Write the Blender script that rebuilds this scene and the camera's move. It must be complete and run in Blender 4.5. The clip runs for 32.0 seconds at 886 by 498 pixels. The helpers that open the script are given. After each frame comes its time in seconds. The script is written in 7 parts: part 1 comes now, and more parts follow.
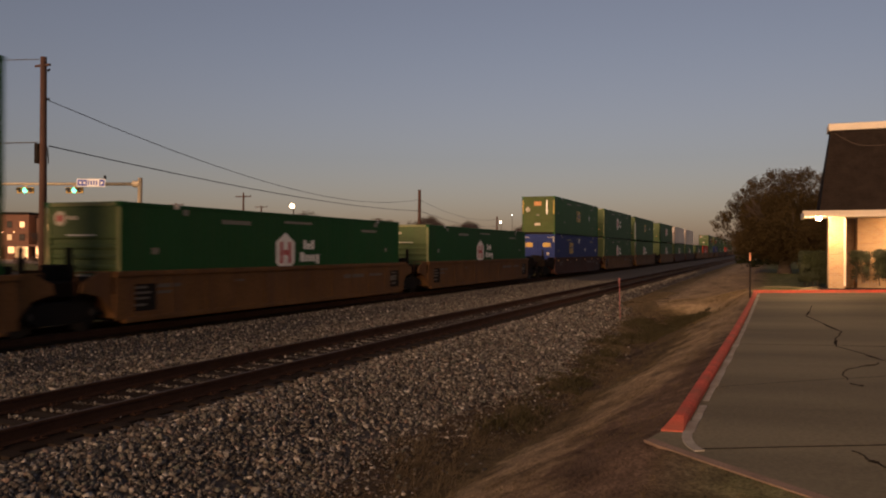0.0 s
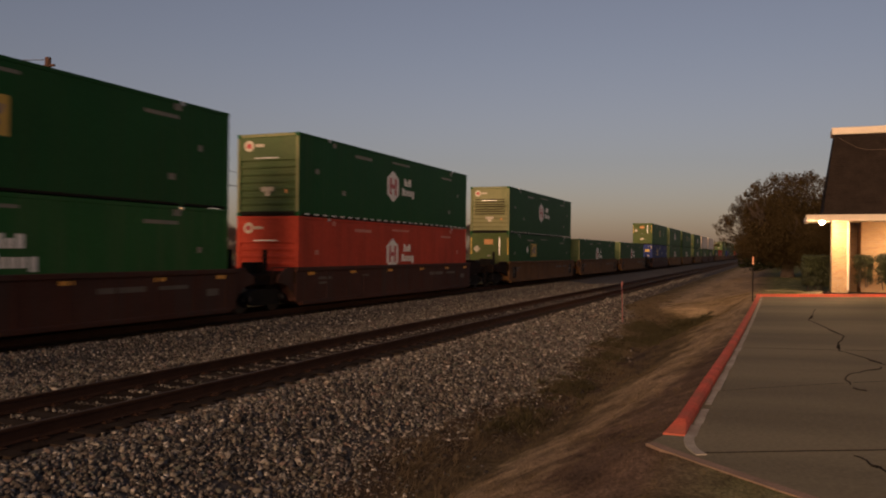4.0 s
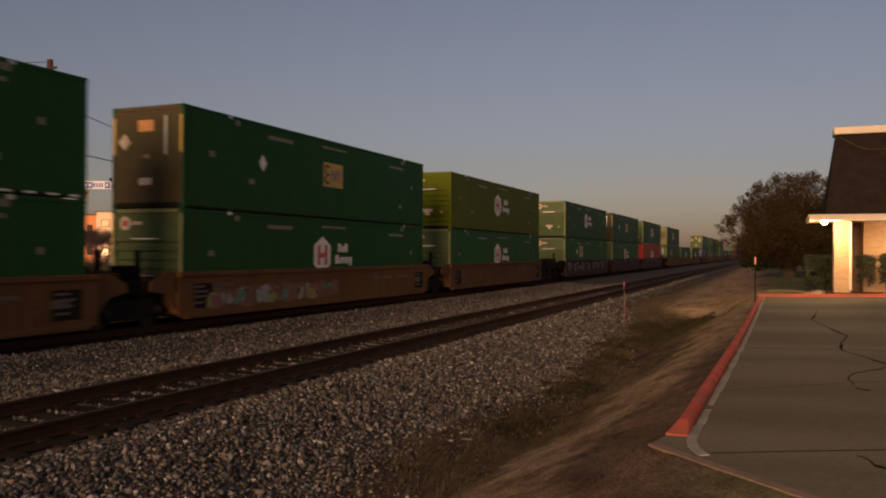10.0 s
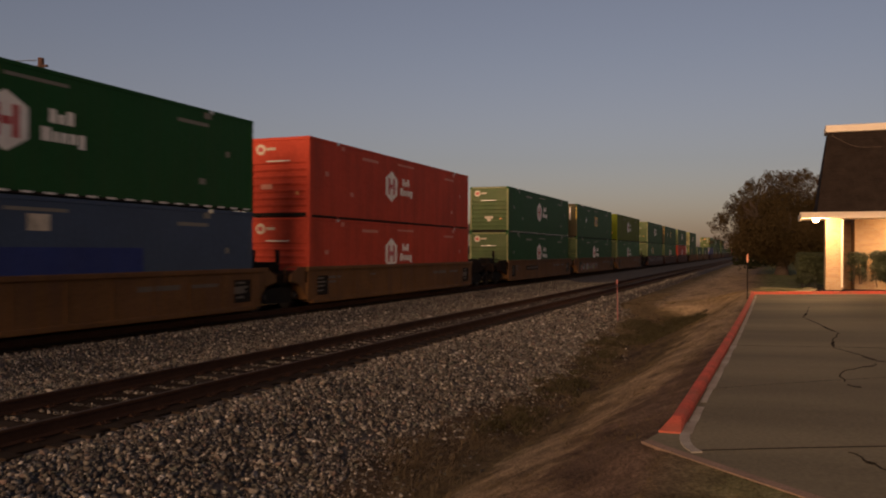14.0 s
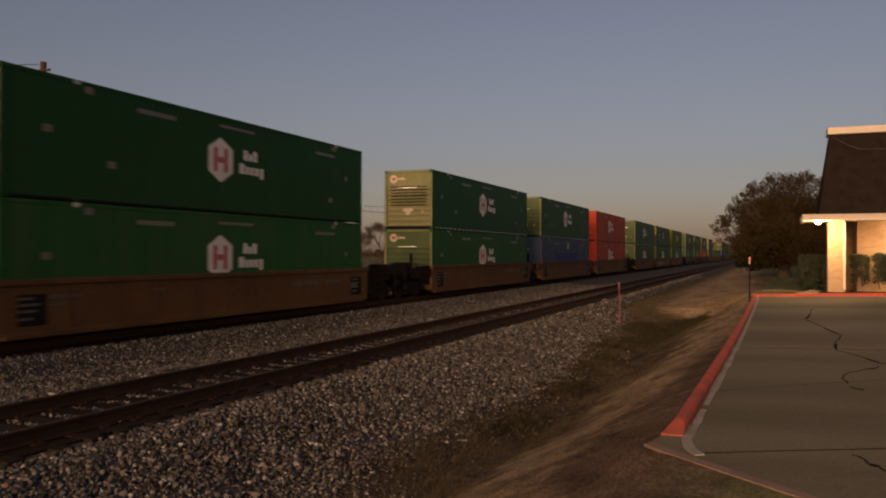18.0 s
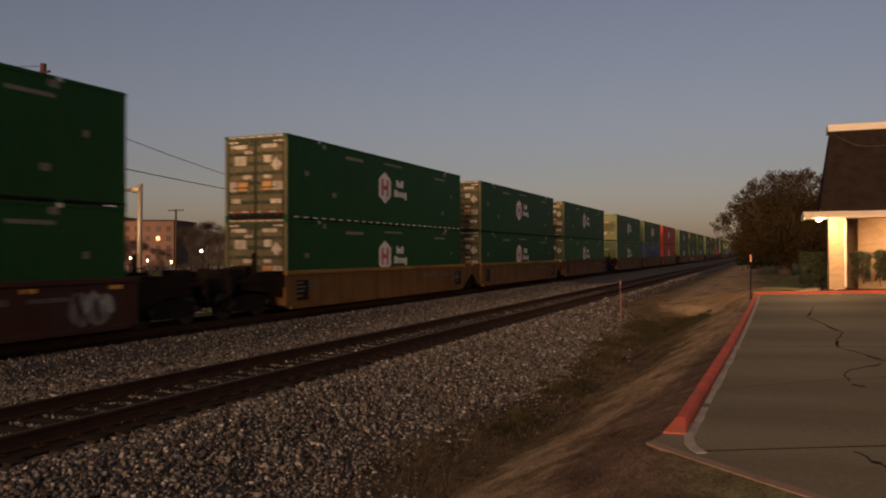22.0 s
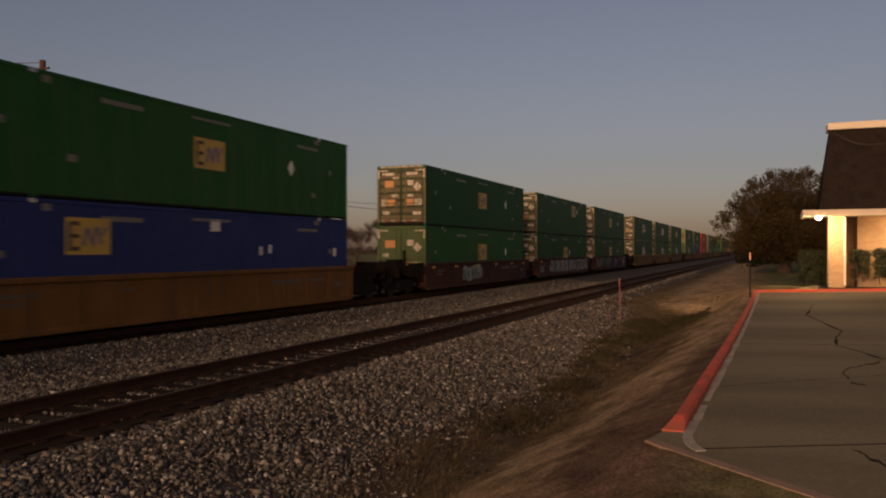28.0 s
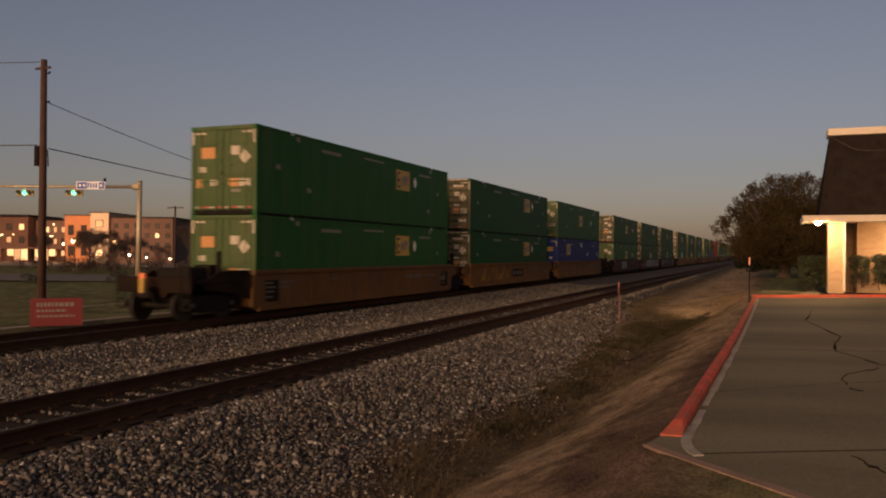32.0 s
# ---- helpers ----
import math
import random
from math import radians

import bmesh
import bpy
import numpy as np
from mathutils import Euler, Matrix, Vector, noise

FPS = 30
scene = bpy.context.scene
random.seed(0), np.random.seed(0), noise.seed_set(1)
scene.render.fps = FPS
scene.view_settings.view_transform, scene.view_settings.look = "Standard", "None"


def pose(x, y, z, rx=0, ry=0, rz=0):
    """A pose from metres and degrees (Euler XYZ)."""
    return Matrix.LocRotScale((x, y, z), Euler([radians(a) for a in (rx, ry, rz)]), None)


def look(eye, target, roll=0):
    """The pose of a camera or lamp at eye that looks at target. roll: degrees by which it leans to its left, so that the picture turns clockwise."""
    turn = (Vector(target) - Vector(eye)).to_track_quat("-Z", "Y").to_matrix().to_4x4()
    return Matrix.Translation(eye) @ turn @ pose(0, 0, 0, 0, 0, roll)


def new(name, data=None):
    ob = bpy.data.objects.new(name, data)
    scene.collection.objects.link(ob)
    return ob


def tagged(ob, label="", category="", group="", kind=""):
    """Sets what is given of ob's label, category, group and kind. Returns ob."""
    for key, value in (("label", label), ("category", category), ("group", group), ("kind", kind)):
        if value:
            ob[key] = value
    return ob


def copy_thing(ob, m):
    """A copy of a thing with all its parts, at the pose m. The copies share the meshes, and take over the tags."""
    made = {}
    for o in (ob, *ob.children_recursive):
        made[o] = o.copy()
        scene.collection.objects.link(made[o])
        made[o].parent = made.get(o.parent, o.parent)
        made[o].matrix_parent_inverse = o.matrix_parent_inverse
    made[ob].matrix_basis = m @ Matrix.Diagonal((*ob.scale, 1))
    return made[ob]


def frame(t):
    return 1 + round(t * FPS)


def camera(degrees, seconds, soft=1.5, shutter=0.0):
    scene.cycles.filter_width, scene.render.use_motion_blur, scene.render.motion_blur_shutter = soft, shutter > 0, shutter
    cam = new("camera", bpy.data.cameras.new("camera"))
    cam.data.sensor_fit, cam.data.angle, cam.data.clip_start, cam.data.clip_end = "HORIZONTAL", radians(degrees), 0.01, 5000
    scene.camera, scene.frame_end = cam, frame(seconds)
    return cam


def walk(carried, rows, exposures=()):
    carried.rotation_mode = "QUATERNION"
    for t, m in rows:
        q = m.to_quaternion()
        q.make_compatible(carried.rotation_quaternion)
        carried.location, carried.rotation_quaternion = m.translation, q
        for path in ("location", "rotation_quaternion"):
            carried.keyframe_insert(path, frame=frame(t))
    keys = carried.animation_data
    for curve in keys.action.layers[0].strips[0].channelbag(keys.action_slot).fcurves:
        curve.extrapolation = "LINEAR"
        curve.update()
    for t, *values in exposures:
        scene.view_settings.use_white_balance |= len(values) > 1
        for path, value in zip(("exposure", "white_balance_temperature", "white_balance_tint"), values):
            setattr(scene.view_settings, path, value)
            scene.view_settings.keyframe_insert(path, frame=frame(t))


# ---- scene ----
cam = camera(58.55, 32.0, soft=2.05, shutter=0.45)
EYE = Vector((0.0, 0.0, 2.06))


def aim(yaw, pitch, roll):
    """Camera pose from degrees: turn to the left of the track, tilt up, lean."""
    a, b = radians(yaw), radians(pitch)
    way = Vector((-math.sin(a) * math.cos(b), math.cos(a) * math.cos(b), math.sin(b)))
    return look(EYE, EYE + way * 10, roll)


walk(cam, [(t, aim(a, b, c)) for t, a, b, c in [  # seconds, turn, tilt, lean
    (0, 22.478, -0.001, 0.286), (0.5, 22.543, -0.013, 0.233), (1, 22.491, 0.095, 0.081), (1.5, 22.471, 0.061, 0.026),
    (2, 22.554, 0.005, 0.142), (2.5, 22.594, 0.043, 0.372), (3, 22.569, 0.114, 0.538), (3.5, 22.644, 0.180, 0.591),
    (5.5, 22.709, 0.008, 0.529), (6, 22.848, 0.060, 0.532), (6.5, 22.935, 0.080, 0.664), (7, 22.897, 0.015, 0.674),
    (7.5, 22.887, -0.035, 0.612), (8, 22.920, 0.081, 0.407), (8.5, 22.976, 0.099, 0.447), (9, 22.950, 0.022, 0.649),
    (9.5, 22.831, 0.067, 0.555), (10, 22.804, 0.213, 0.423), (10.5, 22.817, 0.379, 0.419), (11, 22.855, 0.387, 0.426),
    (11.5, 22.812, 0.333, 0.447), (12, 22.629, 0.276, 0.525), (12.5, 22.494, 0.308, 0.452), (13, 22.354, 0.379, 0.302),
    (13.5, 22.295, 0.333, 0.315), (14, 22.315, 0.100, 0.303), (14.5, 22.315, -0.139, 0.258), (16.5, 22.269, 0.369, -0.085),
    (17, 22.186, 0.282, -0.089), (17.5, 22.228, 0.233, 0.033), (18, 22.451, 0.304, 0.201), (18.5, 22.622, 0.399, 0.098),
    (19, 22.564, 0.291, -0.094), (19.5, 22.521, 0.136, -0.169), (20, 22.528, 0.144, -0.063), (20.5, 22.667, 0.303, -0.066),
    (21, 22.598, 0.347, -0.021), (21.5, 22.559, 0.301, -0.047), (22, 22.510, 0.265, -0.121), (22.5, 22.451, 0.423, -0.126),
    (23, 22.419, 0.575, -0.033), (23.5, 22.383, 0.511, 0.174), (24, 22.339, 0.370, 0.318), (24.5, 22.307, 0.293, 0.380),
    (25, 22.358, 0.315, 0.361), (25.5, 22.396, 0.434, 0.367), (27.5, 22.538, 0.060, 0.083), (28, 22.471, 0.084, -0.013),
    (28.5, 22.491, -0.033, 0.183), (29, 22.562, -0.060, 0.380), (29.5, 22.592, 0.023, 0.366), (30, 22.432, 0.105, 0.475),
    (30.5, 22.348, 0.004, 0.533), (31, 22.300, -0.056, 0.477), (31.5, 22.283, 0.017, 0.421), (32, 22.445, 0.266, 0.452),
]], exposures=[(0, -0.02, 7150, 34), (32, -0.19, 7150, 34)])

# ---- sky and light ----
SUN_DIR = Vector((-0.09, -0.975, 0.165)).normalized()   # broad warm afterglow low behind the camera
world = bpy.data.worlds.new("dusk_sky")
scene.world = world
world.use_nodes = True
wn = world.node_tree.nodes
wl = world.node_tree.links
sky = wn.new("ShaderNodeTexSky")
sky.sky_type = "NISHITA"
sky.sun_disc = False
sky.sun_elevation = radians(5.4)
sky.sun_rotation = math.atan2(-SUN_DIR.x, SUN_DIR.y)
sky.air_density, sky.dust_density, sky.ozone_density = 1.0, 1.0, 2.4
wn["Background"].inputs["Strength"].default_value = 0.117
soften = wn.new("ShaderNodeHueSaturation")     # thin high haze greys the dusk sky
soften.inputs["Saturation"].default_value = 0.66
wl.new(sky.outputs[0], soften.inputs["Color"])
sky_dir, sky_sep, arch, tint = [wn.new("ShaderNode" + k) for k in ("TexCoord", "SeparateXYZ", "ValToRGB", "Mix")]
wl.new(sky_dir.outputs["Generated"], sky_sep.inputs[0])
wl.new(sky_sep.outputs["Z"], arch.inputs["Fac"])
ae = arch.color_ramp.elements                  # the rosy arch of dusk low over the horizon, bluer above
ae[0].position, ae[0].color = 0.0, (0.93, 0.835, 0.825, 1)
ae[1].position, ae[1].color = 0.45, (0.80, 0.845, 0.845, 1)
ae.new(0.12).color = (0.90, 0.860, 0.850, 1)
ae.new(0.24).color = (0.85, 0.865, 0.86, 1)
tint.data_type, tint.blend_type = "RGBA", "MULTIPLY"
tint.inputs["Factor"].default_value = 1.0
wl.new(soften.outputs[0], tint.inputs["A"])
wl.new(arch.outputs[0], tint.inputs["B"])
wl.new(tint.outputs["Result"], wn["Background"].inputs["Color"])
sun = new("sun", bpy.data.lights.new("sun", "SUN"))
sun.data.energy, sun.data.angle, sun.data.color = 4.2, radians(44), (1.0, 0.71, 0.38)
sun.matrix_world = look(SUN_DIR * 50, (0, 0, 0))


# ---- materials ----
def mat(name, color, rough=0.7, metal=0.0, var=0.25, scale=6.0, fine=60.0, bump=0.2, dist=0.01, dirt=None, dirt_amount=0.0,
        emit=None, power=0.0, island=0.0, spec=0.5):
    m = bpy.data.materials.new(name)
    m.use_nodes = True
    n, l = m.node_tree.nodes, m.node_tree.links
    b = n["Principled BSDF"]
    b.inputs["Roughness"].default_value = rough
    b.inputs["Metallic"].default_value = metal
    b.inputs["Specular IOR Level"].default_value = spec
    tc = n.new("ShaderNodeTexCoord")
    n1 = n.new("ShaderNodeTexNoise")
    n1.inputs["Scale"].default_value, n1.inputs["Detail"].default_value = scale, 4
    n2 = n.new("ShaderNodeTexNoise")
    n2.inputs["Scale"].default_value, n2.inputs["Detail"].default_value = fine, 3
    l.new(tc.outputs["Object"], n1.inputs["Vector"])
    l.new(tc.outputs["Object"], n2.inputs["Vector"])
    mixn = n.new("ShaderNodeMath")
    mixn.operation = "ADD"
    l.new(n1.outputs["Fac"], mixn.inputs[0])
    l.new(n2.outputs["Fac"], mixn.inputs[1])
    last = mixn.outputs[0]
    if island:
        geo = n.new("ShaderNodeNewGeometry")
        mul = n.new("ShaderNodeMath")
        mul.operation = "MULTIPLY_ADD"
        mul.inputs[1].default_value = island
        l.new(geo.outputs["Random Per Island"], mul.inputs[0])
        l.new(last, mul.inputs[2])
        last = mul.outputs[0]
    mr = n.new("ShaderNodeMapRange")
    mr.inputs["From Min"].default_value, mr.inputs["From Max"].default_value = 0.6, 1.4 + island
    mr.inputs["To Min"].default_value, mr.inputs["To Max"].default_value = 1 - var, 1 + var
    l.new(last, mr.inputs["Value"])
    vm = n.new("ShaderNodeVectorMath")
    vm.operation = "SCALE"
    vm.inputs[0].default_value = color
    l.new(mr.outputs[0], vm.inputs["Scale"])
    out = vm.outputs[0]
    if dirt:
        n3 = n.new("ShaderNodeTexNoise")
        n3.inputs["Scale"].default_value, n3.inputs["Detail"].default_value = scale * 0.35, 6
        l.new(tc.outputs["Object"], n3.inputs["Vector"])
        r3 = n.new("ShaderNodeMapRange")
        r3.inputs["From Min"].default_value, r3.inputs["From Max"].default_value = 0.45, 0.72
        r3.inputs["To Max"].default_value = dirt_amount
        l.new(n3.outputs["Fac"], r3.inputs["Value"])
        mx = n.new("ShaderNodeMix")
        mx.data_type = "RGBA"
        mx.inputs["B"].default_value = (*dirt, 1)
        l.new(r3.outputs[0], mx.inputs["Factor"])
        l.new(out, mx.inputs["A"])
        out = mx.outputs["Result"]
    l.new(out, b.inputs["Base Color"])
    if bump:
        bp = n.new("ShaderNodeBump")
        bp.inputs["Strength"].default_value, bp.inputs["Distance"].default_value = bump, dist
        l.new(n2.outputs["Fac"], bp.inputs["Height"])
        l.new(bp.outputs[0], b.inputs["Normal"])
    if emit:
        b.inputs["Emission Color"].default_value = (*emit, 1)
        b.inputs["Emission Strength"].default_value = power
    return m


RUST = (0.09, 0.045, 0.025)
GREEN = mat("green_paint", (0.0175, 0.094, 0.029), 0.45, 0, 0.12, 0.7, 9, 0.03, dirt=(0.075, 0.10, 0.05), dirt_amount=0.35, spec=0.04)
DARKGREEN = mat("deep_green_paint", (0.012, 0.070, 0.0235), 0.45, 0, 0.12, 0.7, 9, 0.03, dirt=(0.04, 0.055, 0.025), dirt_amount=0.2, spec=0.04)
OLIVE = mat("olive_paint", (0.085, 0.110, 0.008), 0.5, 0, 0.18, 0.7, 9, 0.05, dirt=(0.07, 0.07, 0.03), dirt_amount=0.2, spec=0.04)
RED = mat("red_paint", (0.43, 0.060, 0.034), 0.5, 0, 0.22, 0.7, 9, 0.05, dirt=(0.16, 0.036, 0.024), dirt_amount=0.45, spec=0.04)
BLUE = mat("blue_paint", (0.026, 0.042, 0.148), 0.5, 0, 0.18, 0.7, 9, 0.05, dirt=(0.05, 0.06, 0.10), dirt_amount=0.2, spec=0.04)
SLATE = mat("slate_blue_paint", (0.046, 0.072, 0.118), 0.5, 0, 0.15, 0.7, 9, 0.03, dirt=(0.06, 0.075, 0.09), dirt_amount=0.35, spec=0.06)
WHITEBOX = mat("white_container_paint", (0.66, 0.56, 0.48), 0.5, 0, 0.12, 0.7, 9, 0.05, dirt=(0.35, 0.3, 0.26), dirt_amount=0.4)
DECAL = mat("white_vinyl", (0.72, 0.70, 0.66), 0.5, 0, 0.12, 3, 30, 0.0, dirt=(0.35, 0.33, 0.3), dirt_amount=0.4)
STENCIL = mat("worn_stencil_paint", (0.085, 0.072, 0.055), 0.7, 0, 0.3, 4, 30, 0.0)
PLATE = mat("weathered_label_vinyl", (0.17, 0.155, 0.125), 0.6, 0, 0.2, 3, 30, 0.0)
REDPLATE = mat("faded_label_on_red", (0.46, 0.17, 0.12), 0.6, 0, 0.2, 3, 30, 0.0)
DECALRED = mat("red_vinyl", (0.42, 0.05, 0.05), 0.5, 0, 0.1, 3, 30, 0.0)
YELLOW = mat("yellow_vinyl", (0.52, 0.32, 0.045), 0.5, 0, 0.12, 3, 30, 0.0, dirt=(0.3, 0.2, 0.08), dirt_amount=0.4)
DECALBLUE = mat("blue_vinyl", (0.12, 0.105, 0.18), 0.5, 0, 0.1, 3, 30, 0.0)
BLACK = mat("black_vinyl", (0.02, 0.02, 0.02), 0.6, 0, 0.1, 3, 30, 0.0)
ORANGE = mat("orange_vinyl", (0.70, 0.22, 0.05), 0.5, 0, 0.1, 3, 30, 0.0)
STEEL = mat("galvanised_steel", (0.42, 0.42, 0.40), 0.4, 0.9, 0.2, 4, 40, 0.05)
SILL_TAN = mat("weathered_yellow_brown_car_paint", (0.124, 0.058, 0.020), 0.7, 0, 0.4, 0.9, 14, 0.1, dirt=RUST, dirt_amount=0.75, spec=0.15)
SILL_RED = mat("weathered_maroon_car_paint", (0.056, 0.021, 0.014), 0.7, 0, 0.3, 0.9, 14, 0.1, dirt=(0.04, 0.03, 0.025), dirt_amount=0.7, spec=0.15)
SILL_YEL = mat("weathered_ochre_car_paint", (0.165, 0.076, 0.021), 0.7, 0, 0.3, 0.9, 14, 0.1, dirt=RUST, dirt_amount=0.7, spec=0.15)
# Lighter amber puts the light along chord and joint decks into the paint.
CHORD_AMBER = mat("lit_amber_chord_paint", (0.30, 0.175, 0.040), 0.7, 0, 0.35, 0.9, 14, 0.1, dirt=(0.16, 0.075, 0.025), dirt_amount=0.8, spec=0.15)
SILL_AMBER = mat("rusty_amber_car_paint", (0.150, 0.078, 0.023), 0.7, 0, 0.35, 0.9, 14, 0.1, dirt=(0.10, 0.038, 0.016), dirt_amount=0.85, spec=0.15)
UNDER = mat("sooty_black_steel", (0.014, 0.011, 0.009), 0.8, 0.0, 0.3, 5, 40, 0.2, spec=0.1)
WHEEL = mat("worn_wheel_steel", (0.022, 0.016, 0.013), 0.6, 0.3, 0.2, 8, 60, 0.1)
RAILTOP = mat("railhead_steel", (0.060, 0.040, 0.030), 0.65, 0.3, 0.2, 3, 40, 0.1)
RAILSIDE = mat("rusted_rail", (0.055, 0.028, 0.018), 0.85, 0.1, 0.3, 3, 40, 0.2, spec=0.08)
TIE = mat("creosote_timber", (0.028, 0.019, 0.013), 0.9, 0, 0.35, 2, 30, 0.5, dirt=(0.055, 0.042, 0.032), dirt_amount=0.6, spec=0.08)
BALLAST = mat("ballast_bed", (0.090, 0.080, 0.074), 0.95, 0, 0.5, 9, 26, 1.0, 0.03, dirt=(0.07, 0.055, 0.045), dirt_amount=0.6, spec=0.08)
STONE = mat("crushed_stone", (0.24, 0.205, 0.19), 0.95, 0, 0.3, 5, 60, 0.4, 0.006, spec=0.1)


def stone_colours(STONE, shade):
    """Each stone its own shade, most of them dark, a few pale."""
    n, l = STONE.node_tree.nodes, STONE.node_tree.links
    geo, ramp, mul = n.new("ShaderNodeNewGeometry"), n.new("ShaderNodeValToRGB"), n.new("ShaderNodeVectorMath")
    e = ramp.color_ramp.elements
    e[0].color, e[1].color = (0.056, 0.047, 0.041, 1), (0.54, 0.49, 0.43, 1)
    for at, c in ((0.20, (0.080, 0.068, 0.058)), (0.36, (0.150, 0.128, 0.108)), (0.42, (0.120, 0.125, 0.100)), (0.50, (0.165, 0.140, 0.118)), (0.60, (0.215, 0.150, 0.122)),
                  (0.66, (0.190, 0.165, 0.140)), (0.76, (0.250, 0.215, 0.165)), (0.82, (0.205, 0.185, 0.160)), (0.93, (0.33, 0.29, 0.245))):
        e.new(at).color = (c[0] * shade * 0.98, c[1] * shade, c[2] * shade * 1.03, 1)
    for k in (e[0], e[-1]):
        k.color = tuple(q * shade for q in k.color[:3]) + (1,)
    l.new(geo.outputs["Random Per Island"], ramp.inputs["Fac"])
    rng_node = [k for k in n if k.bl_idname == "ShaderNodeMapRange"][0]
    mul.operation = "SCALE"
    l.new(ramp.outputs[0], mul.inputs[0])
    l.new(rng_node.outputs[0], mul.inputs["Scale"])
    l.new(mul.outputs[0], n["Principled BSDF"].inputs["Base Color"])


DARKSTONE = mat("dark_crushed_stone", (0.2, 0.2, 0.2), 0.95, 0, 0.3, 5, 60, 0.4, 0.006, spec=0.1)
stone_colours(STONE, 0.83)
stone_colours(DARKSTONE, 0.83)
MIDSTONE = mat("dusty_crushed_stone", (0.2, 0.2, 0.2), 0.95, 0, 0.3, 5, 60, 0.4, 0.006, spec=0.1)
stone_colours(MIDSTONE, 0.83)
CRIBSTONE = mat("grimy_crib_stone", (0.2, 0.2, 0.2), 0.95, 0, 0.3, 5, 60, 0.4, 0.006, spec=0.1)
stone_colours(CRIBSTONE, 0.75)
ENDPLATE = mat("dirty_white_vinyl", (0.52, 0.45, 0.36), 0.6, 0, 0.25, 6, 40, 0.0, dirt=(0.14, 0.13, 0.09), dirt_amount=0.7, spec=0.2)
ENDORANGE = mat("dull_orange_vinyl", (0.52, 0.25, 0.10), 0.6, 0, 0.25, 6, 40, 0.0, spec=0.2)
# Door ribs in tan: the golden light on them put into the paint.
ENDRIB = mat("lit_tan_rib_paint", (0.125, 0.105, 0.058), 0.6, 0, 0.35, 2.2, 14, 0.05, dirt=(0.10, 0.075, 0.04), dirt_amount=0.8, spec=0.2)
# End-wall copy of the green paint holds the low glow, over its dirt.
ENDPAINT = {"green": mat("lit_green_end_paint", (0.056, 0.094, 0.034), 0.55, 0, 0.22, 1.2, 14, 0.05, dirt=(0.115, 0.11, 0.055), dirt_amount=0.55, spec=0.2)}
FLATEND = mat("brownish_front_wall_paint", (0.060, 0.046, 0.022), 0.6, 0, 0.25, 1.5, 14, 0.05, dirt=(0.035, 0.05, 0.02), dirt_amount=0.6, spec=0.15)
# Green front wall, its paint lifted and warmed by the low glow.
PLAINEND = mat("lit_green_front_wall_paint", (0.060, 0.088, 0.026), 0.6, 0, 0.25, 1.5, 14, 0.05, dirt=(0.09, 0.085, 0.035), dirt_amount=0.6, spec=0.15)
# Door leaf between ribs: recess shade in the colour, grime over it.
ENDPAINT["deep"] = mat("grimy_shaded_door_paint", (0.034, 0.046, 0.022), 0.6, 0, 0.25, 1.2, 14, 0.05, dirt=(0.075, 0.06, 0.035), dirt_amount=0.75, spec=0.2)
CONCRETE = mat("lot_concrete", (0.182, 0.154, 0.099), 0.85, 0, 0.32, 0.5, 30, 0.3, 0.005, dirt=(0.098, 0.082, 0.055), dirt_amount=0.85, spec=0.08)
KERBRED = mat("faded_red_kerb_paint", (0.56, 0.098, 0.060), 0.8, 0, 0.3, 5, 40, 0.3, 0.004, dirt=(0.25, 0.11, 0.07), dirt_amount=0.6, spec=0.12)
TAR = mat("crack_sealant", (0.028, 0.023, 0.018), 1.0, 0, 0.2, 6, 50, 0.2, spec=0.0)
BRICK = mat("brick_wall_tan", (0.38, 0.20, 0.11), 0.9, 0, 0.2, 3, 40, 0.3)
FASCIA = mat("cream_fascia_paint", (0.62, 0.52, 0.40), 0.7, 0, 0.08, 2, 30, 0.05)
SHINGLE = mat("brown_shingles", (0.021, 0.015, 0.012), 0.9, 0, 0.45, 3, 26, 0.8, 0.02, spec=0.08)
BARK = mat("oak_bark", (0.060, 0.042, 0.030), 0.95, 0, 0.3, 4, 30, 0.8, 0.02)
LEAF = mat("autumn_oak_leaves", (0.050, 0.034, 0.014), 0.8, 0, 0.42, 0.35, 5, 0.0, island=0.5, spec=0.08)
HEDGE = mat("hedge_leaves", (0.026, 0.032, 0.010), 0.6, 0, 0.75, 1.5, 9, 0.0, island=1.6)
DARKLEAF = mat("dark_evergreen_leaves", (0.016, 0.018, 0.008), 0.9, 0, 0.5, 1.5, 9, 0.0, island=1.0, spec=0.05)
TWIG = mat("bare_twigs", (0.050, 0.033, 0.027), 0.95, 0, 0.3, 2, 10, 0.0)
POLE = mat("brown_pole_timber", (0.065, 0.030, 0.020), 0.9, 0, 0.3, 1.5, 30, 0.4, 0.01)
WIRE = mat("black_cable", (0.02, 0.02, 0.02), 0.6)
BLADE = mat("dry_grass_blades", (0.115, 0.080, 0.038), 0.9, 0, 0.45, 0.6, 4, 0.0, island=0.5, spec=0.08)


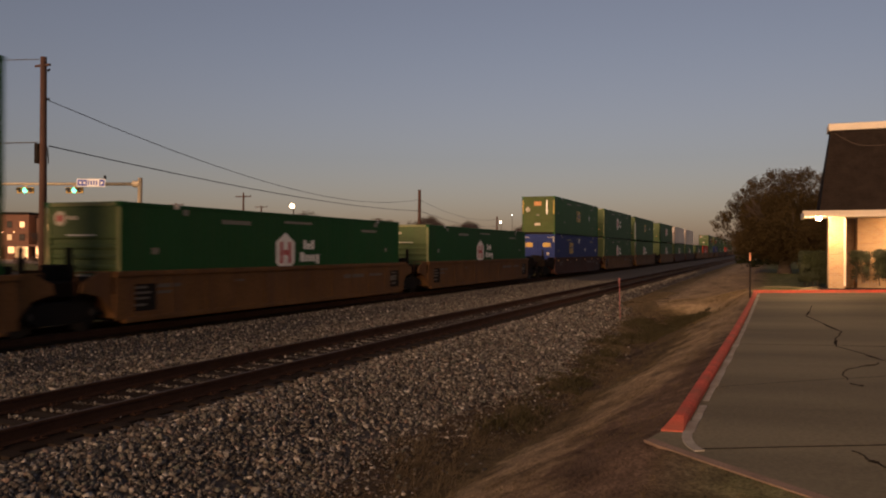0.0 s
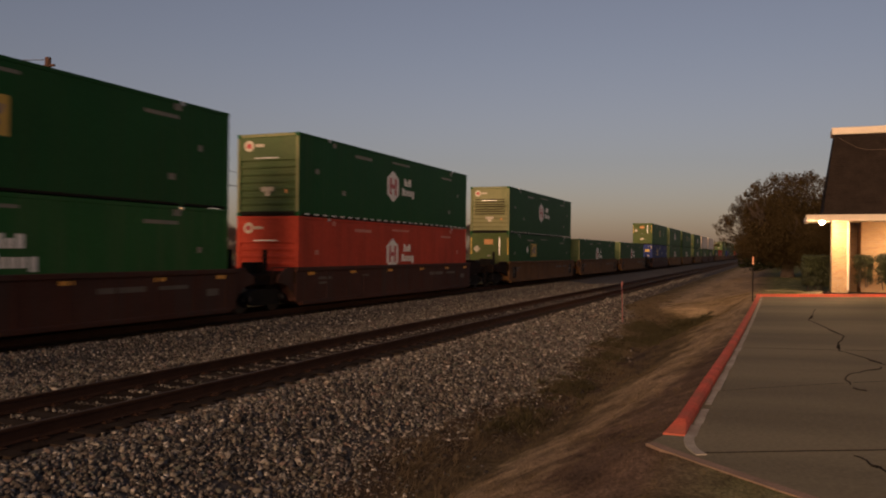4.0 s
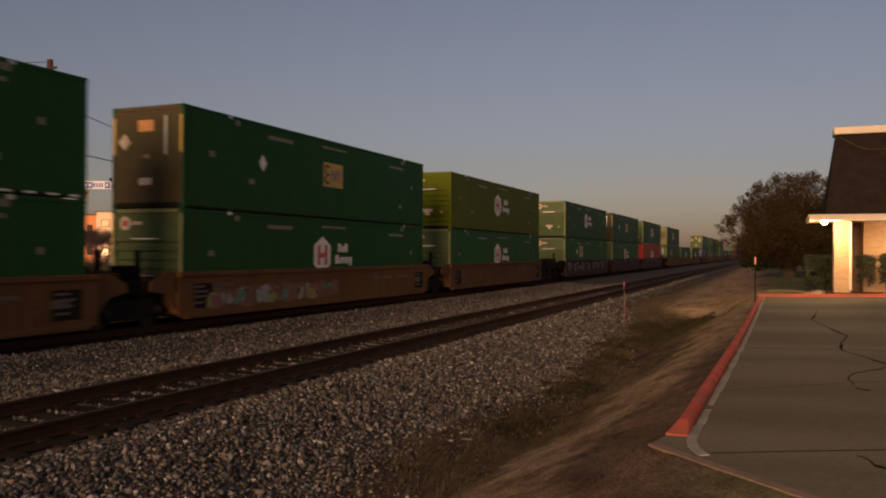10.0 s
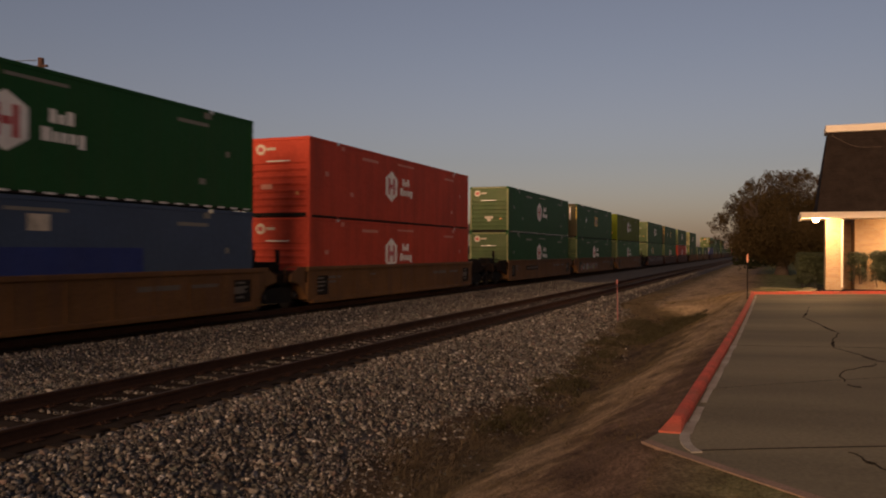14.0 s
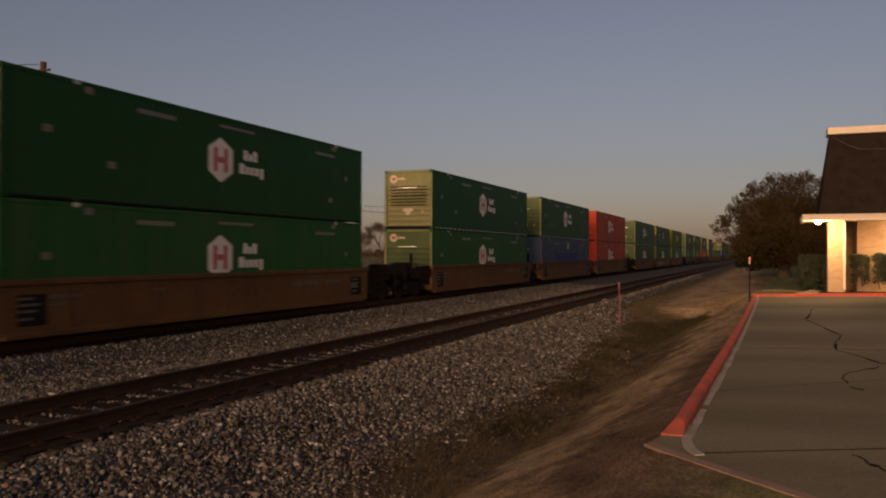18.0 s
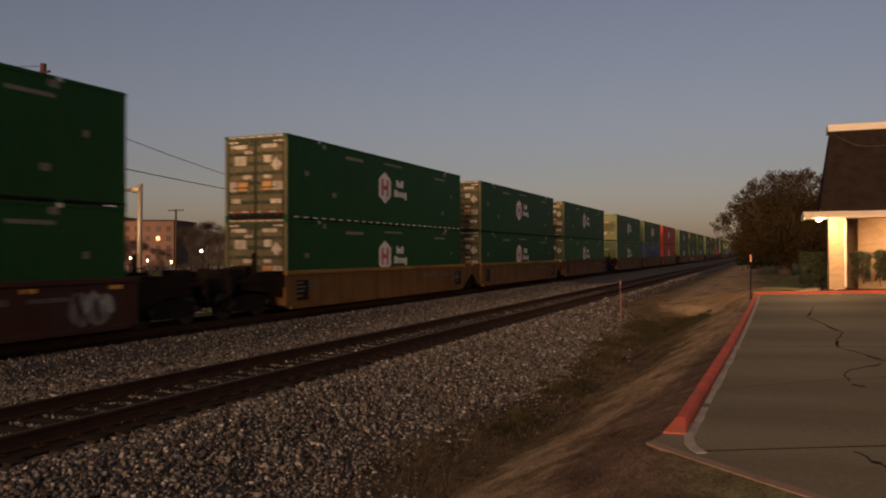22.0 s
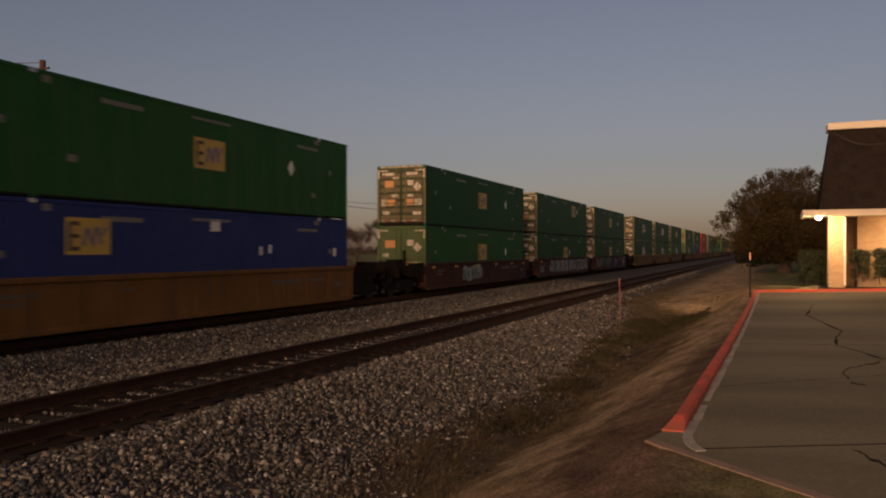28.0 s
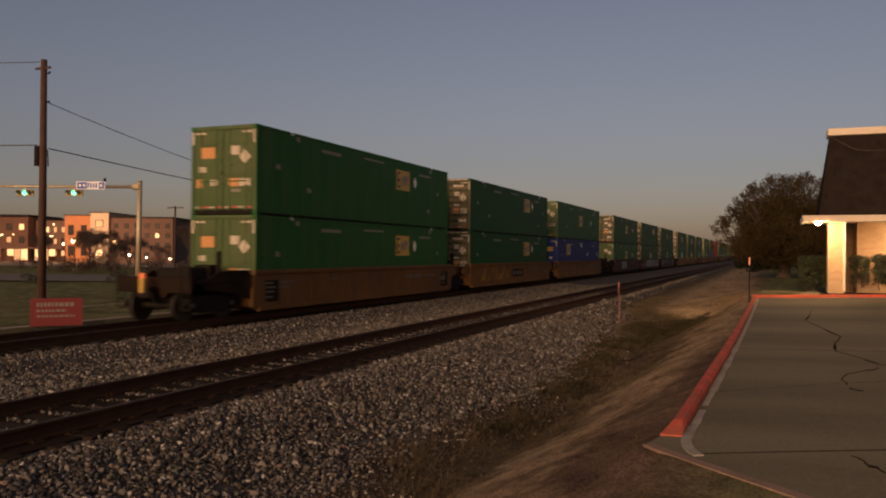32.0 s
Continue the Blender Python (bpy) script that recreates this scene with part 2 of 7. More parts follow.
# ---- mesh helpers ----
class Build:
    """Collects boxes, tubes and plates into one mesh."""

    def __init__(self):
        self.v, self.f = [], []

    def add(self, verts, faces):
        k = len(self.v)
        self.v += [tuple(p) for p in verts]
        self.f += [tuple(i + k for i in q) for q in faces]
        return self

    def box(self, x0, x1, y0, y1, z0, z1, c=0.0):
        """A box, its long edges cut by c."""
        if not c:
            vs = [(x, y, z) for z in (z0, z1) for y in (y0, y1) for x in (x0, x1)]
            return self.add(vs, [(0, 2, 3, 1), (4, 5, 7, 6), (0, 1, 5, 4), (2, 6, 7, 3), (0, 4, 6, 2), (1, 3, 7, 5)])
        d = [x1 - x0, y1 - y0, z1 - z0]
        ax = d.index(max(d))
        lo, hi = [x0, y0, z0], [x1, y1, z1]
        u, w = [i for i in range(3) if i != ax]
        ring = [(lo[u] + c, lo[w]), (hi[u] - c, lo[w]), (hi[u], lo[w] + c), (hi[u], hi[w] - c),
                (hi[u] - c, hi[w]), (lo[u] + c, hi[w]), (lo[u], hi[w] - c), (lo[u], lo[w] + c)]
        vs = []
        for e in (lo[ax], hi[ax]):
            for p, q in ring:
                t = [0, 0, 0]
                t[ax], t[u], t[w] = e, p, q
                vs.append(t)
        fs = [tuple(range(7, -1, -1)), tuple(range(8, 16))]
        fs += [(i, (i + 1) % 8, 8 + (i + 1) % 8, 8 + i) for i in range(8)]
        if ax == 1:
            fs = [q[::-1] for q in fs]
        return self.add(vs, fs)

    def tube(self, a, b, r0, r1=None, n=10, cap=True):
        a, b = Vector(a), Vector(b)
        r1 = r0 if r1 is None else r1
        w = (b - a).normalized()
        u = w.cross(Vector((0, 0, 1)) if abs(w.z) < 0.9 else Vector((1, 0, 0))).normalized()
        v = w.cross(u)
        vs = [p + (u * math.cos(t) + v * math.sin(t)) * r for p, r in ((a, r0), (b, r1)) for t in [2 * math.pi * i / n for i in range(n)]]
        fs = [(i, (i + 1) % n, n + (i + 1) % n, n + i) for i in range(n)]
        if cap:
            fs += [tuple(range(n - 1, -1, -1)), tuple(range(n, 2 * n))]
        return self.add(vs, fs)

    def prism(self, pts, axis, a, b):
        """A polygon (in the two other axes, in order) drawn along an axis from a to b."""
        n = len(pts)
        o = [i for i in range(3) if i != axis]
        vs = []
        for e in (a, b):
            for p, q in pts:
                t = [0, 0, 0]
                t[axis], t[o[0]], t[o[1]] = e, p, q
                vs.append(t)
        return self.add(vs, [tuple(range(n - 1, -1, -1)), tuple(range(n, 2 * n))] + [(i, (i + 1) % n, n + (i + 1) % n, n + i) for i in range(n)])

    def mesh(self, name, material, smooth=False):
        me = bpy.data.meshes.new(name)
        me.from_pydata(self.v, [], self.f)
        me.materials.append(material)
        bm = bmesh.new()
        bm.from_mesh(me)
        bmesh.ops.recalc_face_normals(bm, faces=bm.faces)
        bm.to_mesh(me)
        bm.free()
        if smooth:
            me.polygons.foreach_set("use_smooth", [True] * len(me.polygons))
        return me


def part(name, b, material, parent=None, label="", smooth=False):
    me = b if isinstance(b, bpy.types.Mesh) else b.mesh(name, material, smooth)
    ob = new(name, me)
    ob.parent = parent
    return tagged(ob, label=label)


def thing(name, label, category, group="", kind="", at=None):
    ob = tagged(new(name), label, category, group, kind)
    if at is not None:
        ob.matrix_basis = at
    return ob


def bulk_mesh(name, verts, faces, material):
    """A big mesh from arrays: verts n x 3, faces m x 3."""
    me = bpy.data.meshes.new(name)
    me.vertices.add(len(verts))
    me.vertices.foreach_set("co", np.asarray(verts, np.float32).ravel())
    k = faces.shape[1]
    me.loops.add(faces.size)
    me.loops.foreach_set("vertex_index", faces.astype(np.int32).ravel())
    me.polygons.add(len(faces))
    me.polygons.foreach_set("loop_start", np.arange(0, faces.size, k, dtype=np.int32))
    me.polygons.foreach_set("loop_total", np.full(len(faces), k, np.int32))
    me.materials.append(material)
    me.update(calc_edges=True)
    return me


# ---- plan ----
FAR_X, NEAR_X = -16.41, -8.75     # centre lines of the two tracks; rail tops at z = 0
BED = [(-20.4, -0.75), (-20.2, -0.40), (-18.7, -0.21), (-14.1, -0.21), (-13.0, -0.34), (-11.7, -0.34), (-10.7, -0.21),
       (-6.9, -0.21), (-5.2, -0.50), (-4.0, -0.68), (-3.8, -0.95)]
rng = np.random.default_rng(7)


def bed_z(x):
    return np.interp(x, [p[0] for p in BED], [p[1] for p in BED])


def toe(y):
    """Where the ballast ends in the ditch grass."""
    line = np.interp(y, [6.0, 7.5, 8.5, 9.9, 11.0, 13.0, 15.0, 19.5, 24.0, 30.0, 34.0, 38.0, 60.0], [-4.2, -4.28, -4.36, -4.5, -4.45, -4.25, -4.0, -4.25, -4.62, -4.95, -5.4, -6.2, -6.4])
    return line + 0.10 * np.sin(y * 1.9) + 0.07 * np.sin(y * 4.7 + 1)


def lot_z(x):
    return 0.45 + 0.03 * (x + 0.6)


def ground_z(x, y):
    """Height of the soil: lawn beyond the tracks, ditch beside the ballast, bank up to the kerb."""
    z = np.interp(x, [-400, -60, -21, -20, -4.6, -4.0, -3.3, -2.5, -1.7, -1.1, -0.8, 60, 400],
                  [-0.6, -0.5, -0.38, -0.75, -0.60, -0.66, -0.72, -0.34, 0.06, 0.30, 0.42, 0.42, 0.42])
    fill = np.clip((y - 31.5) / 4.5, 0, 1)     # the ditch ends at a worn dirt ramp
    fill = fill * fill * (3 - 2 * fill) * (x > -9) * (x < -0.8)
    z = z * (1 - fill) + fill * np.interp(x, [-9, -6.5, -4.5, -2.4, -1.1, -0.8], [-0.6, -0.44, -0.32, -0.05, 0.28, 0.42])
    z = np.where(x > -21, np.minimum(z, np.interp(x - toe(y), [-0.35, 0.05], [-0.85, 0.6])), z)
    z = z + np.where((x > -0.8) & (x < 6), np.maximum(lot_z(x) - 0.429, 0) * np.interp(y, [14, 24], [1, 0]), 0)
    z = z + 0.075 * np.exp(-((x + 1.12) / 0.20) ** 2 - ((y - 6.9) / 0.6) ** 2)
    bank = np.exp(-((x + 2.6) / 1.1) ** 2)
    z = z + bank * (0.07 * np.sin(y * 0.33) + 0.05 * np.sin(y * 0.91 + 1) - 0.34 * np.exp(-((y - 30) / 3.2) ** 2) + 0.25 * np.exp(-((y - 62) / 20) ** 2))
    return z


def kerb_x(y):
    return np.interp(y, [7.2, 8.1, 9.4, 11.4, 15.3, 20.7, 27.0, 32.3], [-0.700, -0.692, -0.672, -0.632, -0.565, -0.505, -0.452, -0.43])


# ---- ground ----
def make_ground():
    xs = np.unique(np.concatenate([np.linspace(-4000, -120, 9), np.linspace(-120, -24, 17), np.linspace(-24, -5, 14), np.linspace(-5, -0.4, 47),
                                   np.linspace(0, 12, 13), np.linspace(12, 80, 12), np.linspace(80, 4000, 8)]))
    ys = np.unique(np.concatenate([np.linspace(-1500, -20, 12), np.linspace(-20, 3, 24), np.linspace(3, 30, 136), np.linspace(30, 100, 90), np.linspace(100, 400, 40),
                                   np.linspace(400, 4000, 14)]))
    gx, gy = np.meshgrid(xs, ys)
    z = ground_z(gx, gy)
    near = (gx > -5) & (gx < -1.0) & (gy > 2) & (gy < 70)
    z = z + np.where(near, rng.normal(0, 0.008, z.shape), 0)
    v = np.stack([gx, gy, z], -1).reshape(-1, 3)
    nx, ny = len(xs), len(ys)
    i = (np.arange(ny - 1)[:, None] * nx + np.arange(nx - 1)[None, :]).ravel()
    f = np.stack([i, i + 1, i + nx + 1, i + nx], -1)
    m = bpy.data.materials.new("dry_turf_and_dirt")
    m.use_nodes = True
    n, l = m.node_tree.nodes, m.node_tree.links
    b = n["Principled BSDF"]
    b.inputs["Roughness"].default_value = 0.95
    b.inputs["Specular IOR Level"].default_value = 0.06
    tc = n.new("ShaderNodeTexCoord")
    big, mid, fine = [n.new("ShaderNodeTexNoise") for _ in range(3)]
    for node, s, d in ((big, 0.35, 4), (mid, 3.0, 7), (fine, 35, 4)):
        node.inputs["Scale"].default_value, node.inputs["Detail"].default_value = s, d + 2
        l.new(tc.outputs["Object"], node.inputs["Vector"])
    streak = n.new("ShaderNodeMapping")
    streak.inputs["Scale"].default_value = (1.0, 0.75, 1.0)
    l.new(tc.outputs["Object"], streak.inputs["Vector"])
    l.new(streak.outputs[0], mid.inputs["Vector"])
    sepx = n.new("ShaderNodeSeparateXYZ")
    l.new(tc.outputs["Object"], sepx.inputs[0])
    wob = n.new("ShaderNodeMath")
    wob.operation = "MULTIPLY_ADD"
    wob.inputs[1].default_value = 1.5
    l.new(mid.outputs["Fac"], wob.inputs[0])
    l.new(sepx.outputs["X"], wob.inputs[2])
    pos = n.new("ShaderNodeMapRange")
    pos.inputs["From Min"].default_value, pos.inputs["From Max"].default_value = -3.45, 0.75
    ramp_f, worn, both_x = n.new("ShaderNodeMapRange"), n.new("ShaderNodeMath"), n.new("ShaderNodeMix")
    ramp_f.inputs["From Min"].default_value, ramp_f.inputs["From Max"].default_value = 30.5, 35.0
    l.new(sepx.outputs["Y"], ramp_f.inputs["Value"])
    cut_f, cut = n.new("ShaderNodeMapRange"), n.new("ShaderNodeMath")     # the footpath climbs slantwise to the kerb
    cut_f.inputs["From Min"].default_value, cut_f.inputs["From Max"].default_value = 9.0, 17.5
    cut_f.inputs["To Max"].default_value = 1.25
    l.new(sepx.outputs["Y"], cut_f.inputs["Value"])
    cut.operation = "SUBTRACT"
    l.new(wob.outputs[0], cut.inputs[0])
    l.new(cut_f.outputs[0], cut.inputs[1])
    worn.operation = "MULTIPLY_ADD"      # the worn ramp beyond the ditch is tan all across
    worn.inputs[1].default_value, worn.inputs[2].default_value = 0.30, -1.05
    l.new(wob.outputs[0], worn.inputs[0])
    l.new(ramp_f.outputs[0], both_x.inputs["Factor"])
    l.new(cut.outputs[0], both_x.inputs["A"])
    l.new(worn.outputs[0], both_x.inputs["B"])
    l.new(both_x.outputs["Result"], pos.inputs["Value"])
    r1 = n.new("ShaderNodeValToRGB")
    e = r1.color_ramp.elements
    e[0].position, e[0].color = 0.0, (0.082, 0.056, 0.036, 1)
    e[1].position, e[1].color = 1.0, (0.16, 0.108, 0.055, 1)
    for at, c in ((0.20, (0.110, 0.080, 0.040, 1)), (0.32, (0.335, 0.236, 0.140, 1)), (0.50, (0.300, 0.205, 0.120, 1)), (0.62, (0.145, 0.092, 0.060, 1)), (0.84, (0.138, 0.088, 0.057, 1))):
        e.new(at).color = c
    l.new(pos.outputs[0], r1.inputs["Fac"])
    grass = n.new("ShaderNodeValToRGB")
    e = grass.color_ramp.elements
    e[0].position, e[0].color = 0.35, (0.098, 0.108, 0.040, 1)
    e[1].position, e[1].color = 0.7, (0.205, 0.180, 0.085, 1)
    l.new(mid.outputs["Fac"], grass.inputs["Fac"])
    sep = n.new("ShaderNodeSeparateXYZ")
    l.new(tc.outputs["Object"], sep.inputs[0])
    left = n.new("ShaderNodeMapRange")
    left.inputs["From Min"].default_value, left.inputs["From Max"].default_value = -19, -23
    l.new(sep.outputs["X"], left.inputs["Value"])
    right = n.new("ShaderNodeMapRange")
    right.inputs["From Min"].default_value, right.inputs["From Max"].default_value = -0.9, 0.2
    l.new(sep.outputs["X"], right.inputs["Value"])
    mxx = n.new("ShaderNodeMath")
    mxx.operation = "MAXIMUM"
    l.new(left.outputs[0], mxx.inputs[0])
    l.new(right.outputs[0], mxx.inputs[1])
    mx = n.new("ShaderNodeMix")
    mx.data_type = "RGBA"
    l.new(mxx.outputs[0], mx.inputs["Factor"])
    l.new(r1.outputs[0], mx.inputs["A"])
    l.new(grass.outputs[0], mx.inputs["B"])
    mr = n.new("ShaderNodeMapRange")
    mr.inputs["From Min"].default_value, mr.inputs["From Max"].default_value = 0.3, 0.7
    mr.inputs["To Min"].default_value, mr.inputs["To Max"].default_value = 0.55, 1.45
    l.new(fine.outputs["Fac"], mr.inputs["Value"])
    var2 = n.new("ShaderNodeMapRange")
    var2.inputs["From Min"].default_value, var2.inputs["From Max"].default_value = 0.3, 0.7
    var2.inputs["To Min"].default_value, var2.inputs["To Max"].default_value = 0.75, 1.25
    lines = n.new("ShaderNodeTexNoise")
    lines.inputs["Scale"].default_value, lines.inputs["Detail"].default_value = 7.0, 5
    l.new(streak.outputs[0], lines.inputs["Vector"])
    l.new(lines.outputs["Fac"], var2.inputs["Value"])
    blot = n.new("ShaderNodeTexNoise")
    blot.inputs["Scale"].default_value, blot.inputs["Detail"].default_value = 1.1, 7
    blot.inputs["Roughness"].default_value = 0.65
    l.new(tc.outputs["Object"], blot.inputs["Vector"])
    var3 = n.new("ShaderNodeMapRange")
    var3.inputs["From Min"].default_value, var3.inputs["From Max"].default_value = 0.35, 0.62
    var3.inputs["To Min"].default_value, var3.inputs["To Max"].default_value = 0.45, 1.2
    l.new(blot.outputs["Fac"], var3.inputs["Value"])
    patch = n.new("ShaderNodeMath")
    patch.operation = "MULTIPLY"
    l.new(var2.outputs[0], patch.inputs[0])
    l.new(var3.outputs[0], patch.inputs[1])
    var2 = patch
    both = n.new("ShaderNodeMath")
    both.operation = "MULTIPLY"
    l.new(var2.outputs[0], both.inputs[0])
    l.new(mr.outputs[0], both.inputs[1])
    mr = both
    vm = n.new("ShaderNodeVectorMath")
    vm.operation = "SCALE"
    l.new(mx.outputs["Result"], vm.inputs[0])
    l.new(mr.outputs[0], vm.inputs["Scale"])
    l.new(vm.outputs[0], b.inputs["Base Color"])
    bp = n.new("ShaderNodeBump")
    bp.inputs["Strength"].default_value, bp.inputs["Distance"].default_value = 0.8, 0.03
    l.new(fine.outputs["Fac"], bp.inputs["Height"])
    l.new(bp.outputs[0], b.inputs["Normal"])
    tagged(new("ground", bulk_mesh("ground", v, f, m)), "dry brown turf and bare dirt beside the tracks", "ground", kind="structure")


make_ground()


# ---- tracks ----
def make_bed():
    ys = np.concatenate([np.arange(-60, 4, 4.0), np.arange(4, 60, 0.35), np.arange(60, 300, 6.0), np.array([300, 600, 1200, 2500.0])])
    xs = np.unique(np.concatenate([[p[0] for p in BED], np.arange(-20, -4, 0.3)]))
    gx, gy = np.meshgrid(xs, ys)
    gz = bed_z(gx) + rng.normal(0, 0.006, gx.shape)
    gz = gz - 0.015
    gx = gx + np.clip((gx + 6.9) / 2.9, 0, 1) * (toe(gy) + 3.9)
    v = np.stack([gx, gy, gz], -1).reshape(-1, 3)
    nx, ny = len(xs), len(ys)
    i = (np.arange(ny - 1)[:, None] * nx + np.arange(nx - 1)[None, :]).ravel()
    return tagged(new("ballast_bed", bulk_mesh("ballast_bed", v, np.stack([i, i + 1, i + nx + 1, i + nx], -1), BALLAST)),
                  "grey brown crushed stone ballast under both tracks", "ballast", kind="structure")


make_bed()


TIES = {}     # where the near ties of each track lie


def make_track(name, cx, label):
    tr = thing(name, label, "railway track", "railway tracks", "structure")
    prof = [(-0.075, -0.18), (0.075, -0.18), (0.075, -0.168), (0.012, -0.150), (0.010, -0.045), (0.037, -0.032), (0.037, -0.006), (0.028, 0.0),
            (-0.028, 0.0), (-0.037, -0.006), (-0.037, -0.032), (-0.010, -0.045), (-0.012, -0.150), (-0.075, -0.168)]
    for s in (-1, 1):
        b = Build()
        b.prism([(cx + s * 0.7525 + p, q) for p, q in prof], 1, -80, 2500)
        rail = part("rail", b, RAILSIDE, tr)
        head = Build().box(cx + s * 0.7525 - 0.026, cx + s * 0.7525 + 0.026, -80, 2500, 0.001, 0.004)
        part("running_surface", head, RAILTOP, rail, "dull worn steel railhead")
    tie = Build().box(-1.30, 1.30, -0.115, 0.115, -0.36, -0.185, 0.012).mesh("tie", TIE)
    plate = Build()
    for s in (-1, 1):
        plate.box(s * 0.7525 - 0.17, s * 0.7525 + 0.17, -0.09, 0.09, -0.186, -0.176)
        for e in (-1, 1):
            for k in (-1, 1):
                plate.box(s * 0.7525 + e * 0.10 - 0.012, s * 0.7525 + e * 0.10 + 0.012, k * 0.05 - 0.012, k * 0.05 + 0.012, -0.178, -0.155)
    pm = plate.mesh("tie_plates", RAILSIDE)
    y = 3.0
    TIES[cx] = []
    while y < 66:
        TIES[cx].append(y)
        t = part("tie", tie, TIE, tr)
        t.matrix_basis = pose(cx + random.uniform(-0.05, 0.05), y, random.uniform(-0.012, 0.004), 0, 0, random.uniform(-1.2, 1.2))
        if cx == NEAR_X:
            part("tie_plates", pm, RAILSIDE, tr).matrix_basis = pose(cx, y, 0)
        y += 0.53 + random.uniform(-0.03, 0.03)
    rest = Build()
    for a, b_ in ((-60, 3), (66, 320)):
        yy = a
        while yy < b_:
            rest.box(cx - 1.3, cx + 1.3, yy - 0.115, yy + 0.115, -0.36, -0.185)
            yy += 0.55
    tagged(part("distant_ties", rest, TIE, tr), kind="stuff")
    return tr


make_track("track_far", FAR_X, "rusted steel rails on timber ties carrying the train")
make_track("track_near", NEAR_X, "empty rusted steel rails on dark timber ties")


def crib(cx):
    """Oily dirt packed between and beside the rails."""
    c = thing("track_dirt", "dark oily dirt packed between the rails", "dirt", kind="structure")
    part("packed_dirt", Build().box(cx - 1.12, cx + 1.12, -60, 900, -0.40, -0.192), SOIL, c)


SOIL = mat("oily_track_dirt", (0.024, 0.015, 0.010), 0.95, 0, 0.4, 2.5, 30, 0.8, 0.02, spec=0.08)
crib(NEAR_X)
crib(FAR_X)


def stones(name, x0, x1, y0, y1, count, smin, smax, label, zfun, material=STONE, keep=None):
    """Loose crushed stones: rough lumps scattered over a stretch."""
    bv = np.array([(x, y, z) for z in (-0.75, 0.75) for y in (-0.75, 0.75) for x in (-0.75, 0.75)] + [(0, 0, 1.0)])
    bf = np.array([(0, 2, 3), (0, 3, 1), (0, 1, 5), (0, 5, 4), (2, 6, 7), (2, 7, 3), (0, 4, 6), (0, 6, 2), (1, 3, 7), (1, 7, 5), (4, 5, 8), (5, 7, 8), (7, 6, 8), (6, 4, 8)])
    nv, nf = len(bv), len(bf)
    r = np.random.default_rng(abs(int(x0 * 10 + y0 * 3)) + count)
    u = r.random(count)
    y = y0 + (y1 - y0) * u ** 1.7
    x = r.uniform(x0, x1, count)
    if keep is not None:
        stay = keep(x, y) > r.random(count)
        x, y = x[stay], y[stay]
        count = len(x)
    s = r.uniform(smin * 0.75, smax, count) * (0.7 + 0.75 * r.random(count) ** 5)
    ang = r.uniform(0, 2 * np.pi, count)
    tilt = r.uniform(-0.6, 0.6, count)
    shape = (bv[None] + r.normal(0, 0.38, (count, nv, 3))) * r.uniform(0.75, 1.2, (count, nv, 1)) * np.stack([np.ones(count), r.uniform(0.6, 1, count), r.uniform(0.5, 0.9, count)], -1)[:, None, :]
    shape = shape * s[:, None, None]
    c, sn = np.cos(tilt)[:, None], np.sin(tilt)[:, None]
    X, Y, Z = shape[..., 0], shape[..., 1], shape[..., 2]
    Y, Z = Y * c - Z * sn, Y * sn + Z * c
    c, sn = np.cos(ang)[:, None], np.sin(ang)[:, None]
    X, Y = X * c - Y * sn, X * sn + Y * c
    z = zfun(x, y) + s * 0.15 + r.uniform(-0.3, 0.35, count) * s
    v = np.stack([X + x[:, None], Y + y[:, None], Z + z[:, None]], -1).reshape(-1, 3)
    f = (bf[None] + (np.arange(count) * nv)[:, None, None]).reshape(-1, 3)
    tagged(new(name, bulk_mesh(name, v, f, material)), label, "gravel", kind="stuff")


def shoulder(x, y):
    far = -4.0 + toe(y) + 3.9
    u = np.clip((x + 6.9) / (far + 6.9), 0, 2)
    return np.where(u > 1.03, -2.0, bed_z(np.clip(-6.9 + np.where(x > -6.9, u * 2.9, x + 6.9), -20, -4.0)))


def bare(x, y):
    """Share of stones left: thinned where dirt has washed over the shoulder."""
    thin = 1.0
    for cx, cy, ax, ay, k in ((-4.75, 9.9, 0.75, 1.3, 0.85), (-5.35, 6.9, 0.35, 0.7, 0.75), (-5.6, 15.6, 0.30, 1.1, 0.55), (-4.9, 12.6, 0.4, 1.0, 0.2), (-5.3, 20.5, 0.4, 2.0, 0.4), (-6.3, 8.6, 0.35, 0.6, 0.35)):
        thin = thin * (1 - k * np.exp(-((x - cx) / ax) ** 2 - ((y - cy) / ay) ** 2))
    return thin * np.interp(x - toe(y), [-0.35, 0.0, 0.12], [1, 0.8, 0.5])


def tie_gap(x, y):
    """Crib stones: nearly none on the ties, few beside the rails."""
    d = np.min(np.abs(y[:, None] - np.array(TIES[NEAR_X])[None, :]), axis=1)
    side = np.abs(x - NEAR_X)
    return np.where(d > 0.17, 1.0, 0.0) * np.where((x - NEAR_X > -0.55) & (x - NEAR_X < 0.15), 1.0, np.where(side < 1.05, 0.02, 0.22))


stones("ballast_shoulder_stones", -7.42, -3.9, 3.2, 27, 46000, 0.018, 0.038, "loose grey and pinkish crushed stones on the track shoulder", shoulder, keep=bare)
stones("ballast_shoulder_stones_distant", -7.42, -4.6, 20, 90, 13000, 0.028, 0.052, "loose crushed stones farther along the shoulder", shoulder)
stones("ballast_middle_stones", -12.9, -10.08, 5.5, 60, 28000, 0.017, 0.036, "loose crushed stones between the two tracks", lambda x, y: bed_z(x), MIDSTONE)
stones("ballast_sooty_stones", -15.0, -12.8, 7, 60, 16000, 0.018, 0.034, "finer dusty stones beside the loaded track", lambda x, y: bed_z(x), DARKSTONE)
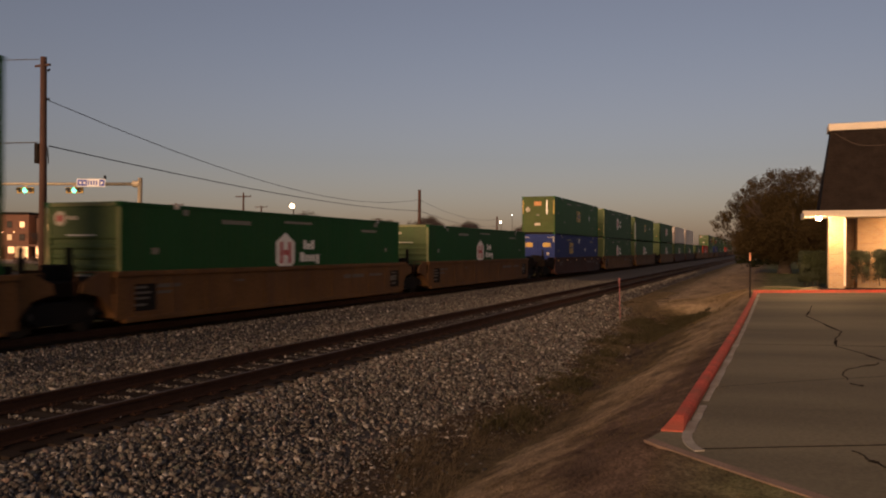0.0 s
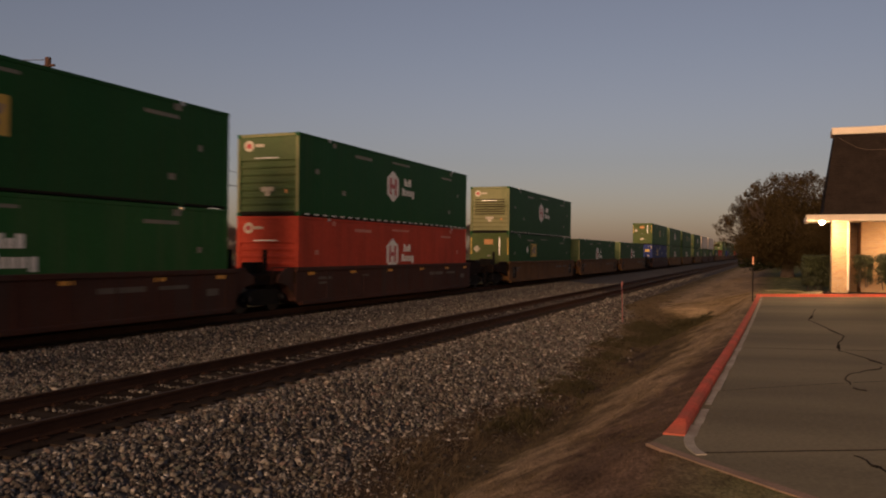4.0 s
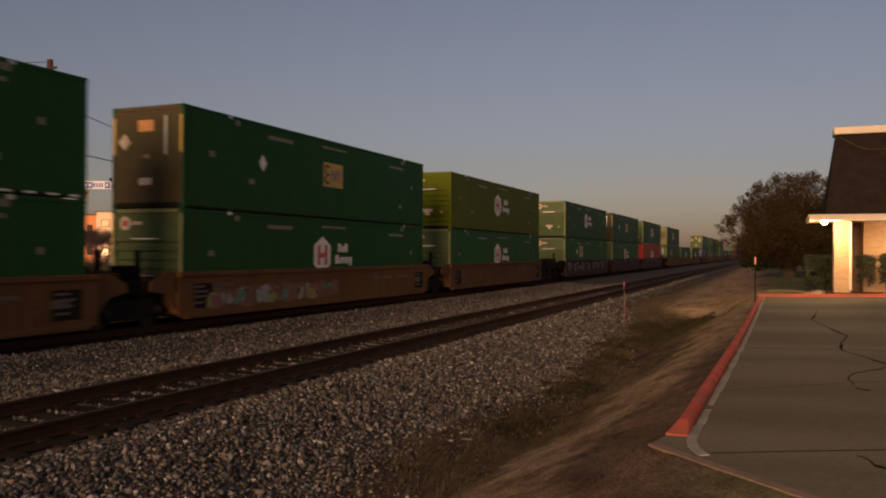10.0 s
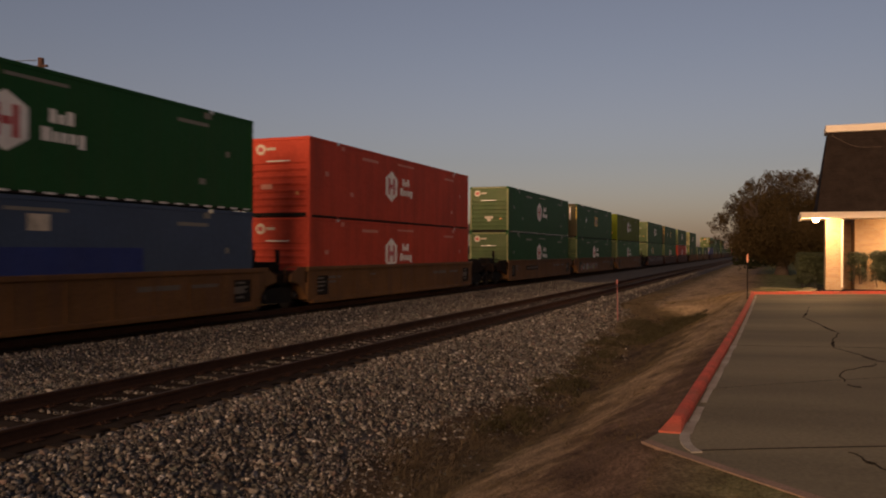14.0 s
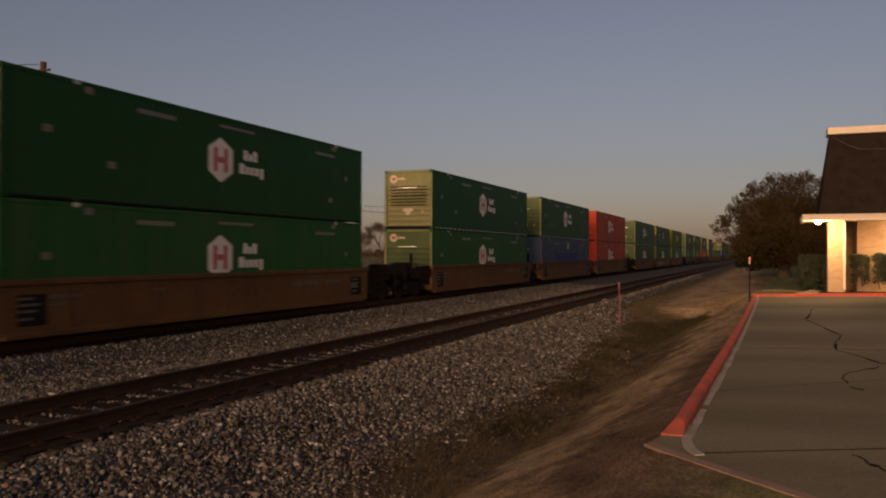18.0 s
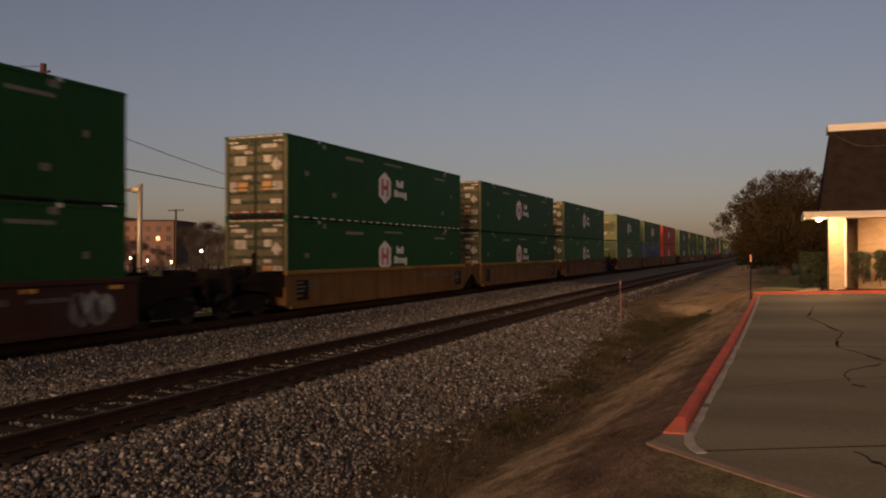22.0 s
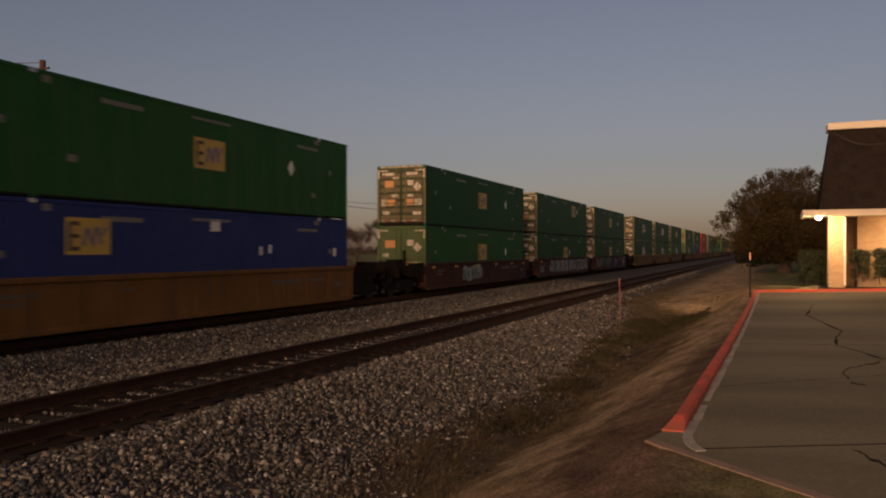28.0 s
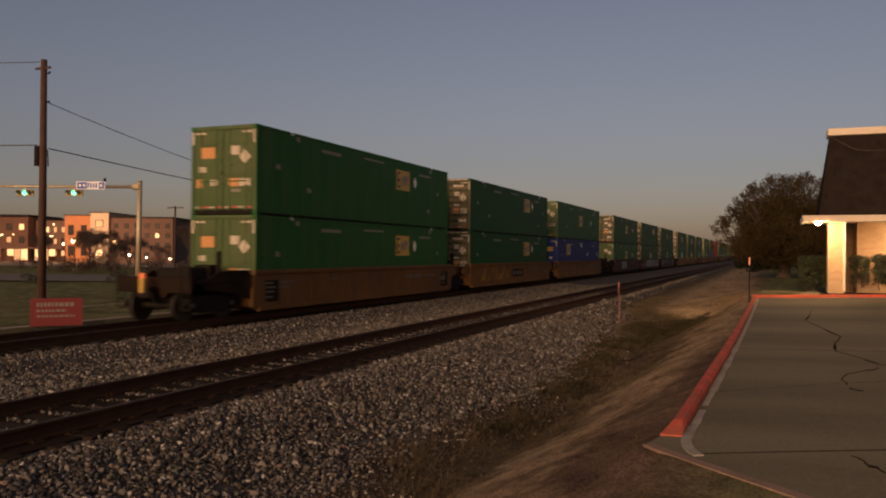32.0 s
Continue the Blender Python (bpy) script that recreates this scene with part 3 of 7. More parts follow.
stones("ballast_crib_stones", -9.85, -7.45, 3.5, 46, 34000, 0.012, 0.026, "small stones between the timber ties", lambda x, y: bed_z(x) + 0.022 - 0.045 * (np.abs(x - NEAR_X) > 0.9), CRIBSTONE, keep=tie_gap)
stones("ballast_scattered_stones", -5.6, -3.2, 4.5, 36, 14000, 0.012, 0.030, "stray stones strewn in the ditch grass", lambda x, y: np.maximum(ground_z(x, y), shoulder(x, y)), MIDSTONE,
       keep=lambda x, y: np.exp(-(np.clip(x - toe(y) - 0.05, 0, 9) / 0.42) ** 1.3) * (x > toe(y) - 0.5))


# ---- parking lot ----
def plate_mesh(name, pts, top, thick, material):
    """A slab over a polygon with tops from a height function."""
    b = Build()
    n = len(pts)
    vs = [(x, y, top(x)) for x, y in pts] + [(x, y, top(x) - thick) for x, y in pts]
    b.add(vs, [tuple(range(n)), tuple(range(2 * n - 1, n - 1, -1))] + [(i, (i + 1) % n, n + (i + 1) % n, n + i) for i in range(n)])
    return b.mesh(name, material)


def band(name, line, width, top, material, parent, lift=0.004, label=""):
    """A flat strip along a broken line, lying on the lot."""
    b = Build()
    for (x0, y0), (x1, y1) in zip(line, line[1:]):
        d = Vector((x1 - x0, y1 - y0))
        if d.length < 1e-6:
            continue
        nrm = Vector((-d.y, d.x)).normalized() * width / 2
        q = [(x0 + nrm.x, y0 + nrm.y), (x1 + nrm.x, y1 + nrm.y), (x1 - nrm.x, y1 - nrm.y), (x0 - nrm.x, y0 - nrm.y)]
        vs = [(x, y, top(x) + lift) for x, y in q] + [(x, y, top(x) - 0.02) for x, y in q]
        b.add(vs, [(0, 1, 2, 3), (7, 6, 5, 4), (0, 4, 5, 1), (1, 5, 6, 2), (2, 6, 7, 3), (3, 7, 4, 0)])
    return part(name, b, material, parent, label)


def make_lot():
    lot = thing("parking_lot", "worn grey concrete parking lot with sealed cracks", "pavement", kind="structure")
    edge = [(-0.86, 7.40), (-0.96, 6.95), (-0.80, 6.76), (-0.59, 6.57), (-0.28, 6.26), (0.20, 5.73), (1.55, 4.46), (8, -2), (40, -6), (40, 32.2), (-0.41, 32.2)]
    part("slab", plate_mesh("slab", edge, lot_z, 0.12, CONCRETE), CONCRETE, lot)
    APRON = mat("dirty_concrete_edge", (0.26, 0.175, 0.128), 0.9, 0, 0.3, 5, 50, 0.3, spec=0.1)
    WORN = mat("worn_white_kerb_paint", (0.36, 0.32, 0.265), 0.9, 0, 0.3, 6, 50, 0.3, dirt=(0.25, 0.2, 0.16), dirt_amount=0.8, spec=0.1)
    apron = [(-0.95, 6.93), (-0.80, 6.74), (-0.60, 6.53), (-0.30, 6.22), (0.18, 5.74), (1.5, 4.42)]
    band("apron_edge", apron, 0.10, lot_z, APRON, lot, 0.003, "pale worn concrete edging")
    y, chip = 7.3, random.Random(31)
    while y < 31.8:
        e = y + chip.uniform(0.25, 0.6)
        if chip.random() > 0.06:
            band("gutter", [(kerb_x(y) + 0.055, y), (kerb_x(e) + 0.055, e)], chip.uniform(0.055, 0.095), lot_z, WORN, lot, 0.004 + chip.uniform(0, 0.004), "worn pale gutter strip")
        y = e
    bend = [(-0.662, 7.75), (-0.664, 7.45), (-0.664, 7.25), (-0.652, 7.08), (-0.630, 6.94), (-0.600, 6.82), (-0.562, 6.72), (-0.512, 6.62)]
    band("gutter_corner", bend, 0.085, lot_z, WORN, lot, 0.009, "chipped white paint")
    band("joint", [(-0.50, 6.70), (0.14, 6.975), (0.88, 7.27), (2.6, 8.0), (7, 9.9)], 0.02, lot_z, TAR, lot)
    band("joint", [(-0.55, 9.85), (-0.01, 10.26), (0.6, 10.7), (9, 16.0)], 0.004, lot_z, TAR, lot, 0.002)
    band("joint", [(-0.5, 14.5), (9, 14.6)], 0.005, lot_z, TAR, lot, 0.003)
    cracks = [[(0.62, 6.99), (0.67, 6.77), (0.73, 6.62), (0.95, 6.2)], [(1.13, 25.1), (0.98, 22.8), (0.80, 20.9)],
              [(0.80, 20.9), (1.05, 18.9), (1.28, 16.9)], [(1.28, 16.9), (1.08, 15.6), (1.01, 14.4)],
              [(1.01, 14.4), (1.32, 13.4), (1.46, 12.8), (1.7, 12.6)], [(1.40, 12.45), (1.33, 12.25), (1.11, 11.95), (0.93, 11.6), (0.86, 11.18), (0.87, 10.71)],
              [(0.89, 10.5), (0.93, 10.34), (1.01, 10.30)]]
    for c in cracks:
        fine, blot = [], random.randint(3, 9)
        for (x0, y0), (x1, y1) in zip(c, c[1:]):
            for k in range(4):
                fine.append((x0 + (x1 - x0) * k / 4 + random.uniform(-0.02, 0.02), y0 + (y1 - y0) * k / 4 + random.uniform(-0.03, 0.03)))
        band("sealed_crack", fine[min(blot, len(fine) - 3):min(blot, len(fine) - 3) + 3], 0.05, lot_z, TAR, lot, 0.006)
        band("sealed_crack", fine + [c[-1]], random.choice((0.013, 0.018)), lot_z, TAR, lot, 0.005)


make_lot()


def make_kerb():
    k = thing("kerb", "red painted concrete kerb, chipped and faded", "kerb", kind="structure")
    y = 7.28
    i = 0
    while y < 32.2:
        e = min(y + 3.05, 32.3)
        b = Build()
        x0, x1 = kerb_x(y), kerb_x(e)
        for_top = lot_z(-0.6) + 0.085
        ring0 = [(x0 - 0.118, -0.1), (x0, -0.1), (x0, for_top - 0.03), (x0 - 0.03, for_top), (x0 - 0.108, for_top), (x0 - 0.118, for_top - 0.012)]
        n = len(ring0)
        if i == 0:       # the end stone ramps down to the apron, broken and splayed
            low = [(p - (0.075 if p < x0 - 0.1 else 0), y, min(q, lot_z(-0.7) + 0.012)) for p, q in ring0]
            y = y + 0.32
            x0 = kerb_x(y)
            rise = [(p, y, q) for p, q in ring0]
            b.add(low + rise, [tuple(range(n - 1, -1, -1))] + [(j, (j + 1) % n, n + (j + 1) % n, n + j) for j in range(n)])
            vs = rise + [(p + x1 - x0, e - 0.008, q) for p, q in ring0]
        else:
            vs = [(p, y, q) for p, q in ring0] + [(p + x1 - x0, e - 0.008, q) for p, q in ring0]
        b.add(vs, [tuple(range(n - 1, -1, -1)), tuple(range(n, 2 * n))] + [(j, (j + 1) % n, n + (j + 1) % n, n + j) for j in range(n)])
        part("kerb_stone", b, KERBRED, k)
        y = e
        i += 1
    x = -0.58
    while x < 30:
        b = Build()
        z0, z1 = lot_z(x), lot_z(x + 3.05)
        vs = [(x + d * 3.042, yy, (z0 if d == 0 else z1) + zz) for d in (0, 1) for yy, zz in ((32.2, -0.4), (32.2, 0.075), (32.23, 0.10), (32.33, 0.10), (32.35, 0.09), (32.35, -0.4))]
        n = 6
        b.add(vs, [tuple(range(n - 1, -1, -1)), tuple(range(n, 2 * n))] + [(j, (j + 1) % n, n + (j + 1) % n, n + j) for j in range(n)])
        part("kerb_stone", b, KERBRED, k)
        x += 3.05


make_kerb()


# ---- building with the mansard roof ----
def brick_nodes(m):
    n, l = m.node_tree.nodes, m.node_tree.links
    b = n["Principled BSDF"]
    tc = n.new("ShaderNodeTexCoord")
    sp, cb = n.new("ShaderNodeSeparateXYZ"), n.new("ShaderNodeCombineXYZ")
    ad = n.new("ShaderNodeMath")
    l.new(tc.outputs["Object"], sp.inputs[0])
    l.new(sp.outputs["X"], ad.inputs[0])
    l.new(sp.outputs["Y"], ad.inputs[1])
    l.new(ad.outputs[0], cb.inputs["X"])
    l.new(sp.outputs["Z"], cb.inputs["Y"])
    br = n.new("ShaderNodeTexBrick")
    br.inputs["Scale"].default_value = 1.0
    br.inputs["Brick Width"].default_value, br.inputs["Row Height"].default_value, br.inputs["Mortar Size"].default_value = 0.21, 0.075, 0.006
    br.inputs["Color1"].default_value, br.inputs["Color2"].default_value = (0.40, 0.25, 0.125, 1), (0.31, 0.18, 0.095, 1)
    br.inputs["Mortar"].default_value = (0.38, 0.32, 0.25, 1)
    l.new(cb.outputs[0], br.inputs["Vector"])
    l.new(br.outputs["Color"], b.inputs["Base Color"])
    bp = n.new("ShaderNodeBump")
    bp.inputs["Strength"].default_value, bp.inputs["Distance"].default_value = 0.5, 0.008
    bp.invert = True
    l.new(br.outputs["Fac"], bp.inputs["Height"])
    l.new(bp.outputs[0], b.inputs["Normal"])


def rain_streaks(m):
    """Pale upright streaks of chalked paint."""
    n, l = m.node_tree.nodes, m.node_tree.links
    mp = n.new("ShaderNodeMapping")
    mp.inputs["Scale"].default_value = (1.0, 7.0, 0.7)
    l.new([k for k in n if k.bl_idname == "ShaderNodeTexCoord"][0].outputs["Object"], mp.inputs["Vector"])
    l.new(mp.outputs[0], [k for k in n if k.bl_idname == "ShaderNodeTexNoise"][2].inputs["Vector"])


for paint in (GREEN, DARKGREEN, RED, BLUE, SILL_AMBER, SILL_TAN, SILL_YEL, SILL_RED):
    rain_streaks(paint)


def lot_streaks():
    """Long faint stains across the slabs."""
    n, l = CONCRETE.node_tree.nodes, CONCRETE.node_tree.links
    tex = [k for k in n if k.bl_idname == "ShaderNodeTexNoise"]
    mp = n.new("ShaderNodeMapping")
    mp.inputs["Scale"].default_value = (0.6, 1.7, 1.0)
    l.new([k for k in n if k.bl_idname == "ShaderNodeTexCoord"][0].outputs["Object"], mp.inputs["Vector"])
    for k in (tex[0], tex[2]):
        l.new(mp.outputs[0], k.inputs["Vector"])


lot_streaks()
brick_nodes(BRICK)
LAMPGLOW = mat("lit_lamp_lens", (0.9, 0.8, 0.6), 0.4, 0, 0, 1, 1, 0, emit=(1.0, 0.72, 0.36), power=60)


WALLCORD = mat("dusty_cable", (0.12, 0.085, 0.065), 0.8, 0, 0.2, 4, 30, 0.0)


def make_building():
    bl = thing("brick_building", "single storey tan brick building with a steep brown shingled mansard roof", "building")
    x0, x1, y0, y1 = 3.15, 30.0, 36.2, 38.4
    w = Build()
    w.box(x0 + 0.15, x1, y0, y0 + 0.3, 0.3, 3.42)
    part("front_wall", w, BRICK, bl)
    part("side_wall", Build().box(3.30, 3.55, y0 + 0.302, y1, 0.3, 3.42), BRICK, bl)
    part("back_wall", Build().box(3.15, x1, y1 - 0.3, y1, 0.3, 3.42), BRICK, bl)
    part("end_wall", Build().box(x1, x1 + 0.3, y0, y1, 0.3, 3.42), BRICK, bl)
    part("corner_pier", Build().box(2.16, 2.76, 35.0, 35.55, 0.3, 3.40, 0.012), BRICK, bl, "brick corner pier lit by the lamp")
    part("wing_wall", Build().box(2.30, 2.60, 35.55, y1, 0.3, 3.40), BRICK, bl)
    part("recess_wall", Build().box(2.60, 3.30, 37.7, 37.9, 0.3, 3.42), BRICK, bl)
    ds = Build().box(2.70, 2.78, 34.90, 34.995, 0.75, 3.36, 0.01)
    ds.box(2.70, 2.78, 34.80, 34.93, 0.68, 0.76)
    part("downspout", ds, FASCIA, bl, "white painted metal downspout")
    so = Build().box(1.35, x1 + 1, 34.13, 37.2, 3.42, 3.47)
    part("soffit", so, FASCIA, bl)
    fa = Build()
    fa.box(1.22, x1 + 1.2, 34.0, 34.12, 3.38, 3.62, 0.01)
    fa.box(1.22, 1.34, 34.12, 37.3, 3.38, 3.62, 0.01)
    part("fascia", fa, FASCIA, bl, "cream painted fascia board")
    gut = Build()
    for i in range(5):
        gut.box(1.18, x1 + 1.2, 33.93 + 0.002 * i, 33.995, 3.56 + 0.012 * i, 3.575 + 0.012 * i)
    part("drip_edge", gut, FASCIA, bl)
    # stepped shingle courses on the steep slopes
    n = 20
    zb, zt = 3.60, 6.90
    xa, xb, ya, yb = 1.80, 2.26, 34.12, 35.45
    core = Build()
    core.add([(xa, ya, zb), (x1 + 0.9, ya, zb), (x1 + 0.9, 37.2, zb), (xa, 37.2, zb), (xb, yb, zt), (x1 + 0.3, yb, zt), (x1 + 0.3, 36.4, zt), (xb, 36.4, zt)],
             [(0, 1, 5, 4), (1, 2, 6, 5), (2, 3, 7, 6), (3, 0, 4, 7), (4, 5, 6, 7), (3, 2, 1, 0)])
    roof = part("roof", core, SHINGLE, bl, "dark brown shingled mansard slope")
    for i in range(n):
        a, c = i / n, (i + 1) / n
        z0, z1 = zb + (zt - zb) * a, zb + (zt - zb) * c + 0.01
        X0, X1 = xa + (xb - xa) * a, xa + (xb - xa) * c
        Y0, Y1 = ya + (yb - ya) * a, ya + (yb - ya) * c
        t = 0.022
        b = Build()
        b.add([(X0 - t, Y0 - t, z0), (x1, Y0 - t, z0), (x1, Y1 - 0.004, z1), (X1 - 0.004, Y1 - 0.004, z1), (X0, Y0, z0 - 0.004), (x1, Y0, z0 - 0.004)],
              [(0, 1, 2, 3), (0, 4, 5, 1)])
        b.add([(X0 - t, Y0 - t, z0), (X1 - 0.004, Y1 - 0.004, z1), (X1 - 0.004, 36.4 + 0.8 * (1 - c), z1), (X0 - t, 36.4 + 0.8 * (1 - a), z0), (X0, Y0, z0 - 0.004), (X0, 36.4 + 0.8 * (1 - a), z0 - 0.004)],
              [(0, 1, 2, 3), (0, 3, 5, 4)])
        part("shingle_course", b, SHINGLE, roof)
    cap = Build()
    cap.box(2.16, x1 + 0.4, 35.33, 35.75, 6.90, 7.18, 0.015)
    cap.box(2.16, 2.55, 35.752, 36.5, 6.90, 7.18, 0.015)
    part("parapet_cap", cap, FASCIA, bl, "cream metal parapet cap")
    cord = Build()
    pts = [(2.35 + 0.12 * i, 34.95 + 0.015 * i - 0.10, 6.72 - 0.52 * math.sin(min(i / 9, 1) * 1.45)) for i in range(16)]
    for a, c in zip(pts, pts[1:]):
        cord.tube(a, c, 0.007, n=6)
    part("roof_cable", cord, WALLCORD, bl, "thin slack cable on the roof slope")
    part("rear_block", Build().box(8.0, x1, y1, 54, 0.3, 6.6), BRICK, bl)
    part("rear_roof", Build().box(7.9, x1 + 0.1, y1 - 0.1, 54.1, 6.6, 6.75), FASCIA, bl)
    lamp = thing("wall_lamp", "bright bare floodlamp under the eave corner", "lamp")
    part("mount", Build().tube((1.80, 34.45, 3.42), (1.80, 34.45, 3.39), 0.07), STEEL, lamp)
    part("housing", Build().tube((1.80, 34.45, 3.40), (1.76, 34.30, 3.365), 0.06, 0.118, 16), STEEL, lamp)
    part("lens", Build().tube((1.757, 34.29, 3.35), (1.75, 34.25, 3.325), 0.10, 0.085, 16), LAMPGLOW, lamp, "glowing warm lens")
    li = new("eave_light", bpy.data.lights.new("eave_light", "POINT"))
    li.data.energy, li.data.color, li.data.shadow_soft_size = 500, (1.0, 0.73, 0.34), 0.10
    li.location = (1.80, 34.12, 3.18)
    l2 = new("soffit_light", bpy.data.lights.new("soffit_light", "AREA"))
    l2.data.energy, l2.data.color, l2.data.size = 460, (1.0, 0.72, 0.34), 0.3
    l2.matrix_world = look((6.2, 35.0, 3.38), (5.4, 36.2, 1.2))
    part("downlight", Build().tube((6.2, 35.0, 3.42), (6.2, 35.0, 3.39), 0.12, n=16), LAMPGLOW, bl)


make_building()


# ---- plants ----
def leaf_cloud(centres, radii, per, size, r, flat=1.0, by_size=False):
    """Small leaf quads scattered in clumps: arrays of corners and faces."""
    vs = []
    full = per
    for c, rad in zip(centres, radii):
        per = full if not by_size else max(5, int(full * rad * rad))
        p = r.normal(0, 1, (per, 3))
        p /= np.linalg.norm(p, axis=1)[:, None]
        p *= (r.random((per, 1)) ** 0.45) * rad
        p[:, 2] *= flat
        p += np.asarray(c)
        a = r.normal(0, 1, (per, 3))
        a /= np.linalg.norm(a, axis=1)[:, None]
        b = np.cross(a, r.normal(0, 1, (per, 3)))
        b /= np.linalg.norm(b, axis=1)[:, None]
        s = size * r.uniform(0.6, 1.4, (per, 1))
        vs.append(np.stack([p - a * s, p + b * s * 0.55, p + a * s, p - b * s * 0.55], 1))
    v = np.concatenate(vs).reshape(-1, 3)
    f = np.arange(len(v)).reshape(-1, 4)
    return v, f


def branchy(b, start, way, length, r, depth, rnd, spread=0.55, tips=None):
    end = Vector(start) + Vector(way) * length
    b.tube(start, end, r, r * 0.62, 7 if depth > 1 else 5, cap=False)
    if depth == 0:
        if tips is not None:
            tips.append(end)
        return
    for _ in range(rnd.randint(2, 3)):
        w = (Vector(way) + Vector((rnd.uniform(-1, 1), rnd.uniform(-1, 1), rnd.uniform(-0.35, 0.8))) * spread).normalized()
        branchy(b, end, w, length * rnd.uniform(0.6, 0.82), r * 0.6, depth - 1, rnd, spread, tips)


def make_oak():
    tree = thing("oak_tree", "broad oak with thinning rusty brown and dark leaves", "tree", at=pose(0.95, 62, 0.42))
    rnd = random.Random(5)
    tb = Build()
    tb.tube((0, 0, -0.1), (0.05, 0, 0.6), 0.55, 0.40, 14)
    tb.tube((0.05, 0, 0.6), (0.1, 0, 2.2), 0.40, 0.34, 14)
    part("trunk", tb, BARK, tree, smooth=True)
    for k in range(9):
        a = 2 * math.pi * k / 9 + rnd.uniform(-0.2, 0.2)
        lb, tips = Build(), []
        w = Vector((math.cos(a), math.sin(a), rnd.uniform(0.35, 1.1))).normalized()
        branchy(lb, (0.1, 0, rnd.uniform(1.6, 2.3)), w, rnd.uniform(1.5, 2.0), 0.17, 3, rnd, 0.5, tips)
        part("limb", lb, BARK, tree, smooth=True)
    r = np.random.default_rng(3)
    cs, rs = [], []
    for _ in range(330):
        while True:
            p = r.uniform(-1, 1, 3)
            q = np.linalg.norm(p)
            if 0.35 < q < 1:
                break
        lob = 1 + 0.05 * math.sin(4 * math.atan2(p[2], p[0]) + 1.0) + 0.04 * math.sin(9 * math.atan2(p[2], p[0]))
        cs.append(np.array([0.55 + p[0] * 4.35 * lob, p[1] * 4.0, 3.05 + p[2] * (3.7 if p[2] > 0 else 1.75) * lob]))
        rs.append(r.uniform(0.55, 1.15))
    # ragged outer sprays
    for a in r.uniform(0.0, 3.1, 150):
        k = r.uniform(0.92, 1.06)
        cs.append(np.array([0.55 + math.cos(a) * 4.7 * k, r.uniform(-1.5, 1.5), 3.05 + math.sin(a) * 4.15 * k]))
        rs.append(r.uniform(0.14, 0.42))
    for _ in range(26):
        cs.append(np.array([-r.uniform(3.4, 5.0), r.uniform(-1, 1), r.uniform(2.2, 4.4)]))
        rs.append(r.uniform(0.15, 0.35))
    v, f = leaf_cloud(cs, rs, 620, 0.058, r, by_size=True)
    part("crown", bulk_mesh("crown", v, f, LEAF), LEAF, tree, "rusty brown leaves with gaps at the rim")


make_oak()


def make_hedge(name, label, x0, x1, y0, y1, z0, z1, count, seed, stems):
    h = thing(name, label, "shrub", "shrubs by the building")
    r = np.random.default_rng(seed)
    n = count
    c = np.stack([r.uniform(x0, x1, n), r.uniform(y0, y1, n), z0 + (z1 - z0) * (1 - r.random(n) ** 1.6 * 0.9)], -1)
    v, f = leaf_cloud(c, np.full(n, 0.16), 60, 0.035, r)
    part("foliage", bulk_mesh("foliage", v, f, HEDGE), HEDGE, h)
    for _ in range(stems):
        b = Build()
        x, y = r.uniform(x0 + 0.1, x1 - 0.1), r.uniform(y0 + 0.1, y1 - 0.1)
        b.tube((x, y, z0 - 0.15), (x + r.uniform(-0.15, 0.15), y, z0 + (z1 - z0) * 0.7), 0.022, 0.012, 6)
        part("stem", b, BARK, h)
    return h


make_hedge("clipped_hedge", "tall clipped dark green hedge beside the brick pier", 1.32, 2.30, 38.4, 41.0, 0.60, 1.93, 620, 11, 8)
make_hedge("shrub", "leggy shrub against the lit brick wall", 3.05, 3.6, 35.2, 35.7, 0.95, 1.95, 60, 12, 4)
make_hedge("shrub", "dense dark shrub with glossy leaves at the wall", 3.85, 4.9, 34.9, 35.7, 0.85, 2.0, 260, 13, 5)
make_hedge("shrub", "dense dark shrub with glossy leaves at the wall", 5.4, 6.6, 34.9, 35.7, 0.85, 1.95, 260, 14, 5)
planter = thing("planting_bed", "mulched bed behind the red kerb", "planting bed", kind="structure")
part("soil", plate_mesh("soil", [(1.9, 32.37), (30, 32.37), (30, 36.1), (1.9, 36.1)], lambda x: 0.57, 0.2, SHINGLE), SHINGLE, planter)
walkway = thing("walkway", "pale concrete walk behind the kerb", "pavement", kind="structure")
part("paving", plate_mesh("paving", [(0.9, 33.2), (1.5, 33.0), (2.0, 36.0), (1.7, 37.5)], lambda x: 0.56, 0.2, CONCRETE), CONCRETE, walkway)

part("side_path", plate_mesh("side_path", [(-0.3, 38.4), (1.25, 38.2), (1.25, 38.65), (-0.3, 38.9)], lambda x: 0.455, 0.15, CONCRETE), CONCRETE, walkway, "narrow path crossing the lawn")


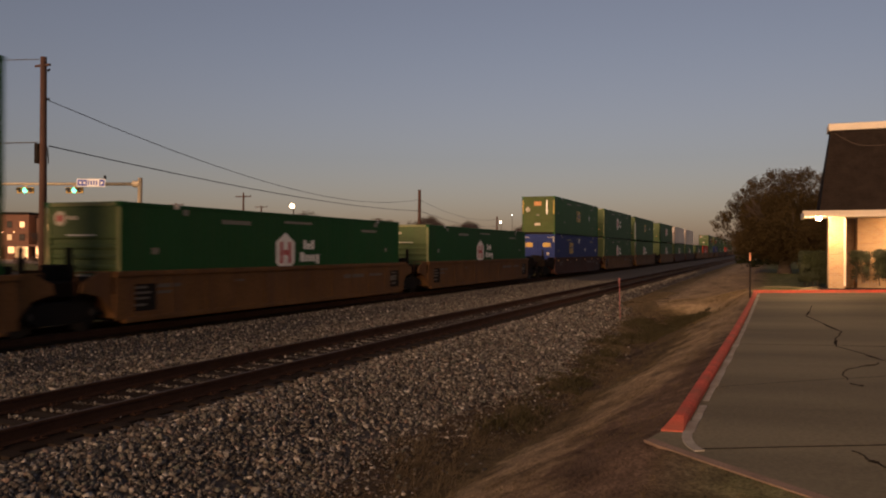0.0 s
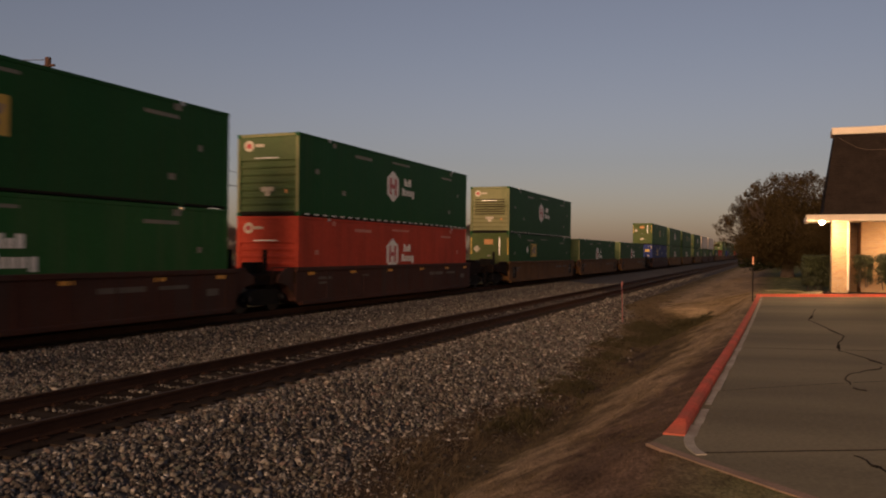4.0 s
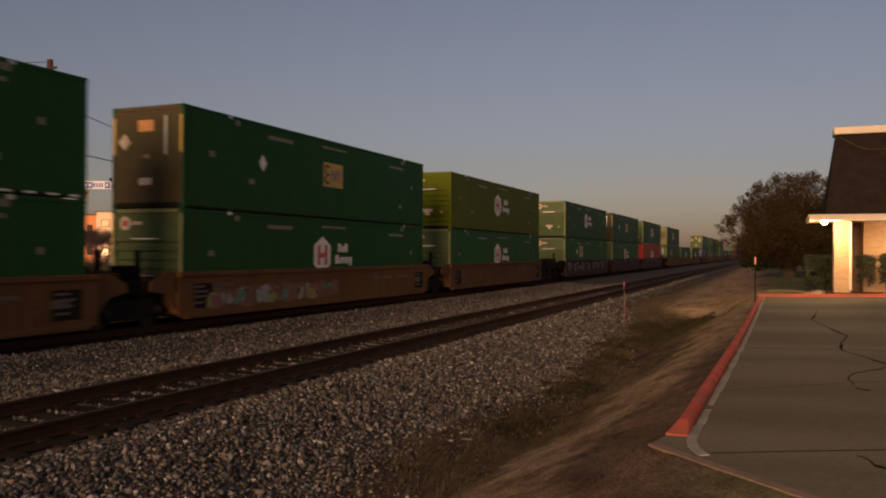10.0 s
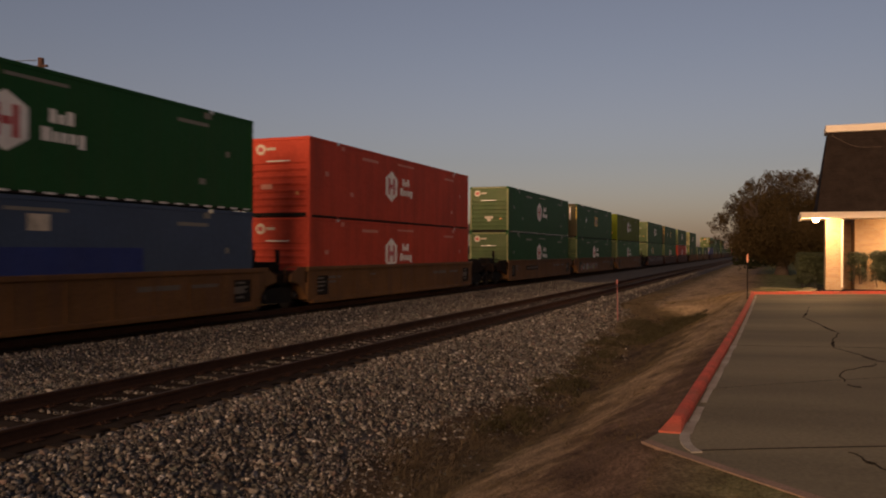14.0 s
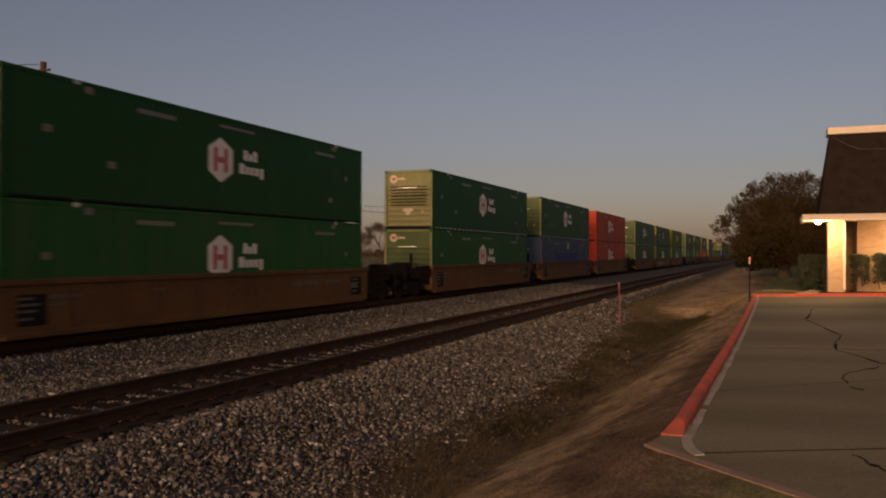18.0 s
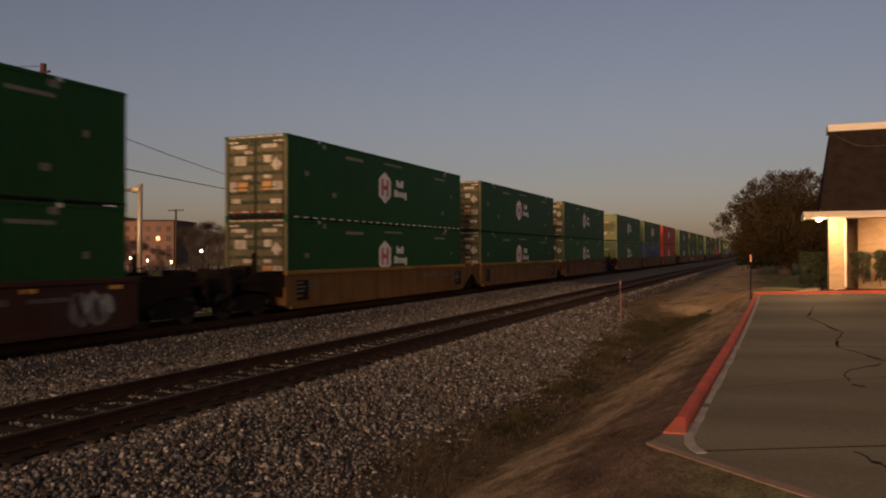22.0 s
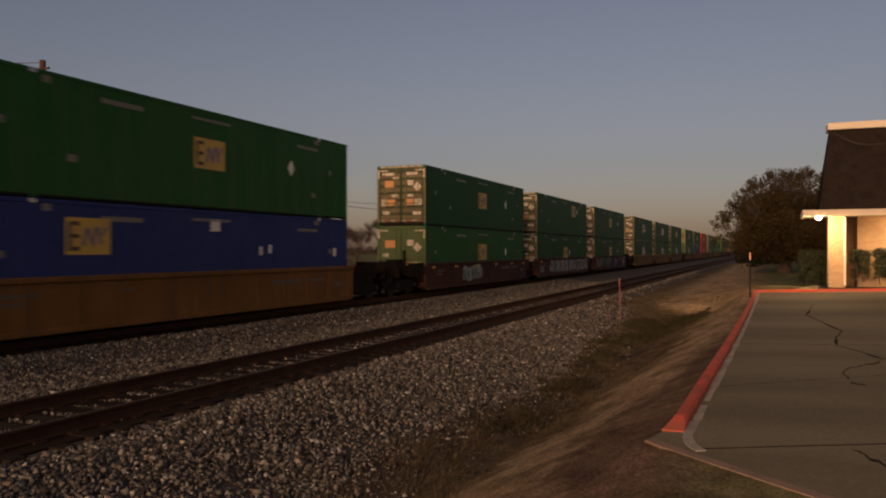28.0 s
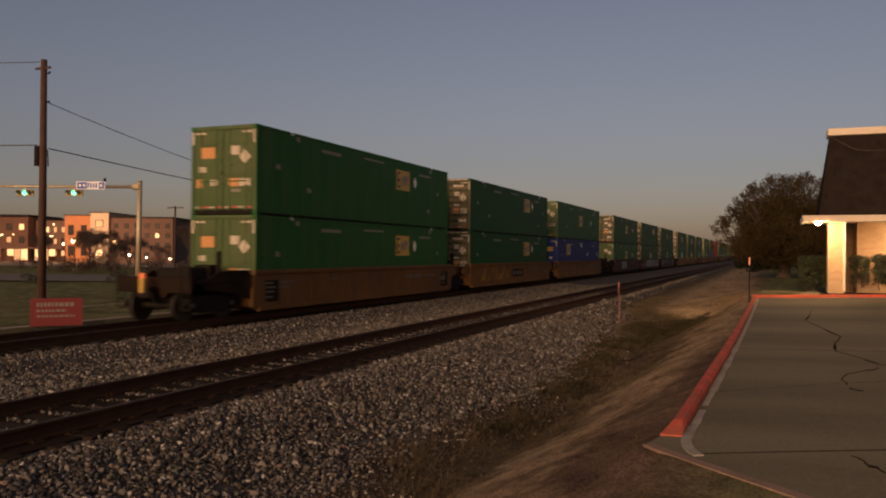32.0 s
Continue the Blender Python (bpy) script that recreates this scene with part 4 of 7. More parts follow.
def far_grass():
    """Tufts of dry grass on the bank and in the ditch."""
    r = np.random.default_rng(21)
    n = 95000
    y = 4.2 + 34 * r.random(n) ** 2.0
    x = r.uniform(-4.4, -0.9, n)
    keep = (noise_keep(x, y, 1.3) > r.random(n) * 0.9)
    x, y = x[keep], y[keep]
    x2 = r.uniform(-0.9, 1.6, 9000)
    y2 = r.uniform(3.6, 6.9, 9000)
    ok = y2 < 6.75 - 0.95 * (x2 + 0.8)
    x, y = np.concatenate([x, x2[ok]]), np.concatenate([y, y2[ok]])
    n = len(x)
    z = ground_z(x, y) - 0.01
    h = r.uniform(0.008, 0.032, n) * (1 + 0.9 * (r.random(n) > 0.95)) * (0.75 + 0.02 * y)
    a = r.uniform(0, 2 * np.pi, n)
    w = 0.0018 + 0.0015 * r.random(n) + 0.00022 * y
    lean = r.normal(0, 0.7, (n, 2)) * h[:, None]
    d = np.stack([np.cos(a) * w, np.sin(a) * w], -1)
    base = np.stack([x, y], -1)
    v = np.zeros((n, 3, 3))
    v[:, 0, :2], v[:, 1, :2], v[:, 2, :2] = base - d, base + d, base + lean
    v[:, 0, 2], v[:, 1, 2], v[:, 2, 2] = z, z, z + h
    tagged(new("dry_grass", bulk_mesh("dry_grass", v.reshape(-1, 3), np.arange(n * 3).reshape(-1, 3), BLADE)), "short dry brown grass on the ditch bank", "grass", kind="stuff")


def ditch_tufts():
    """Matted clumps of taller dead grass in the ditch."""
    r = np.random.default_rng(33)
    k, per = 5200, 24
    y = 4.6 + 42 * r.random(k) ** 1.5
    t = np.clip((y - 5) / 25, 0, 1)
    x = toe(y) + 0.42 + 0.20 * t + r.normal(0, 0.36, k)
    keep = 0.5 * noise_keep(x, y * 0.6, 2.9) + 0.5 * noise_keep(x + 3, y, 1.1) > 0.30 + 0.35 * r.random(k)
    x, y = x[keep], y[keep]
    k = len(x)
    rad = r.uniform(0.04, 0.13, k)
    bx = np.repeat(x, per) + r.normal(0, 1, k * per) * np.repeat(rad, per) * 0.6
    by = np.repeat(y, per) + r.normal(0, 1, k * per) * np.repeat(rad, per) * 1.4
    h = np.repeat(0.03 + 0.12 * r.random(k) ** 2, per) * r.uniform(0.4, 1.0, k * per)
    z = np.maximum(ground_z(bx, by), shoulder(bx, by)) - 0.015
    n = k * per
    lean = r.normal(0, 0.55, (n, 2)) * h[:, None] + np.stack([0.35 * h, 0.1 * h], -1)
    a = r.uniform(0, 2 * np.pi, n)
    w = 0.003 + 0.002 * r.random(n) + 0.0003 * by
    d = np.stack([np.cos(a) * w, np.sin(a) * w], -1)
    base = np.stack([bx, by], -1)
    v = np.zeros((n, 3, 3))
    v[:, 0, :2], v[:, 1, :2], v[:, 2, :2] = base - d, base + d, base + lean
    v[:, 0, 2], v[:, 1, 2], v[:, 2, 2] = z, z, z + h
    tagged(new("ditch_grass", bulk_mesh("ditch_grass", v.reshape(-1, 3), np.arange(n * 3).reshape(-1, 3), TUFT)), "matted olive brown grass clumps in the ditch", "grass", kind="stuff")


TUFT = mat("matted_ditch_grass", (0.094, 0.072, 0.047), 0.9, 0, 0.5, 0.8, 3, 0.0, island=0.4, spec=0.06)


def ditch_weeds():
    """Dark green weeds in clumps along the ditch bottom."""
    r = np.random.default_rng(91)
    xs, ys = [], []
    for cx, cy, ax, ay, k in ((-3.0, 31.9, 0.34, 0.7, 620), (-3.25, 28.9, 0.36, 0.9, 420), (-3.35, 26.3, 0.30, 1.3, 420), (-4.2, 29.4, 0.26, 0.9, 230), (-3.75, 16.0, 0.22, 0.8, 80), (-3.9, 19.5, 0.22, 0.9, 50), (-3.8, 12.2, 0.22, 0.7, 50), (-4.1, 23.5, 0.25, 1.2, 70)):
        xs.append(r.normal(cx, ax, k))
        ys.append(r.normal(cy, ay, k))
    x, y = np.concatenate(xs), np.concatenate(ys)
    x, y = x[y < 33.2], y[y < 33.2]
    per = 26
    h = np.repeat(r.uniform(0.04, 0.17, len(x)), per) * r.uniform(0.3, 1.0, len(x) * per)
    bx, by = np.repeat(x, per) + r.normal(0, 0.06, len(x) * per), np.repeat(y, per) + r.normal(0, 0.07, len(x) * per)
    z = np.maximum(ground_z(bx, by), shoulder(bx, by)) - 0.015
    n = len(bx)
    lean = r.normal(0, 0.7, (n, 2)) * h[:, None]
    a = r.uniform(0, 2 * np.pi, n)
    w = 0.005 + 0.004 * r.random(n) + 0.0003 * by
    d = np.stack([np.cos(a) * w, np.sin(a) * w], -1)
    base = np.stack([bx, by], -1)
    v = np.zeros((n, 4, 3))
    v[:, 0, :2], v[:, 1, :2], v[:, 2, :2], v[:, 3, :2] = base - d * 0.4, base + lean * 0.5 - d, base + lean, base + lean * 0.5 + d
    v[:, 0, 2], v[:, 1, 2], v[:, 2, 2], v[:, 3, 2] = z, z + h * 0.6, z + h, z + h * 0.6
    tagged(new("ditch_weeds", bulk_mesh("ditch_weeds", v.reshape(-1, 3), np.arange(n * 4).reshape(-1, 4), WEED)), "dark green weeds in clumps along the ditch", "weeds", kind="stuff")


WEED = mat("dark_ditch_weeds", (0.050, 0.043, 0.023), 0.85, 0, 0.5, 0.9, 4, 0.0, island=0.5, spec=0.08)


def noise_keep(x, y, s):
    return 0.5 + 0.25 * np.sin(x * s * 2.1 + 1.3 * np.sin(y * s)) + 0.25 * np.sin(y * s * 1.7 + x * 3.1)


far_grass()
ditch_tufts()
ditch_weeds()


# ---- posts by the track ----
def make_posts():
    st = thing("survey_stake", "thin pink painted stake standing in the ballast edge", "stake", at=pose(-5.25, 30.1, -0.55))
    pink = mat("pink_marking_paint", (0.30, 0.10, 0.095), 0.7, 0, 0.15, 5, 40, 0.1)
    part("rod", Build().tube((0.04, 0, 0), (0, 0, 1.55), 0.017, 0.014, 8), pink, st)
    part("flag_tape", Build().box(-0.012, 0.03, -0.02, 0.02, 1.38, 1.55), pink, st)
    mk = thing("marker_post", "dark slim marker post with an orange top", "marker post", at=pose(-0.64, 29.6, 0.35))
    glow = mat("orange_reflector", (0.80, 0.30, 0.14), 0.4, 0, 0.1, 5, 40, 0.0)
    part("post", Build().box(-0.022, 0.022, -0.015, 0.015, 0, 1.35, 0.006), UNDER, mk)
    part("cap", Build().box(-0.026, 0.026, -0.02, 0.02, 1.36, 1.62, 0.008), glow, mk, "orange reflective cap")


make_posts()


# ---- beyond the tracks: poles, signals, sign, trees, buildings ----
GLASSGREEN = mat("green_signal_lens", (0.1, 0.6, 0.5), 0.3, 0, 0, 1, 1, 0, emit=(0.02, 0.85, 0.52), power=2.6)
SIGYEL = mat("signal_yellow", (0.55, 0.33, 0.03), 0.5, 0, 0.1, 3, 30, 0.05)
LENSOFF = mat("dark_signal_lens", (0.02, 0.015, 0.012), 0.4, 0, 0, 1, 1, 0, spec=0.15)
SIGNBLUE = mat("street_sign_blue", (0.03, 0.06, 0.35), 0.5, 0, 0.1, 3, 30, 0.0)
SIGNWHITE = mat("street_sign_white", (0.75, 0.75, 0.75), 0.5, 0, 0.05, 3, 30, 0.0)
SIGNRED = mat("banner_red", (0.15, 0.014, 0.015), 0.6, 0, 0.1, 3, 30, 0.05)
GLOBE = mat("street_lamp_globe", (0.9, 0.8, 0.6), 0.4, 0, 0, 1, 1, 0, emit=(1.0, 0.72, 0.38), power=14)
WHITEGLOBE = mat("white_street_lamp_globe", (0.9, 0.9, 0.85), 0.4, 0, 0, 1, 1, 0, emit=(1.0, 0.9, 0.72), power=14)
GALV = mat("painted_signal_mast", (0.44, 0.36, 0.25), 0.5, 0.4, 0.15, 3, 30, 0.05)


def sagging(b, a, c, sag, r=0.025, n=14):
    a, c = Vector(a), Vector(c)
    pts = [a.lerp(c, i / n) - Vector((0, 0, 4 * sag * (i / n) * (1 - i / n))) for i in range(n + 1)]
    side = (c - a).cross(Vector((0, 0, 1))).normalized()
    m = 5
    vs = [p + (side * math.cos(t) + Vector((0, 0, 1)) * math.sin(t)) * r for p in pts for t in [2 * math.pi * k / m for k in range(m)]]
    b.add(vs, [(i * m + k, i * m + (k + 1) % m, (i + 1) * m + (k + 1) % m, (i + 1) * m + k) for i in range(n) for k in range(m)])


def utility_pole(x, y, z0, z1, r, arms=(), lean=0.0):
    p = thing("utility_pole", "weathered brown timber utility pole beyond the tracks", "utility pole", "utility poles", at=pose(x, y, z0))
    h = z1 - z0
    part("shaft", Build().tube((0, 0, -0.3), (lean, 0, h), r, r * 0.72, 12), POLE, p, smooth=True)
    for za, half in arms:
        b = Build().box(-half, half, -0.06, 0.06, za - 0.06, za + 0.06, 0.01)
        part("crossarm", b, POLE, p)
        for k in (-0.9, -0.45, 0.45, 0.9):
            part("insulator", Build().tube((k * half, 0, za + 0.06), (k * half, 0, za + 0.22), 0.05, 0.03, 8), UNDER, p)
    return p


P1, P2 = Vector((-34.0, 29.2, 0)), Vector((-48.0, 106.8, 0))
up = utility_pole(P1.x, P1.y, -0.45, 11.67, 0.21)
part("bracket", Build().box(-0.55, 0.45, -0.05, 0.05, 11.65, 11.75), POLE, up)
part("insulator", Build().tube((0.28, 0, 11.4), (0.42, 0, 11.46), 0.05), UNDER, up)
part("insulator", Build().tube((0.20, 0, 9.95), (0.40, 0, 9.98), 0.05), UNDER, up)
part("splice_box", Build().box(-0.48, -0.20, -0.15, 0.15, 6.75, 7.75, 0.03), UNDER, up, "dark cable splice box")
part("guard", Build().tube((0.30, 0, 7.55), (0.42, -0.05, 6.7), 0.03, 0.03, 6), UNDER, up)
utility_pole(P2.x, P2.y, -0.5, 10.82, 0.30)
utility_pole(-60.5, 180.0, -0.5, 9.9, 0.26)
utility_pole(-54.0, 196.0, -0.5, 10.3, 0.26)
utility_pole(-74.0, 260.0, -0.5, 10.0, 0.26)
utility_pole(-76.47, 87.4, -0.5, 8.25, 0.17, arms=((8.5, 1.35),))
utility_pole(-67.75, 91.0, -0.5, 9.75, 0.17, arms=((9.7, 1.3), (7.4, 1.2)))
utility_pole(-84.0, 118.0, -0.5, 9.6, 0.17, arms=((9.9, 1.3),))
cables = thing("overhead_cables", "black sagging overhead cables between timber poles", "cable", "overhead cables")
for a, c, s in (((-33.65, 29.2, 9.45), (-47.9, 106.7, 9.4), 2.2), ((-33.6, 29.2, 7.15), (-47.9, 106.7, 7.7), 0.70), ((-47.9, 106.7, 9.3), (-60.5, 180, 9.2), 1.2),
                ((-47.9, 106.7, 7.7), (-60.5, 180, 7.6), 0.9), ((-60.5, 180, 7.6), (-74, 260, 7.5), 1.0), ((-34.3, 29.1, 7.35), (-92, 6, 7.9), 0.5),
                ((-34.2, 29.1, 11.55), (-92, 6, 11.9), 0.5)):
    b = Build()
    sagging(b, a, c, s, 0.03 if a[2] < 8 else 0.022)
    part("cable", b, WIRE, cables)


def traffic_signal():
    m = thing("traffic_signal_mast", "tan steel signal mast with a long arm over the street", "traffic signal")
    a, t = Vector((-44.27, 46.61, 6.87)), Vector((-58.0, 40.9, 6.82))
    d = (t - a).normalized()
    part("pole", Build().tube((-44.3, 46.62, -0.7), (-44.2, 46.64, 7.35), 0.21, 0.17, 14), GALV, m, smooth=True)
    part("arm", Build().tube(a, t, 0.13, 0.08, 10), GALV, m, smooth=True)
    part("flange", Build().tube(a - d * 0.05, a + d * 0.45, 0.26, 0.26, 10), GALV, m)
    rz = math.degrees(math.atan2(-d.y, -d.x))
    for c in ((-52.27, 43.3, 6.36), (-48.82, 44.73, 6.38), (-56.2, 41.6, 6.33)):
        h = part("signal_head", Build().box(-0.62, 0.62, -0.02, 0.16, -0.22, 0.22, 0.03), SIGYEL, m, "yellow horizontal signal head")
        h.matrix_basis = pose(*c, 0, 0, rz)
        part("hanger", Build().box(-0.05, 0.05, 0.0, 0.1, 0.2, 0.5), GALV, h)
        for k, lit in ((-0.4, 0), (0.0, 1), (0.4, 0)):
            part("lens", Build().tube((k, -0.025, 0), (k, -0.05, 0), 0.17 if not lit else 0.20, 0.14 if not lit else 0.17, 16), GLASSGREEN if lit else LENSOFF, h,
                 "lit green lens" if lit else "dark unlit lens")
            vb = Build()
            for i in range(8):
                t0, t1 = math.pi * i / 8, math.pi * (i + 1) / 8
                vb.add([(k + 0.2 * math.cos(t0), -0.02, 0.2 * math.sin(t0)), (k + 0.2 * math.cos(t1), -0.02, 0.2 * math.sin(t1)),
                        (k + 0.2 * math.cos(t1), -0.22, 0.2 * math.sin(t1)), (k + 0.2 * math.cos(t0), -0.22, 0.2 * math.sin(t0))], [(0, 1, 2, 3)])
            part("visor", vb, SIGYEL, h)
    s = part("street_sign", Build().box(-1.08, 1.08, -0.03, 0.0, -0.30, 0.30, 0.01), SIGNWHITE, m, "white and blue street name sign")
    s.matrix_basis = pose(-47.5, 45.18, 6.93, 0, 0, rz) @ pose(0, -0.18, 0)
    part("end_panel", Build().box(-1.02, -0.30, -0.04, -0.03, -0.24, 0.24), SIGNBLUE, s)
    part("end_panel", Build().box(0.62, 1.02, -0.04, -0.03, -0.24, 0.24), SIGNBLUE, s)
    for k in range(4):
        part("text_bar", Build().box(-0.24 + k * 0.2, -0.12 + k * 0.2, -0.04, -0.03, -0.17, 0.17), SIGNBLUE, s)
    for x in (-0.80, -0.5, 0.8):
        part("emblem", Build().box(x - 0.08, x + 0.08, -0.046, -0.04, -0.09, 0.09), SIGNWHITE, s)
    part("camera_unit", Build().box(0.98, 1.12, -0.1, 0.1, 0.3, 0.55, 0.02), UNDER, s)


traffic_signal()


def red_sign():
    s = thing("roadside_banner", "red banner sign with rows of pale lettering on two stakes", "sign", at=pose(-20.66, 18.3, -0.38, 0, 0, 47))
    part("panel", Build().box(-0.74, 0.74, -0.012, 0.012, 0.05, 0.92, 0.006), SIGNRED, s)
    r = random.Random(4)
    for z, h, x0, x1 in ((0.72, 0.12, -0.56, 0.52), (0.53, 0.07, -0.56, 0.30), (0.36, 0.06, -0.56, 0.52)):
        x = x0
        while x < x1:
            w = r.uniform(0.06, 0.13)
            part("text_bar", Build().box(x, min(x + w, x1), -0.017, -0.012, z - h / 2, z + h / 2), PLATE, s)
            x += w + 0.03
    for x in (-0.66, 0.66):
        part("stake", Build().box(x - 0.02, x + 0.02, 0.013, 0.05, -0.25, 0.9), POLE, s)


red_sign()


def lamp_post(x, y, z, material, r=0.26):
    p = thing("street_lamp", "glowing street lamp on a slim pole", "street lamp", "street lamps", at=pose(x, y, -0.5))
    h = z + 0.5
    part("pole", Build().tube((0, 0.3, 0), (0, 0.3, h), 0.10, 0.06, 8), UNDER, p)
    part("arm", Build().tube((0, 0.3, h - 0.05), (0, 0, h + 0.1), 0.04, 0.04, 6), UNDER, p)
    bm = bmesh.new()
    bmesh.ops.create_uvsphere(bm, u_segments=16, v_segments=10, radius=r)
    bmesh.ops.translate(bm, verts=bm.verts, vec=(0, 0, h))
    me = bpy.data.meshes.new("globe")
    bm.to_mesh(me)
    bm.free()
    me.materials.append(material)
    part("globe", me, material, p, "lit lamp globe")


lamp_post(-50.31, 76.58, 6.86, GLOBE, 0.26)
lamp_post(-63.0, 190.4, 8.85, WHITEGLOBE, 0.22)
lamp_post(-67.8, 215.0, 11.9, WHITEGLOBE, 0.12)
lamp_post(-59.5, 72.0, 2.37, WHITEGLOBE, 0.24)
lamp_post(2.3, 150.0, 1.6, WHITEGLOBE, 0.16)
lamp_post(-100.5, 92.0, 3.4, GLOBE, 0.27)
lamp_post(-93.5, 96.5, 1.3, WHITEGLOBE, 0.16)
lamp_post(-91.0, 97.5, 0.9, WHITEGLOBE, 0.14)
lamp_post(-88.0, 99.5, 0.7, GLOBE, 0.14)
lamp_post(-84.5, 104.0, 5.4, WHITEGLOBE, 0.13)
lamp_post(-107.0, 96.0, 3.0, GLOBE, 0.16)


def bare_tree(x, y, h, seed):
    t = thing("bare_tree", "leafless winter tree with fine reddish twigs", "tree", "bare trees beyond the tracks", at=pose(x, y, -0.55))
    rnd = random.Random(seed)
    tb = Build().tube((0, 0, -0.2), (0, 0, h * 0.28), h * 0.022, h * 0.016, 8)
    part("trunk", tb, TWIG, t)
    cb, tips = Build(), []
    for _ in range(4):
        w = Vector((rnd.uniform(-0.6, 0.6), rnd.uniform(-0.6, 0.6), 1)).normalized()
        branchy(cb, (0, 0, h * 0.26), w, h * 0.24, h * 0.012, 4, rnd, 0.55, tips)
    part("branch_work", cb, TWIG, t)
    r = np.random.default_rng(seed)
    if tips:
        v, f = leaf_cloud([tuple(p) for p in tips], np.full(len(tips), h * 0.08), 30, h * 0.022, r)
        v = v.reshape(-1, 4, 3)
        mid = v.mean(1, keepdims=True)
        v = mid + (v - mid) * np.array([1.0, 0.16, 1.0, 0.16])[None, :, None]
        part("twig_mass", bulk_mesh("twig_mass", v.reshape(-1, 3), f, TWIG), TWIG, t)


for i, (x, y, h) in enumerate([(-59, 92, 7.6), (-61, 97, 7.0), (-54, 95, 6.3), (-56.5, 112, 8.0), (-54, 125, 8.5), (-63, 150, 8.2), (-60, 160, 8.6), (-74, 92, 6.8), (-71, 84, 6.2),
                               (-65, 82, 5.6), (-62, 74, 4.9), (-57, 70, 4.6), (-52, 72, 4.4), (-49, 78, 4.8), (-46, 84, 5.2), (-92, 88, 5.4), (-88, 92, 4.6), (-97, 84, 4.6),
                               (-70, 185, 9), (-68, 230, 10), (-79, 100, 5.5), (-60, 60, 3.4), (-56, 62, 3.2), (-54, 66, 3.6), (-51.5, 68, 3.4), (-64, 66, 3.8), (-68, 70, 4.2), (-72, 68, 4.2), (-76, 72, 4.6), (-82, 78, 5.0), (-85, 84, 5.4), (-95, 90, 5.6), (-103, 88, 5.0), (-58, 76, 5.2), (-55, 82, 5.6), (-51, 88, 5.6), (-48.5, 70, 4.2)]):
    bare_tree(x, y, h, 40 + i)


def far_building(name, label, at, width, height, depth, wall, rows, cols, lit, seed, top=0.25):
    """A far block: walls, roof parapet and a grid of windows, some of them lit."""
    b = thing(name, label, "building", "buildings beyond the street", at=at)
    part("wall", Build().box(0, width, 0, depth, -1.0, height), wall, b)
    part("roof", Build().box(-0.2, width + 0.2, -0.2, depth + 0.2, height, height + top), UNDER, b)
    r = random.Random(seed)
    for i in range(rows):
        for j in range(cols):
            x = width * (j + 0.5) / cols
            z = 0.9 + (height - 1.2) * (i + 0.35) / rows
            w, h = width / cols * 0.22, (height / rows) * 0.22
            win = part("window", Build().box(x - w, x + w, -0.06, -0.004, z - h, z + h), UNDER, b)
            k = r.random()
            pane = WINLIT if k < lit else (WINDIM if k < lit * 2 else LENSOFF)
            part("pane", Build().box(x - w * 0.85, x + w * 0.85, -0.075, -0.06, z - h * 0.85, z + h * 0.85), pane, win)
    return b


WINLIT = mat("lit_window", (0.8, 0.6, 0.4), 0.4, 0, 0, 1, 1, 0, emit=(1.0, 0.58, 0.22), power=1.0)
WINDIM = mat("dim_window", (0.5, 0.35, 0.2), 0.4, 0, 0, 1, 1, 0, emit=(1.0, 0.50, 0.20), power=0.25)
WALLRED = mat("far_red_brick", (0.12, 0.055, 0.035), 0.9, 0, 0.2, 1.5, 20, 0.1)
WALLORANGE = mat("far_orange_brick", (0.46, 0.18, 0.08), 0.9, 0, 0.15, 1.5, 20, 0.1)
WALLPALE = mat("far_pale_render", (0.55, 0.40, 0.29), 0.9, 0, 0.1, 1.5, 20, 0.1)
WALLDARK = mat("far_brown_brick", (0.12, 0.066, 0.05), 0.9, 0, 0.2, 1.5, 20, 0.1)
decks = [far_building("apartment_block", "brick block with warm lit windows and a dark flat roof", pose(-160, 107, -0.4, 0, 0, 22.4), 23, 9.0, 14, WALLRED, 3, 9, 0.2, 1, 0.5)]
decks.append(far_building("parking_deck", "low deck with rows of warm lamps", pose(-138.6, 117.5, -0.4, 0, 0, 22.4), 8.0, 8.4, 14, WALLDARK, 3, 5, 0.25, 2))
far_building("brick_tower_block", "plain orange brick block with a pale stair tower", pose(-131.9, 118.6, -0.4, 0, 0, 22.4), 5.2, 9.4, 14, WALLORANGE, 2, 2, 0.05, 3, 0.15)
far_building("stair_tower", "pale rendered stair tower beside the orange block", pose(-127.1, 120.55, -0.4, 0, 0, 22.4), 3.7, 10.0, 14, WALLPALE, 3, 1, 0.3, 4, 0.15)
decks.append(far_building("apartment_block", "dark brown brick block with small windows", pose(-123.7, 122.6, -0.4, 0, 0, 22.4), 12.6, 9.0, 14, WALLDARK, 4, 6, 0.015, 5))
DECKLAMP = mat("deck_lamp", (0.9, 0.7, 0.4), 0.4, 0, 0, 1, 1, 0, emit=(1.0, 0.66, 0.28), power=9)
rl = random.Random(12)
for host, w, zs in ((decks[0], 22, (2.2, 5.4)), (decks[1], 8, (2.6, 5.2, 7.6)), (decks[2], 6, (4.2,))):
    for z in zs:
        for k in range(int(w / 2.4)):
            if rl.random() < 0.6:
                x = 1.0 + 2.4 * k + rl.uniform(-0.5, 0.5)
                q = rl.uniform(0.09, 0.18)
                part("wall_lamp", Build().box(x - q, x + q, -0.30, -0.08, z - q * 0.6, z + q * 0.6, 0.02), DECKLAMP, host, "small glowing lamp")
